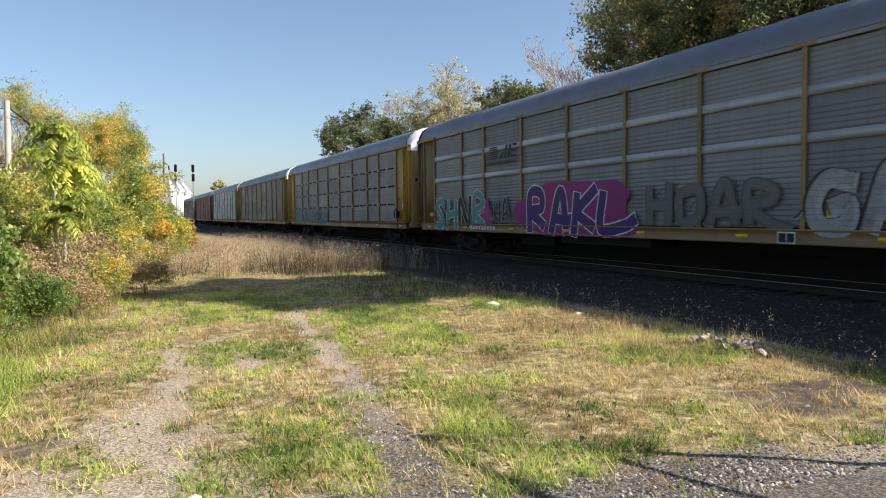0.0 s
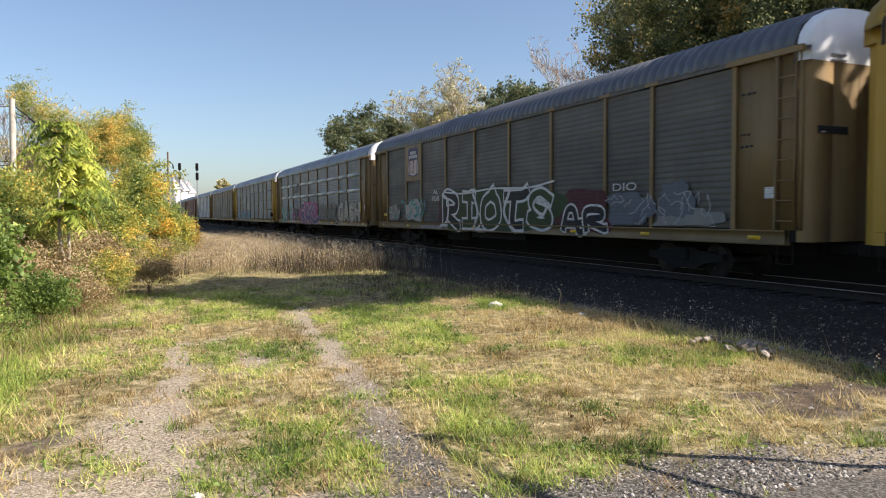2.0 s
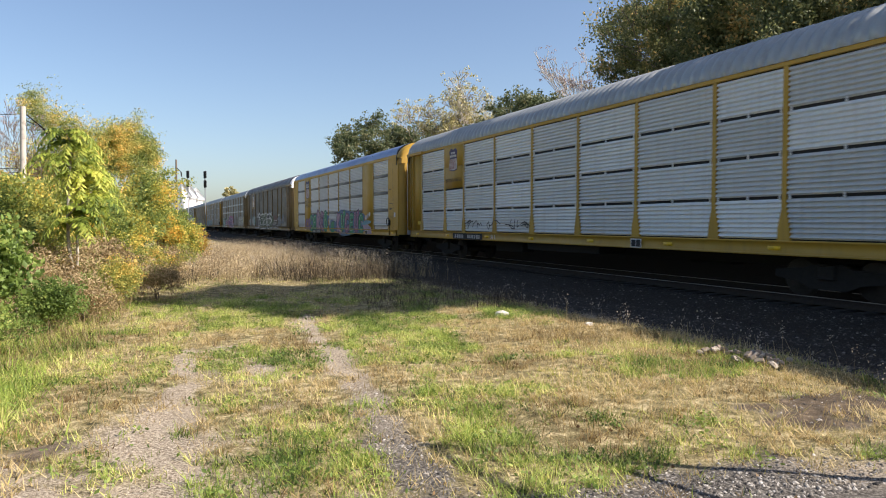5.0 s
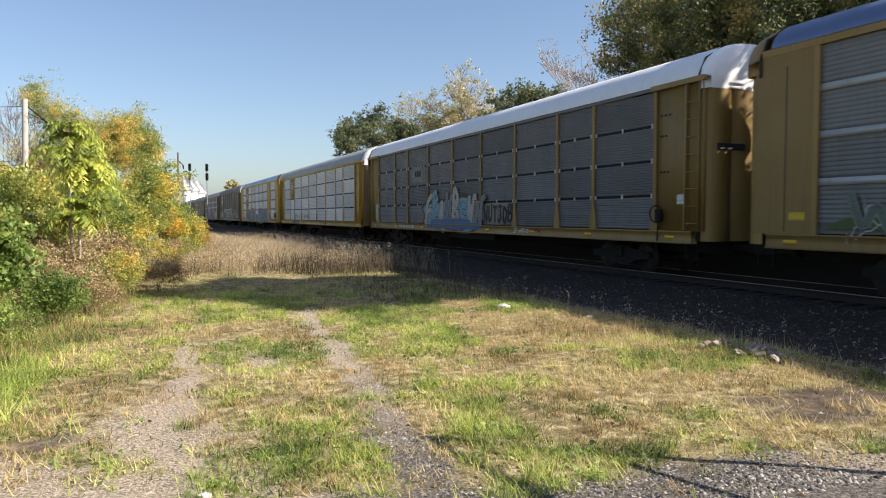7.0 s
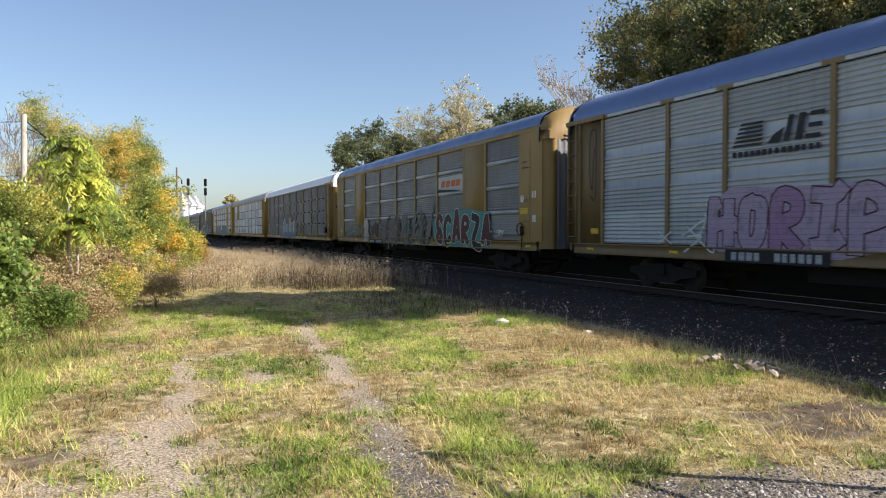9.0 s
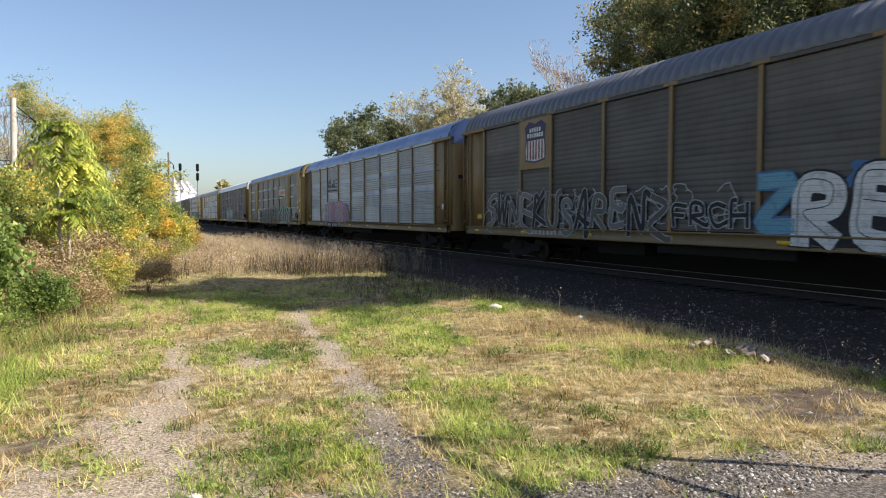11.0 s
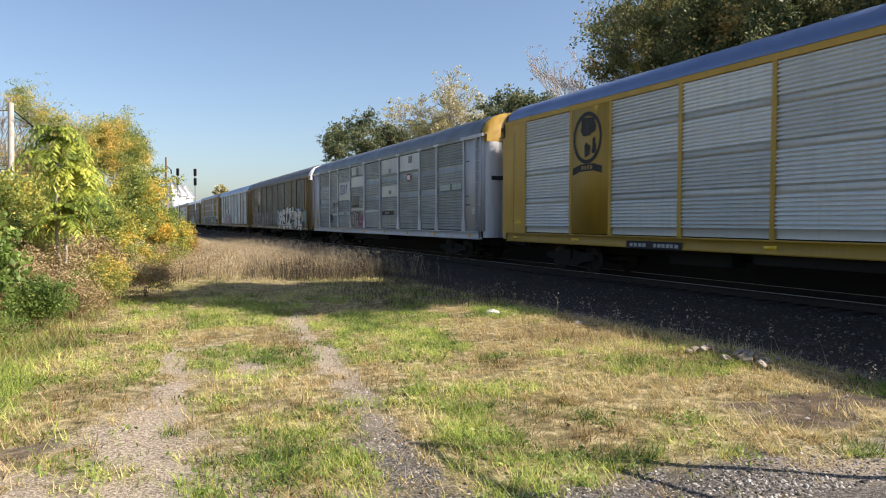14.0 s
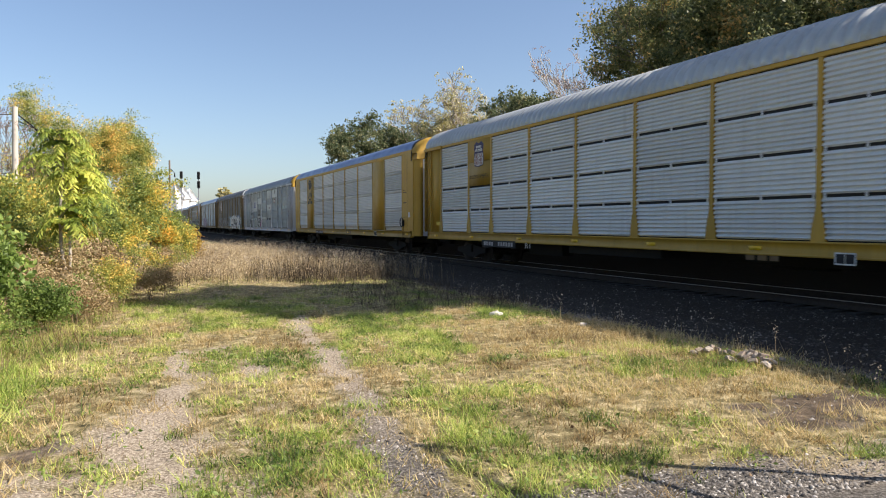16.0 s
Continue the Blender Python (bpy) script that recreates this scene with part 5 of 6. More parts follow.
    for a, b, c, d in ((16.9, 18.4, 2.2, 2.72), (18.9, 20.6, 2.3, 2.75), (22.6, 24.6, 2.0, 2.75), (23.8, 25.0, 1.0, 1.7)):
        flat("graffiti_haze", [blob(a, b, c, d, int(a), 22, 0.2)], "g_blue", C[7], 0.0075)
    throw(C[7], "Z", 14.65, 15.9, 1.2, 2.65, ["g_sky"], "g_blue", 50, 0.34, 0.05)
    throw(C[7], "REIZ", 15.6, 20.9, 0.95, 2.7, ["w_white"], "w_black", 28, 0.46, 0.05, None, 0.16, 0.12, 0.8, "w_black")
    throw(C[7], "SK", 21.9, 24.7, 0.95, 2.6, ["w_white"], "w_black", 51, 0.46, 0.05, None, 0.16, 0.05, 0.9, "w_black")
    f = flat("graffiti_figure", [blob(20.95, 22.1, 0.95, 2.4, 2, 30, 0.06)], "w_black", C[7], 0.020)
    flat("figure_top", [blob(21.0, 22.05, 1.75, 2.4, 6, 24, 0.05)], "g_silver", f, 0.021)
    flat("figure_hat", [rect(21.15, 21.9, 2.5, 2.85)], "g_silver", f, 0.021)
    flat("figure_brim", [rect(20.95, 22.1, 2.42, 2.5)], "w_white", f, 0.0215)
    for k in range(2):
        flat("figure_spot", [blob(21.22 + 0.36 * k, 21.48 + 0.36 * k, 1.95, 2.2, k, 14, 0.0)], "w_black", f, 0.022)
    for k in range(5):
        flat("figure_stripe", ribbon([(21.1, 1.05 + 0.13 * k), (21.5, 1.0 + 0.13 * k), (21.95, 1.06 + 0.13 * k)], 0.045), "w_grey", f, 0.022)
    throw(C[7], "16B", 24.5, 25.85, 1.55, 2.45, ["g_silver"], "w_black", 29, 0.16, 0.05, None, 0.08, 0.0, 0.0)
    flat("graffiti_ground", [blob(25.75, 26.5, 1.2, 2.62, 31, 26, 0.14)], "g_sky", C[7], 0.004)
    throw(C[7], "S", 25.8, 26.45, 1.25, 2.55, ["g_blue"], "g_sky", 30, 0.14, 0.04)
    flat("graffiti_tag", ribbon([(23.3, 2.0), (23.7, 2.5), (23.35, 2.55), (23.75, 2.05)], 0.04) + ribbon([(23.75, 1.95), (24.0, 2.2), (23.85, 1.9)], 0.04), "w_white", C[7], 0.024)
    flat("emblem_board", [rect(6.4, 8.9, 3.0, 4.15)], "p_light", C[8], -0.035)
    for k in range(4):
        a = 6.85 + 0.39 * k
        flat("emblem_block", [rect(a, a + 0.34, 3.38, 3.46), rect(a, a + 0.1, 3.38, 4.0), rect(a, a + 0.34, 3.92, 4.0), rect(a + 0.24, a + 0.34, 3.46, 3.92)] if k < 2 else [[(a, 3.38), (a + 0.16, 3.38), (a + 0.34, 4.0), (a + 0.18, 4.0)]], "w_blue", C[8], -0.03)
    for d0, d1, z0, z1, m in ((9.4, 11.7, 4.5, 5.0, "p_light"), (10.27, 10.79, 4.4, 4.95, "p_slate"), (9.3, 11.75, 3.75, 4.35, "p_light"), (9.48, 10.86, 2.5, 2.66, "w_black"), (9.48, 10.1, 2.75, 3.2, "p_slate"), (10.2, 10.8, 2.66, 3.15, "p_slate"), (9.3, 11.8, 2.3, 2.46, "p_light"), (15.05, 17.5, 4.2, 4.98, "p_light"), (16.2, 16.6, 4.25, 4.45, "p_slate"), (15.1, 17.5, 2.96, 3.55, "p_light"), (16.2, 16.6, 3.1, 3.3, "p_slate"), (15.1, 17.0, 2.0, 2.2, "w_black"), (15.6, 16.3, 2.03, 2.17, "w_white"), (17.95, 20.45, 4.2, 4.98, "p_light"), (19.1, 19.6, 4.55, 4.9, "p_slate"), (23.0, 25.2, 3.0, 3.28, "g_mint"), (24.1, 24.32, 3.02, 3.27, "p_slate"), (4.4, 6.0, 2.05, 2.15, "p_light"), (6.4, 8.9, 2.05, 2.25, "g_mint"), (7.6, 8.2, 2.08, 2.2, "p_slate"), (11.98, 14.5, 2.15, 2.3, "p_light")):
        flat("patch", [rect(d0, d1, z0, z1)], m, C[8], -0.034 if m not in ("p_slate", "w_black", "w_white") else -0.03)
    flat("notice", [blob(18.85, 19.45, 3.65, 4.05, 3, 18, 0.1)], "w_red", C[8], -0.03)
    flat("notice_face", [rect(18.95, 19.35, 3.72, 3.95)], "w_white", C[8], -0.026)
    flat("graffiti_ground", [rect(9.2, 11.2, 1.36, 2.2)], "w_black", C[8], -0.012)
    flat("graffiti_ground", [[(10.9, 1.35), (11.85, 1.35), (11.85, 2.15), (11.3, 1.85)]], "g_magenta", C[8], -0.01)
    throw(C[8], "LIWEN", 9.25, 11.1, 1.38, 2.2, ["w_black"], "w_white", 32, 0.12, 0.05, None, 0.2)
    scrawl(C[8], 5.0, 6.1, 2.3, 2.9, "w_black", 6, 33, 0.05)
    flat("graffiti", [blob(4.35, 4.95, 1.6, 2.15, 8, 20, 0.25)], "w_black", C[8], 0.004)
    bars(C[8], "number_bar", 6.9, 8.7, 1.02, 1.16, 9, "w_grey", 8, 0.006)
    ring = [[(5.1 + 0.74 * math.cos(a) * q, 4.22 + 0.8 * math.sin(a) * q) for a, q in ((t0, 1), (t0 + 0.27, 1), (t0 + 0.27, 0.84), (t0, 0.84))] for t0 in [i * 0.2618 for i in range(24)]]
    e = flat("emblem", ring, "w_black", C[9], 0.004, "dark oval emblem on yellow")
    flat("emblem_block", [blob(4.75, 5.5, 4.3, 4.85, 3, 22, 0.15)], "w_black", e, 0.005)
    flat("emblem_block", [blob(4.95, 5.25, 3.65, 4.05, 8, 16, 0.2)], "w_black", e, 0.005)
    flat("emblem_block", [blob(5.35, 5.55, 3.7, 4.2, 9, 16, 0.2)], "w_black", e, 0.005)
    flat("emblem_ribbon", [[(4.35, 3.1), (4.75, 3.2), (5.45, 3.2), (5.85, 3.1), (5.85, 3.32), (5.45, 3.42), (4.75, 3.42), (4.35, 3.32)]], "w_black", e, 0.0055)
    bars(e, "emblem_bar", 4.8, 5.4, 3.25, 3.37, 4, "oldyellow", 4, 0.007)
    plate(C[9], 7.05, 9.25, 0.91, 1.12, 34)
    bars(C[9], "stencil", 15.15, 16.25, 0.98, 1.18, 3, "brown", 6, 0.008)
    bars(C[10], "stencil", 18.7, 19.7, 0.8, 0.95, 3, "brown", 6, 0.008)
    for k, d in ((9, 20.98), (3, 17.5), (10, 21.0), (2, 21.2), (0, 20.0)):
        zz = 0.8 if k == 10 else 0.94
        f = flat("data_board", [rect(d, d + 0.46, zz, zz + 0.25)], "w_white", C[k], 0.040)
        for j in range(2):
            flat("data_field", [rect(d + 0.03 + 0.21 * j, d + 0.22 + 0.21 * j, zz + 0.03, zz + 0.22)], "w_black", f, 0.043)
    throw(C[-1], "GAZENKUR", 1.8, 12.0, 1.05, 2.1, ["g_blue", "g_teal", "p_slate"], "g_blue", 35, 0.2, 0.05, None, 0.2)
    scrawl(C[-2], 4.0, 22.0, 1.2, 1.9, "w_grey", 30, 36, 0.06)
    scrawl(C[-3], 4.0, 22.0, 1.2, 2.0, "w_grey", 30, 37, 0.06)


markings()


# ---------------------------------------------------------------- plants
def leaf_mesh(name, C, size, mat, rng, droop=0.0, long=1.6):
    """Many folded leaves at the points C."""
    n = len(C)
    a = rng.normal(size=(n, 3))
    a[:, 2] -= droop
    a /= np.linalg.norm(a, axis=1)[:, None]
    b = np.cross(a, rng.normal(size=(n, 3)))
    b /= np.linalg.norm(b, axis=1)[:, None] + 1e-9
    c = np.cross(a, b)
    s = (size * rng.uniform(0.6, 1.35, n))[:, None]
    V = np.stack([C - a * s * long / 2, C + b * s * 0.5 - c * s * 0.12, C + a * s * long / 2, C - b * s * 0.5 - c * s * 0.12], 1).reshape(-1, 3)
    k = np.arange(n) * 4
    F = np.concatenate([np.stack([k, k + 1, k + 2], 1), np.stack([k, k + 2, k + 3], 1)])
    return quick(name, V, F, mat)


def grow(rnd, p, d, length, r, depth, segs, tips, spread=0.7, up=0.15, shrink=0.72, kids=(2, 3)):
    """Branching limbs; collects tapered segments and twig ends."""
    steps = 3 if depth > 1 else 2
    for k in range(steps):
        d = (d + Vector((rnd.gauss(0, 0.12), rnd.gauss(0, 0.12), rnd.gauss(0, 0.08) + up * 0.15))).normalized()
        q = p + d * (length / steps)
        r1 = r * (0.86 if k < steps - 1 else 0.75)
        segs.append((tuple(p), tuple(q), r, r1))
        p, r = q, r1
        if depth <= 1:
            tips.append(tuple(p))
    if depth == 0:
        tips.append(tuple(p))
        return
    for _ in range(rnd.randint(*kids)):
        ax = Vector((rnd.gauss(0, 1), rnd.gauss(0, 1), rnd.gauss(0, 0.5))).normalized()
        nd = (d + ax * spread + Vector((0, 0, up))).normalized()
        grow(rnd, p.copy(), nd, length * shrink * rnd.uniform(0.8, 1.2), r * 0.72, depth - 1, segs, tips, spread, up, shrink, kids)


def plant(name, base, label, category, leaf, bark, height_m, leaves, size, sigma, seed, stems=1, depth=4, spread=0.7, up=0.15, trunk=0.12,
          droop=0.0, lean=(0, 0), shrink=0.72, first=0.33, kids=(2, 3), group="", wide=1.0, girth=1.0, clear=0.0, twig=0.0):
    rnd, rng = random.Random(seed), np.random.default_rng(seed)
    segs, tips = [], []
    for k in range(stems):
        p = Vector((0, 0, -0.1))
        d = Vector((lean[0] + rnd.gauss(0, 0.34) * (stems > 1) * wide, lean[1] + rnd.gauss(0, 0.34) * (stems > 1) * wide, 1)).normalized()
        grow(rnd, p, d, height_m * first * rnd.uniform(0.8, 1.1), trunk, depth, segs, tips, spread, up, shrink, kids)
    top = max(t[2] for t in tips)
    k = height_m / top
    mx, my, mz = (sum(t[i] for t in tips) / len(tips) for i in range(3))

    def over(p):
        return ((p[0] - mx * p[2] / mz) * girth + lean[0] * p[2], (p[1] - my * p[2] / mz) * girth + lean[1] * p[2], p[2])
    segs = [(over(a), over(b), r0, r1) for a, b, r0, r1 in segs]
    tips = [over(t) for t in tips]
    segs = [(tuple(Vector(a) * k), tuple(Vector(b) * k), r0, r1) for a, b, r0, r1 in segs]
    segs = [(a, b, max(r0, twig), max(r1, twig)) for a, b, r0, r1 in segs]
    T = np.array([t for t in tips if t[2] * k >= clear]) * k
    thing = tagged(new(name), label, category, group)
    thing.matrix_basis = pose(base[0], base[1], height(base[0], base[1]))
    put("trunk", quick("trunk", *tubes(segs, 5), M[bark], True), thing)
    if leaves:
        per = 16
        heart = T[rng.integers(0, len(T), leaves // per)] + rng.normal(size=(leaves // per, 3)) * sigma * 0.8
        C = np.repeat(heart, per, 0) + rng.normal(size=(leaves // per * per, 3)) * sigma * np.array([0.36, 0.36, 0.22])
        C[:, 2] = np.maximum(C[:, 2], 0.03)
        put("crown", leaf_mesh("crown", C, size, M[leaf], rng, droop), thing)
    return thing


plant("bush", (-2.62, 10.8), "dense green leafy bush beside the lane", "bush", "l_green", "bark", 1.6, 22000, 0.06, 0.17, 11, stems=7, depth=3, spread=0.9, trunk=0.03, wide=1.6)


def frond_tree(x, y, h, seed):
    """Slender young tree with long drooping feathered leaves."""
    rnd, rng = random.Random(seed), np.random.default_rng(seed)
    t = tagged(new("young_tree"), "slender young tree with drooping lime-green feathered leaves", "tree")
    t.matrix_basis = pose(x, y, height(x, y))
    segs, tips = [], []
    for k in range(2):
        p, d = Vector((0, 0, -0.1)), Vector((rnd.gauss(0, 0.05), rnd.gauss(0, 0.05), 1)).normalized()
        top = h * (0.93 - 0.2 * k)
        r = 0.05 - 0.012 * k
        while p.z < top:
            d = (d + Vector((rnd.gauss(0, 0.05), rnd.gauss(0, 0.05), 0.06))).normalized()
            q = p + d * 0.25
            segs.append((tuple(p), tuple(q), r, r * 0.94))
            p, r = q, r * 0.94
            if p.z > h * 0.42 and rnd.random() < 0.75:
                az = rnd.uniform(0, 6.283)
                reach = (0.2 + 0.5 * (1 - p.z / h)) * rnd.uniform(0.6, 1.2)
                e = p + Vector((math.cos(az) * reach, math.sin(az) * reach, 0.35 * reach + 0.1))
                segs.append((tuple(p), tuple(e), r * 0.5, 0.012))
                tips += [(e, k)] * 11
        tips += [(p.copy(), k)] * 12
    put("trunk", quick("trunk", *tubes(segs, 6), M["palebark"], True), t)
    V, F, stalks = [], [], []
    for p, k in tips:
        az = rnd.uniform(0, 6.283)
        out = Vector((math.cos(az), math.sin(az), 0))
        ln = rnd.uniform(0.35, 0.72)
        rise = rnd.uniform(0.15, 0.75)
        last = p
        for i in range(1, 12):
            u = i / 11
            q = p + out * (ln * u) + Vector((0, 0, ln * (rise * u - (0.55 + rise) * u * u)))
            stalks.append((tuple(last), tuple(q), 0.005, 0.004))
            along = (q - last).normalized()
            side = along.cross(Vector((0, 0, 1))).normalized()
            for sg in (-1, 1):
                tip = q + side * sg * rnd.uniform(0.10, 0.17) * (1.15 - 0.5 * u) + along * rnd.uniform(0.02, 0.08) + Vector((0, 0, -0.03 - 0.08 * rnd.random()))
                b = len(V)
                w = along * 0.03
                mid = (q + tip) * 0.5
                V += [tuple(q), tuple(mid + w), tuple(tip), tuple(mid - w)]
                F += [(b, b + 1, b + 2), (b, b + 2, b + 3)]
            last = q
    put("crown", quick("crown", V, F, M["l_frond"]), t)
    tagged(put("leaf_stalk", quick("leaf_stalk", *tubes(stalks, 3), M["l_frond"]), t), kind="stuff")


frond_tree(-1.12, 15.6, 3.6, 12)
HEDGE = [
    (-3.3, 15.6, 2.3, "l_yellow", "orange-brown autumn bush among dry weeds", 3200, 0.09, 1.0),
    (-3.1, 19.0, 2.6, "l_yellow", "orange-yellow autumn bush behind the weeds", 4500, 0.10, 1.0),
    (-2.6, 20.5, 1.8, "l_lime", "yellow-green autumn bush with thin twigs", 4000, 0.10, 0.9),
    (-1.0, 23.0, 2.4, "l_yellow", "golden yellow autumn bush with dense leaves", 5000, 0.10, 0.9),
    (-0.4, 27.5, 3.9, "l_yellow", "golden yellow autumn bush with dense leaves", 6000, 0.115, 0.8),
    (0.7, 30.5, 3.0, "l_yellow", "orange-yellow autumn bush with dense leaves", 5500, 0.11, 0.9),
    (1.5, 33.0, 2.2, "l_gold", "golden autumn bush beside the straw", 4500, 0.11, 0.9),
    (-2.0, 27.0, 3.2, "l_olive", "olive green autumn bush", 6000, 0.115, 0.9),
    (-4.0, 30.0, 2.4, "l_olive", "olive green autumn bush", 6500, 0.12, 0.9),
    (-6.5, 26.0, 3.3, "l_lime", "lime green autumn bush", 6000, 0.12, 0.9),
    (-0.4, 16.2, 0.95, "l_olive", "low brownish weed bush in dry grass", 1800, 0.06, 0.9),
    (-1.9, 14.0, 1.15, "l_tan", "low tan weed bush in dry grass", 1500, 0.06, 0.9),
    (-1.3, 12.6, 0.8, "l_green", "low green weed bush by the lane", 1500, 0.06, 0.9),
    (-0.7, 18.6, 1.3, "l_tan", "dry tan weed bush with dead leaves", 1500, 0.07, 1.0),
    (-1.6, 15.6, 1.2, "l_tan", "dry tan weed bush with dead leaves", 1400, 0.07, 1.0),
    (-2.9, 13.6, 1.3, "l_tan", "dry tan weed bush with dead leaves", 1500, 0.07, 1.0),
    (-0.9, 14.4, 0.8, "l_tan", "dry tan weed bush with dead leaves", 1000, 0.06, 1.1),
    (0.4, 17.8, 0.9, "l_tan", "dry tan weed bush with dead leaves", 1000, 0.06, 1.1),
    (0.9, 22.3, 1.0, "l_tan", "dry tan weed bush with dead leaves", 1200, 0.06, 1.2),
    (-2.3, 17.0, 1.7, "l_olive", "mixed olive weed bush in dry grass", 2000, 0.08, 1.0),
    (-1.9, 10.6, 0.7, "l_green", "low green weed bush by the lane", 1100, 0.05, 1.2),
    (-3.3, 9.6, 0.6, "l_green", "low green weed bush by the lane", 1000, 0.05, 1.4),
    (0.3, 20.5, 1.1, "l_olive", "low brownish weed bush in dry grass", 1800, 0.07, 0.9),
]
for j, (x, y, h, leaf, label, n, size, g) in enumerate(HEDGE):
    plant("bush", (x, y), label, "bush", leaf, "bark", h, int(n * 6.0), size * 0.46, 0.10 + 0.045 * h, 50 + j, stems=6, depth=3 if h < 3 else 4, spread=0.8, trunk=0.012 * h, wide=0.6 * h, girth=g, group="autumn bushes along the lane")
plant("tree", (-0.9, 40.0), "olive autumn tree with thinning top", "tree", "l_olive", "bark", 7.2, 56000, 0.05, 0.32, 19, stems=3, depth=5, spread=0.6, trunk=0.09, girth=0.6)
plant("tree", (-3.75, 44.0), "rusty olive tree with thinning crown", "tree", "l_olive", "bark", 8.5, 42000, 0.052, 0.42, 20, stems=2, depth=5, spread=0.7, trunk=0.12, girth=0.8)

plant("tree", (-5.6, 41.0), "bare tree with thin purplish grey twigs", "tree", "l_pink", "bark", 7.6, 900, 0.05, 0.3, 23, stems=3, depth=6, spread=0.6, trunk=0.07, girth=0.8, twig=0.008)

# trees beyond the track
TREES = [
    ((36.3, 102.0), 18.0, "l_far", "bark", 30000, 0.2, 0.75, 31, "broad dark green tree beyond the track", dict(depth=5, spread=0.75, trunk=0.3, girth=1.6)),
    ((39.6, 85.5), 21.3, "l_pale", "palebark", 13000, 0.15, 0.6, 32, "nearly bare pale tree with sparse yellow leaves", dict(depth=6, spread=0.6, trunk=0.2, stems=4, up=0.22, girth=1.05, twig=0.034, wide=0.9, first=0.35)),
    ((40.3, 72.6), 17.0, "l_far", "bark", 17000, 0.2, 0.75, 33, "dark green tree beyond the track", dict(depth=5, spread=0.7, trunk=0.25, girth=1.1)),
    ((37.0, 53.6), 18.0, "l_pink", "palebark", 2600, 0.075, 0.35, 34, "bare tree with a pinkish tint", dict(depth=6, spread=0.6, trunk=0.12, stems=2, up=0.22, girth=0.85, twig=0.018, wide=0.6)),
    ((40.0, 44.5), 21.0, "l_oak", "bark", 17000, 0.125, 0.5, 35, "tall dark oak with thick autumn crown", dict(depth=6, spread=0.65, trunk=0.3, first=0.2, girth=1.2, twig=0.025)),
    ((43.5, 37.0), 23.0, "l_oak", "bark", 17000, 0.125, 0.55, 36, "tall dark oak with thick autumn crown", dict(depth=6, spread=0.65, trunk=0.32, first=0.2, girth=1.2, twig=0.025)),
    ((42.0, 29.5), 22.0, "l_oak", "bark", 17000, 0.125, 0.55, 37, "tall dark oak with thick autumn crown", dict(depth=6, spread=0.65, trunk=0.3, first=0.2, girth=1.2, twig=0.025)),
    ((48.0, 25.0), 23.0, "l_oak", "bark", 17000, 0.125, 0.6, 38, "tall dark oak with thick autumn crown", dict(depth=6, spread=0.7, trunk=0.3, first=0.2, girth=1.2, twig=0.025)),
    ((38.0, 37.0), 14.0, "l_oak", "bark", 8000, 0.20, 0.36, 42, "smaller dark oak at the wood's edge", dict(depth=5, spread=0.65, trunk=0.2, first=0.15, girth=1.2, twig=0.025)),
    ((38.5, 30.0), 13.5, "l_olive", "bark", 7000, 0.20, 0.36, 43, "smaller olive tree at the wood's edge", dict(depth=5, spread=0.65, trunk=0.2, first=0.15, girth=1.2, twig=0.025)),
    # Out of view, shades the lane; crown starts high to leave the hoods sunlit.
    ((20.8, 5.2), 19.0, "l_oak", "bark", 16000, 0.30, 0.6, 39, "tall oak with a high dense crown", dict(depth=5, spread=0.6, trunk=0.3, first=0.34, clear=12.8, girth=0.6)),
    *[((24.3 + 0.9 * (k % 3), 9.5 + 4.2 * k), (14.2 if k in (2, 3, 4) else 12.6) + 0.5 * (k * 2 % 3), "l_oak", "bark", 30000 if k in (2, 3, 4) else 14000, 0.095 if k in (2, 3, 4) else 0.09, 0.6 if k in (2, 3, 4) else 0.42, 60 + k, "oak at the wood's edge above the train",
       dict(depth=5, spread=0.65, trunk=0.2, first=0.18, girth=0.9, twig=0.02)) for k in range(6)],
    # Row of low trees added so the car ends fall into shade.
    *[((21.0 + 0.5 * (k % 2), -1.0 + 3.1 * k), 9.2 + 0.4 * (k * 2 % 3), "l_oak", "bark", 9000 if k < 3 else 32000, 0.24 if k < 3 else 0.09, 0.36, 80 + k, "low spreading tree close to the track, added to shade the train", dict(depth=4, spread=0.7, trunk=0.15, first=0.15, girth=0.75)) for k in range(8)],
    ((20.6, 178.0), 9.5, "l_pale", "bark", 3000, 0.4, 0.6, 40, "small pale tree far along the line", dict(depth=4, spread=0.7, trunk=0.15, girth=0.55)),
]
for base, h, leaf, bark, n, size, sg, seed, label, kw in TREES:
    plant("tree", base, label, "tree", leaf, bark, h, n, size, sg, seed, group="trees beyond the track", **kw)


def scatter(n, x0, x1, y0, y1, rng, keep):
    """Points on the ground in a field, kept with the chance that keep(x, y) gives."""
    out = []
    X, Y, R = rng.uniform(x0, x1, n), rng.uniform(y0, y1, n), rng.uniform(0, 1, n)
    for x, y, r in zip(X, Y, R):
        if r < keep(x, y):
            out.append((x, y, height(x, y) - 0.01))
    return np.array(out)


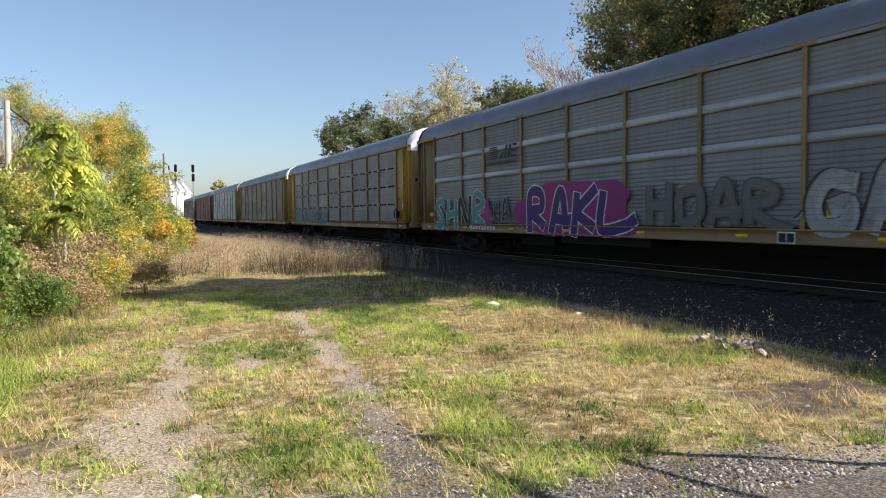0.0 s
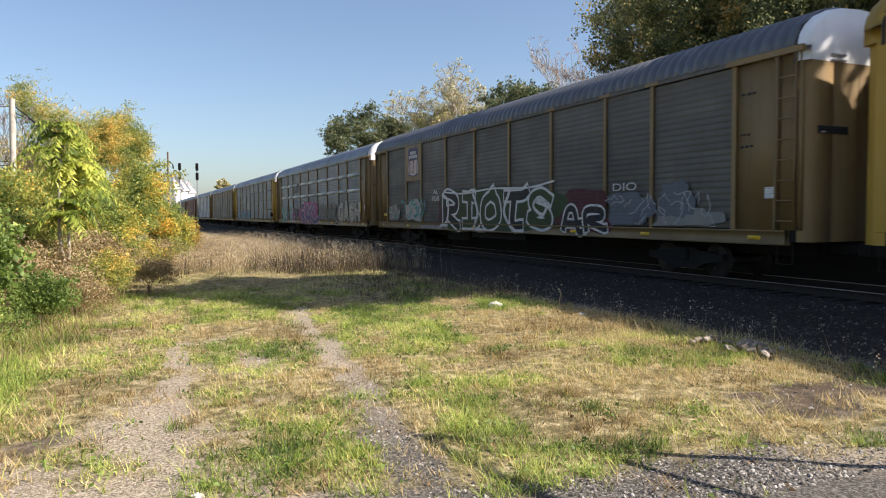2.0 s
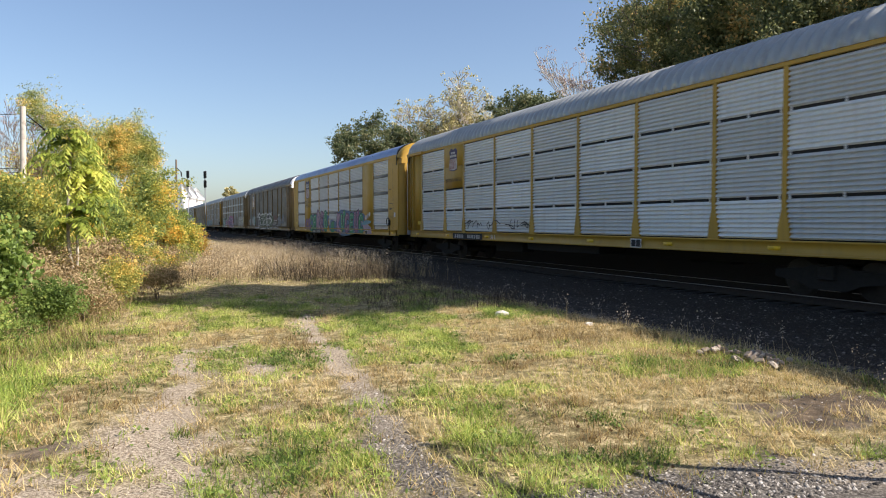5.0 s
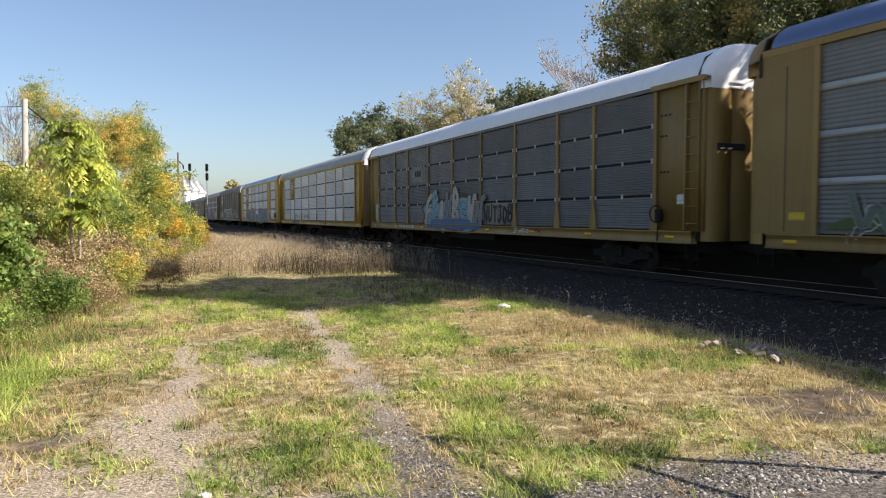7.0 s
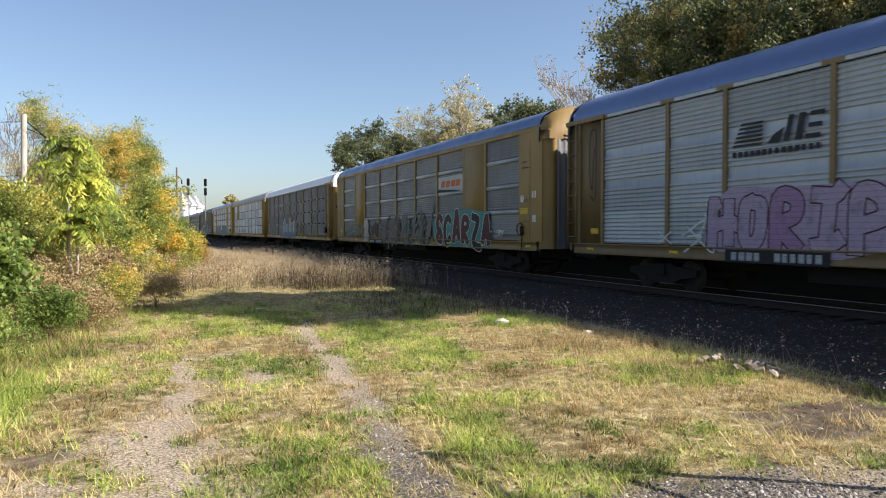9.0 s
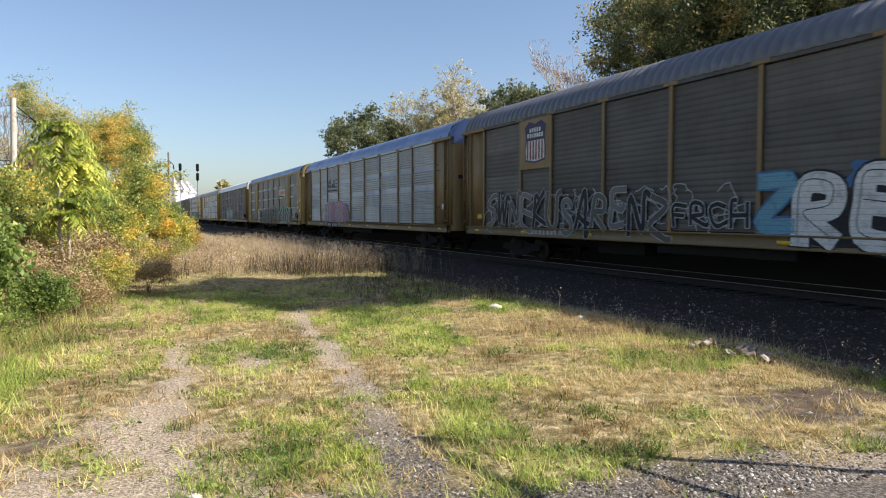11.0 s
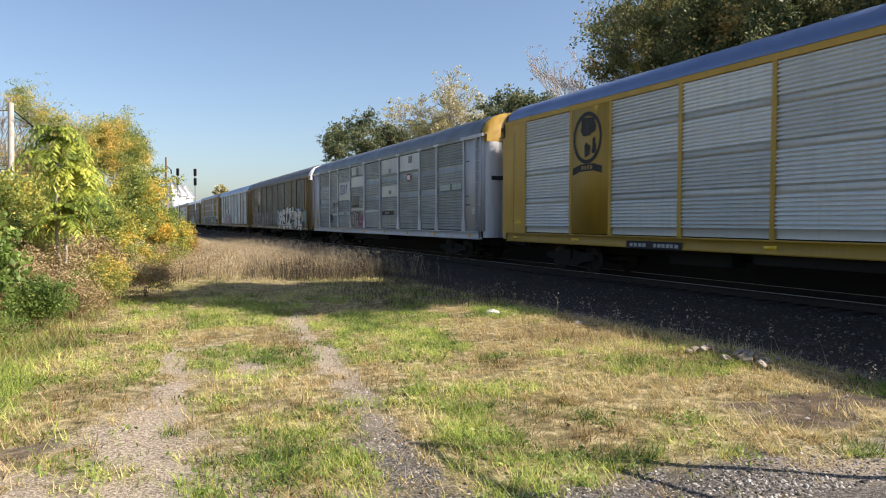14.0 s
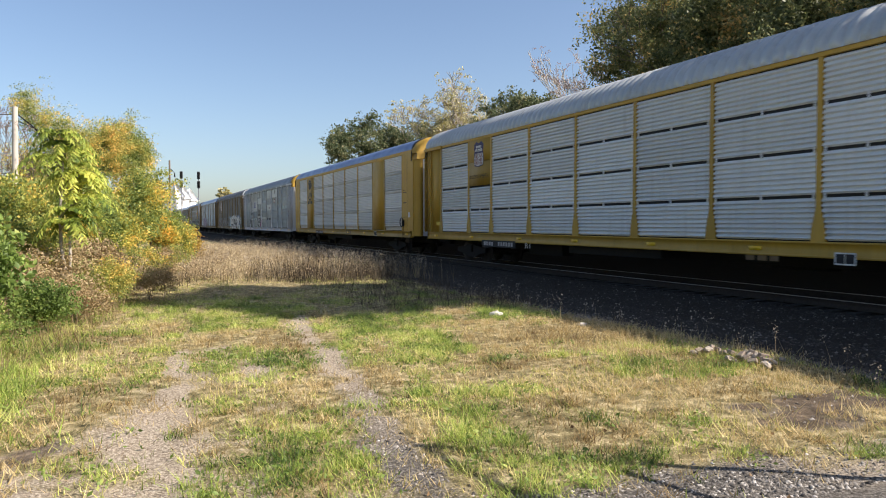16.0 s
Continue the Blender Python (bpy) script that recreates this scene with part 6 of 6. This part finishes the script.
def greenness(x, y):
    g = 0.46 + 1.3 * lump(x, y, 0.45, 21) + 1.2 * lump(x, y, 1.3, 22) + 0.9 * lump(x, y, 3.1, 23)
    for cx, cy, rx, ry, k in ((1.25, 5.3, 0.4, 0.7, 0.9), (1.6, 14.6, 1.9, 1.5, 0.7), (0.6, 13.0, 0.8, 0.6, -0.6), (3.1, 4.25, 0.4, 0.35, 0.9), (3.5, 6.5, 0.8, 1.9, 0.6),
                              (6.2, 6.3, 0.5, 0.7, 0.7), (6.8, 4.95, 0.6, 0.35, 0.8), (6.3, 9.0, 1.3, 2.0, -0.7), (5.2, 6.0, 0.7, 0.9, -0.4), (0.9, 6.3, 0.4, 0.6, -0.4), (-1.6, 8.5, 0.9, 1.5, 0.4)):
        g += k * math.exp(-((x - cx) / rx) ** 2 - ((y - cy) / ry) ** 2)
    return min(1.0, max(0.0, g))


GX, GY, GS = -8.0, 2.0, 0.1
NX, NY = 230, 520


def field(fn):
    """A function of the ground laid out on a grid, for quick lookup."""
    return np.array([[fn(GX + i * GS, GY + j * GS) for i in range(NX)] for j in range(NY)])


F_STONY, F_GREEN, F_Z = field(gravelly), field(greenness), field(height)


def at(grid, x, y):
    i, j = np.clip((x - GX) / GS, 0, NX - 1.01), np.clip((y - GY) / GS, 0, NY - 1.01)
    a, b = i.astype(int), j.astype(int)
    u, v = i - a, j - b
    return (grid[b, a] * (1 - u) + grid[b, a + 1] * u) * (1 - v) + (grid[b + 1, a] * (1 - u) + grid[b + 1, a + 1] * u) * v


def sow(n, x0, x1, y0, y1, rng, keep):
    """Like scatter, but quick: keep works on arrays."""
    x, y, r = rng.uniform(x0, x1, n), rng.uniform(y0, y1, n), rng.uniform(0, 1, n)
    k = r < keep(x, y)
    x, y = x[k], y[k]
    return np.stack([x, y, at(F_Z, x, y) - 0.008], 1)


def tufts(P, count, radius, rng):
    """Blade feet clustered round the points P."""
    Q = np.repeat(P, count, 0)
    Q[:, :2] += rng.normal(size=(len(Q), 2)) * radius
    Q[:, 2] = at(F_Z, Q[:, 0], Q[:, 1]) - 0.008
    return Q


def turf(name, P, H, W, mat, rng, lie=0.8, label="", category="grass"):
    """Short grass: one thin leaning triangle a blade."""
    n = len(P)
    az = rng.uniform(0, 2 * np.pi, n)
    side = np.stack([-np.sin(az), np.cos(az), np.zeros(n)], 1) * (W / 2)[:, None]
    tip = P + np.stack([np.cos(az), np.sin(az), np.zeros(n)], 1) * (H * lie * rng.uniform(0.1, 1.5, n))[:, None]
    tip[:, 2] += H
    V = np.stack([P - side, P + side, tip], 1).reshape(-1, 3)
    k = np.arange(n) * 3
    return tagged(new(name, quick(name, V, np.stack([k, k + 1, k + 2], 1), mat)), label, category, kind="stuff")


rng = np.random.default_rng(5)
near = lambda y, d: np.minimum(1, d / y)
turfy = lambda x, y: np.clip(1.08 - 1.2 * at(F_STONY, x, y), 0.05, 1)
P = sow(60000, -7, 8.4, 3.2, 25, rng, lambda x, y: turfy(x, y) * np.clip(at(F_GREEN, x, y) * 1.6 - 0.28, 0, 1) * near(y, 6))
P = tufts(P, 8, 0.035, rng)
turf("green_grass", P, 0.015 + 0.095 * rng.uniform(0, 1, len(P)) ** 1.5, rng.uniform(0.005, 0.012, len(P)), M["g_grass"], rng, 1.2, "short green grass over the lane's verge")
P = sow(3600, -6, 7.6, 3.4, 17, rng, lambda x, y: turfy(x, y) * np.clip(at(F_GREEN, x, y) * 2 - 1.0, 0, 1))
P = tufts(P, 64, 0.06, rng)
turf("grass_clumps", P, 0.025 + 0.125 * rng.uniform(0, 1, len(P)) ** 1.3, rng.uniform(0.004, 0.009, len(P)), M["g_clump"], rng, 1.4, "lush green grass clumps in the verge")
P = sow(46000, -7, 8.6, 3.2, 25, rng, lambda x, y: (0.08 + 0.92 * turfy(x, y)) * np.clip(1.15 - at(F_GREEN, x, y), 0.15, 1) * near(y, 6))
P = tufts(P, 8, 0.045, rng)
turf("dry_grass", P, 0.012 + 0.10 * rng.uniform(0, 1, len(P)) ** 2.2, rng.uniform(0.004, 0.011, len(P)), M["g_straw"], rng, 1.2, "short dry straw-coloured grass")
P = sow(1500, -5, 8.0, 3.4, 14, rng, lambda x, y: turfy(x, y) * np.clip(1.2 - 1.2 * at(F_GREEN, x, y), 0, 1))
P = tufts(P, 30, 0.06, rng)
turf("straw_clumps", P, 0.02 + 0.10 * rng.uniform(0, 1, len(P)), rng.uniform(0.006, 0.014, len(P)), M["g_straw"], rng, 1.7, "matted clumps of dry straw-coloured grass")
P = sow(1800, 4.2, 8.2, 4.8, 13, rng, lambda x, y: np.clip(1.1 - np.hypot((x - 6.6) / 1.6, (y - 8.2) / 3.8), 0, 1))
P = tufts(P, 9, 0.06, rng)
turf("tall_dry_grass", P, 0.04 + 0.22 * rng.uniform(0, 1, len(P)) ** 1.4, rng.uniform(0.004, 0.009, len(P)), M["g_straw"], rng, 0.95, "taller dry grass along the ballast edge")
P = sow(130000, -3.5, 9.8, 21, 52, rng, lambda x, y: np.where(x < 6.6 + 0.4 * np.sin(y * 1.7), 1.0, 0.12) * near(y, 30) * (y > 22.3 + 1.0 * np.sin(x * 1.1) + 0.6 * np.sin(x * 2.9 + 1)))
wave = np.array([0.5 + 0.9 * max(-0.4, lump(x, y, 0.8, 71)) + 0.5 * lump(x, y, 2.2, 72) for x, y, z in P]).clip(0.12, 1.3) + 0.18 * np.sin(P[:, 0] * 1.9 + 0.7 * np.sin(P[:, 1])) * np.sin(P[:, 1] * 0.9 + P[:, 0] * 0.6) + 0.15 * np.clip(P[:, 0] / 6, 0, 1)
turf("straw_field", P, (0.12 + 0.75 * rng.uniform(0, 1, len(P)) ** 1.3) * wave * np.clip((P[:, 1] - 20.8) / 6.0, 0.15, 1), rng.uniform(0.005, 0.013, len(P)), M["g_field"], rng, 2.3, "tall pinkish straw beside the track")
P = sow(1500, -5.5, 1.2, 9.5, 24, rng, lambda x, y: np.where(x < -0.4 + 0.08 * (y - 14), 1.0, 0.04))
P = tufts(P, 14, 0.12, rng)
turf("dry_weeds", P, np.minimum(1, (P[:, 1] - 6) / 8) * 0.1 + np.minimum(1, (P[:, 1] - 7) / 8) * 0.7 * rng.uniform(0, 1, len(P)) ** 1.5, rng.uniform(0.005, 0.012, len(P)), M["g_brown"], rng, 0.8, "dry tan weeds beneath the bushes")
P = sow(4200, -7, 0.2, 6.5, 20, rng, lambda x, y: np.where(x < -0.8 + 0.06 * (y - 10), 1.0, 0.06))
P = tufts(P, 12, 0.09, rng)
turf("green_weeds", P, 0.03 + 0.17 * rng.uniform(0, 1, len(P)) ** 1.5, rng.uniform(0.007, 0.018, len(P)), M["g_clump"], rng, 1.7, "green weeds along the bushes")


def pebbles(name, P, S, mat, rng, label):
    """Small angular stones at the points P, all in one mesh."""
    n = len(P)
    base = np.array([(1, 0, 0), (-1, 0, 0), (0, 1, 0), (0, -1, 0), (0, 0, 0.7), (0, 0, -0.7)], float)
    tri = np.array([(0, 2, 4), (2, 1, 4), (1, 3, 4), (3, 0, 4), (2, 0, 5), (1, 2, 5), (3, 1, 5), (0, 3, 5)])
    az = rng.uniform(0, 2 * np.pi, n)
    c, s = np.cos(az), np.sin(az)
    Q = base[None] * S[:, None, None] * rng.uniform(0.55, 1.3, (n, 6, 1)) + rng.normal(size=(n, 6, 3)) * (S * 0.12)[:, None, None]
    X = Q[:, :, 0] * c[:, None] - Q[:, :, 1] * s[:, None]
    Y = Q[:, :, 0] * s[:, None] + Q[:, :, 1] * c[:, None]
    V = np.stack([X, Y, Q[:, :, 2]], 2) + P[:, None, :]
    F = (tri[None] + (np.arange(n) * 6)[:, None, None]).reshape(-1, 3)
    return tagged(new(name, quick(name, V, F, mat)), label, "stones", kind="stuff")


P = sow(60000, -3.5, 2.6, 3.3, 11, rng, lambda x, y: (at(F_STONY, x, y) ** 1.5 * 0.9 + 0.03) * np.minimum(1, (4.6 / y) ** 2))
pebbles("lane_gravel", P, 0.003 + 0.018 * rng.uniform(0, 1, len(P)) ** 3, M["gravel"], rng, "loose pale gravel on the lane")
P = sow(60000, 1.9, 7.6, 3.2, 5.6, rng, lambda x, y: at(F_STONY, x, y) ** 2 * np.where((x > 5.0) & (y > 3.9), 0.12, 1.0) * np.minimum(1, (4.3 / y) ** 2))
pebbles("shoulder_gravel", P, 0.008 + 0.022 * rng.uniform(0, 1, len(P)) ** 1.4, M["greystone"], rng, "coarse grey gravel on the road shoulder")
P = sow(26000, 1.2, 3.4, 3.8, 13, rng, lambda x, y: at(F_STONY, x, y) ** 1.6 * np.minimum(1, (5.0 / y) ** 1.6))
pebbles("rut_gravel", P, 0.006 + 0.022 * rng.uniform(0, 1, len(P)) ** 2, M["gravel"], rng, "mixed grey and pale gravel in the wheel rut")
P = scatter(48000, 7.9, 13.4, 1.5, 45, rng, lambda x, y: min(1, (10 / y) ** 1.3))
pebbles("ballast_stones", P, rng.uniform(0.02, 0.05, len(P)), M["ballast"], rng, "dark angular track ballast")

# ---------------------------------------------------------------- line-side things
def utility_pole():
    p = tagged(new("utility_pole"), "weathered pale wooden utility pole with bracket", "pole")
    x, y = -4.85, 38.0
    p.matrix_basis = pose(x, y, height(x, y))
    put("shaft", quick("shaft", *tubes([((0, 0, -0.3), (0.05, 0, 3.4), 0.15, 0.135), ((0.05, 0, 3.4), (0.1, 0, 6.95), 0.135, 0.12)], 10), M["wood"], True), p)
    put("bracket", quick("bracket", *tubes([((0.1, 0, 6.7), (0.9, 0.3, 6.0), 0.03, 0.03), ((0.1, 0, 6.35), (0.9, 0.3, 6.0), 0.02, 0.02), ((0.9, 0.3, 6.0), (1.05, 0.3, 5.75), 0.06, 0.04)], 6), M["dark"]), p)
    for dz in (6.6, 4.1, 3.9):
        put("wire", quick("wire", *tubes([((0.1, 0, dz), (-14, 3, dz - 0.7), 0.014, 0.014), ((-14, 3, dz - 0.7), (-30, 8, dz), 0.014, 0.014)], 5), M["dark"]), p)


def line_pole(x, y, h):
    p = tagged(new("utility_pole"), "dark wooden line pole with bracket beside the signals", "pole")
    p.matrix_basis = pose(x, y, -0.2)
    put("shaft", quick("shaft", *tubes([((0, 0, 0), (0, 0, h), 0.17, 0.13)], 8), M["bark"], True), p)
    put("bracket", quick("bracket", *tubes([((0, 0, h - 1.2), (0.7, 0, h - 1.9), 0.05, 0.05), ((0.7, 0, h - 1.9), (0.75, 0, h - 2.6), 0.1, 0.1)], 6), M["dark"]), p)


def signal(x, y, top, heads):
    s = tagged(new("railway_signal"), "black railway signal heads on a slim grey mast", "signal", "line-side signals")
    s.matrix_basis = pose(x, y, -0.2)
    put("mast", quick("mast", *tubes([((0, 0, 0), (0, 0, top + 0.2), 0.08, 0.07)], 8), M["galv"], True), s)
    for k in range(heads):
        z = top - 1.55 * k
        h = put("signal_head", kit("signal_head", lambda: box_mesh("signal_head", [(-0.24, 0.24, -0.16, 0.12, -0.62, 0.62)], M["black"], 0.08)), s, pose(0, -0.2, z))
        for j in (-0.36, 0, 0.36):
            put("hood", kit("lamp_hood", lambda: quick("hood", *tubes([((0, -0.15, 0), (0, -0.42, -0.02), 0.13, 0.14)], 10), M["black"])), h, pose(0, 0, j))


def white_shed(x, y, half, eave, top):
    b = tagged(new("shed"), "white metal shed with a steep one-sided bright roof", "building", "white sheds far along the line")
    b.matrix_basis = pose(x, y, -0.3)
    put("wall", box_mesh("wall", [(-half * 0.9, half * 0.3, -7, 7, 0, eave + 0.2)], M["bldg"]), b)
    V, F = channel([(-half, eave), (-half * 0.95, top), (-half * 0.8, top), (half, eave)], -7.4, 7.4)
    put("roof", quick("roof", V, F, M["bldg"]), b)
    put("door", box_mesh("door", [(-1.4, 1.4, -7.06, -7.01, 0, 4.0)], M["galv"]), b)


def guyed_post():
    g = tagged(new("guyed_post"), "slim wooden post stayed by two cables", "post")
    bx, by = 5.67, 2.66
    gz = height(bx, by)
    g.matrix_basis = pose(bx, by, gz)
    put("shaft", quick("shaft", *tubes([((0, 0, -0.2), (0, 0, 3.5), 0.045, 0.035)], 8), M["wood"]), g)
    for z, ax, ay, r in ((3.44, 3.0, -0.5, 0.048), (2.44, 4.6, 0.0, 0.034)):
        put("stay", quick("stay", *tubes([((0, 0, z), (ax - bx, ay - by, 0.0), r, r)], 6), M["wood"]), g)


utility_pole()
line_pole(118 * math.sin(radians(2.85)), 118 * math.cos(radians(2.85)), 11.7)
signal(125 * math.sin(radians(4.9)), 125 * math.cos(radians(4.9)), 9.9, 2)
signal(128 * math.sin(radians(3.66)), 128 * math.cos(radians(3.66)), 10.1, 2)
white_shed(18.4, 300.0, 2.0, 12.2, 18.4)
white_shed(21.2, 303.0, 2.0, 11.6, 17.4)
white_shed(24.0, 306.0, 2.0, 11.0, 16.0)
white_shed(23.4, 322.0, 6.0, 8.0, 9.4)
guyed_post()


def rock_mesh(name, s, seed, mat, flatness=0.6):
    rnd = random.Random(seed)
    bm = bmesh.new()
    bmesh.ops.create_icosphere(bm, subdivisions=2, radius=1.0)
    for v in bm.verts:
        k = 1 + 0.35 * noise.noise(v.co * 1.4 + Vector((seed, 0, 0))) + 0.12 * rnd.uniform(-1, 1)
        v.co = Vector((v.co.x * s[0], v.co.y * s[1], v.co.z * s[2] * flatness)) * k
    me = bpy.data.meshes.new(name)
    bm.to_mesh(me)
    bm.free()
    me.materials.append(M[mat])
    return me


def rubble():
    """Broken bricks, slabs and stones dumped at the foot of the ballast."""
    rnd = random.Random(8)
    for i in range(34):
        x, y = 7.25 + rnd.gauss(0, 0.12), 6.2 + 1.25 * rnd.random()
        kind = rnd.random()
        z = height(x, y) + 0.03 + 0.06 * rnd.random()
        if kind < 0.45:
            me = kit("brick_bit", lambda: box_mesh("brick", [(-0.06, 0.06, -0.04, 0.04, -0.028, 0.028)], M["brickbits"], 0.008))
            ob = new("brick", me)
            tagged(ob, "broken reddish brick in a rubble heap", "brick", "rubble heap")
        else:
            me = rock_mesh("stone", (rnd.uniform(0.035, 0.08), rnd.uniform(0.03, 0.055), 0.045), i, "brickbits")
            ob = new("stone", me)
            tagged(ob, "pale angular stone in a rubble heap", "stone", "rubble heap")
        ob.matrix_basis = pose(x, y, z, rnd.uniform(-30, 30), rnd.uniform(-30, 30), rnd.uniform(0, 180))
    for x, y, s in ((6.42, 11.88, 0.13), (7.2, 10.2, 0.08), (0.35, 4.6, 0.045)):
        ob = new("stone", rock_mesh("stone", (s, s * 0.8, s * 0.9), int(x * 10), "gravel"))
        ob.matrix_basis = pose(x, y, height(x, y) + s * 0.25)
        tagged(ob, "single pale stone lying in the grass", "stone")


rubble()


def seed_weeds(name, P, H, rng, label):
    """Upright stalks that carry pale fluffy heads."""
    n = len(P)
    lean = rng.normal(size=(n, 3)) * 0.22
    lean[:, 2] = 1
    tip = P + lean * H[:, None]
    side = np.zeros((n, 3))
    side[:, 0] = 0.005
    V = np.stack([P - side, P + side, tip], 1).reshape(-1, 3)
    k = np.arange(n) * 3
    tagged(new(name, quick(name, V, np.stack([k, k + 1, k + 2], 1), M["g_brown"])), label, "weeds", kind="stuff")
    m = 9
    C = np.repeat(tip, m, 0) + rng.normal(size=(n * m, 3)) * np.array([0.035, 0.035, 0.06])
    tagged(new("seed_heads", leaf_mesh("seed_heads", C, 0.022, M["fluff"], rng, 0.3)), "pale fluffy seed heads of dry weeds", "weeds", kind="stuff")


rng = np.random.default_rng(77)
P = scatter(3600, -1.0, 10.2, 21.5, 46, rng, lambda x, y: 0.9 if x > 5.5 + 0.4 * lump(x, y, 0.5, 41) else 0.5)
Q = tufts(sow(420, 0.6, 8.2, 21.0, 25.0, rng, lambda x, y: np.clip((x - 2.6) / 3.0, 0.1, 1)), 16, 0.12, rng)
turf("dark_weeds", Q, 0.15 + 0.75 * rng.uniform(0, 1, len(Q)), rng.uniform(0.006, 0.014, len(Q)), M["g_dark"], rng, 0.5, "dark dead weed stalks before the straw", "weeds")
# Dead stalks; their dark colour also deepens the shaded strip by the ballast.
Q = tufts(sow(420, 4.4, 8.6, 13.0, 22.0, rng, lambda x, y: np.clip((x - 4.2) / 3.0 + 0.2, 0, 1)), 14, 0.10, rng)
turf("dead_weeds", Q, 0.06 + 0.34 * rng.uniform(0, 1, len(Q)) ** 1.3, rng.uniform(0.004, 0.010, len(Q)), M["g_dark"], rng, 0.8, "low dead weeds along the ballast edge", "weeds")
Q = sow(26000, -2, 7.5, 22.5, 46, rng, lambda x, y: np.minimum(1, 28 / y))
Q[:, 2] += rng.uniform(0, 1, len(Q)) ** 0.7 * (0.45 + 0.3 * np.sin(Q[:, 0] * 1.9 + 0.7 * np.sin(Q[:, 1])) * np.sin(Q[:, 1] * 0.9 + Q[:, 0] * 0.6))
tagged(new("straw_plumes", leaf_mesh("straw_plumes", Q, 0.03, M["g_field"], rng, 0.0, 2.5)), "feathery plumes of the tall straw", "grass", kind="stuff")
seed_weeds("tall_weeds", P, rng.uniform(0.25, 0.8, len(P)), rng, "tall dry weeds with seed heads beside the track")
P = scatter(190, 6.6, 9.0, 4.5, 16, rng, lambda x, y: math.exp(-((x - 7.7) / 0.5) ** 2))
seed_weeds("ballast_weeds", P, rng.uniform(0.1, 0.42, len(P)), rng, "thin weeds with pale heads at the ballast edge")

# broad-leaved weeds and fallen leaves in the grass
P = sow(24000, -6, 7.6, 3.3, 13, rng, lambda x, y: turfy(x, y) * np.clip(at(F_GREEN, x, y) - 0.5, 0, 1) * 1.6)
P = np.repeat(P, 3, 0) + rng.normal(size=(len(P) * 3, 3)) * np.array([0.05, 0.05, 0.02])
P[:, 2] += 0.03
tagged(new("ground_weeds", leaf_mesh("ground_weeds", P, 0.024, M["l_green"], rng, -0.2, 1.9)), "small broad-leaved green weeds in the grass", "weeds", kind="stuff")
P = scatter(700, -4, 7.2, 3.0, 12, rng, lambda x, y: 0.6)
P[:, 2] += 0.02
tagged(new("fallen_leaves", leaf_mesh("fallen_leaves", P, 0.028, M["l_dead"], rng, 0.0, 1.3)), "scattered fallen brown leaves", "leaves", kind="stuff")

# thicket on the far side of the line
# Dense overhang placed close to the line to shade the car ends.
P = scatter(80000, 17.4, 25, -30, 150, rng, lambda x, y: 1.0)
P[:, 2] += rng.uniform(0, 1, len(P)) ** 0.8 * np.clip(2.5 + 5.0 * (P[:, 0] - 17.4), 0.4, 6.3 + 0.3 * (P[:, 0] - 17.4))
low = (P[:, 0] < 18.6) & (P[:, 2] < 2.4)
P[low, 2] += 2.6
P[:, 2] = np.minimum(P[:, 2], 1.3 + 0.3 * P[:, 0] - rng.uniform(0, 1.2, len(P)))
tagged(new("thicket", leaf_mesh("thicket", P, 0.34, M["l_thicket"], rng)), "shrubby thicket beyond the track in shade-dark colour", "thicket", kind="stuff")
P = scatter(16000, 20, 75, 80, 240, rng, lambda x, y: 1.0 if x > 24 + 0.03 * y else 0.0)
P[:, 2] += rng.uniform(0, 1, len(P)) ** 0.8 * 4.5
tagged(new("far_woods", leaf_mesh("far_woods", P, 0.9, M["l_oak"], rng)), "far dull green woods along the line", "woods", kind="stuff")
P = scatter(16000, -60, -6, 30, 130, rng, lambda x, y: 1.0 if x < -7 - 0.02 * y else 0.0)
P[:, 2] += rng.uniform(0, 1, len(P)) ** 0.8 * 5.0
tagged(new("far_woods", leaf_mesh("far_woods", P, 0.8, M["l_olive"], rng)), "far olive autumn woods behind the bushes", "woods", kind="stuff")


# ---------------------------------------------------------------- motion
def train_front(t):
    """Distance along the track of the reference car's front at t seconds."""
    return 30.933 + 17.951 * t + 0.0133 * t * t


def motions():
    times = [0.5 * k for k in range(33)]
    spins = [k / 30 for k in range(481)]
    for k, (car, wheels) in enumerate(TRAIN):
        back = PITCH * (FIRST + k) + HB
        walk(car, [(t, pose(TRACK_X, train_front(t) - (0.364 if t % 1 else 0.0) - back, 0)) for t in times])
        for w in wheels:
            y = w.matrix_basis.translation.y
            walk(w, [(t, pose(0, y, 0.425, -math.degrees((train_front(t) - train_front(0)) / 0.425))) for t in spins])


motions()
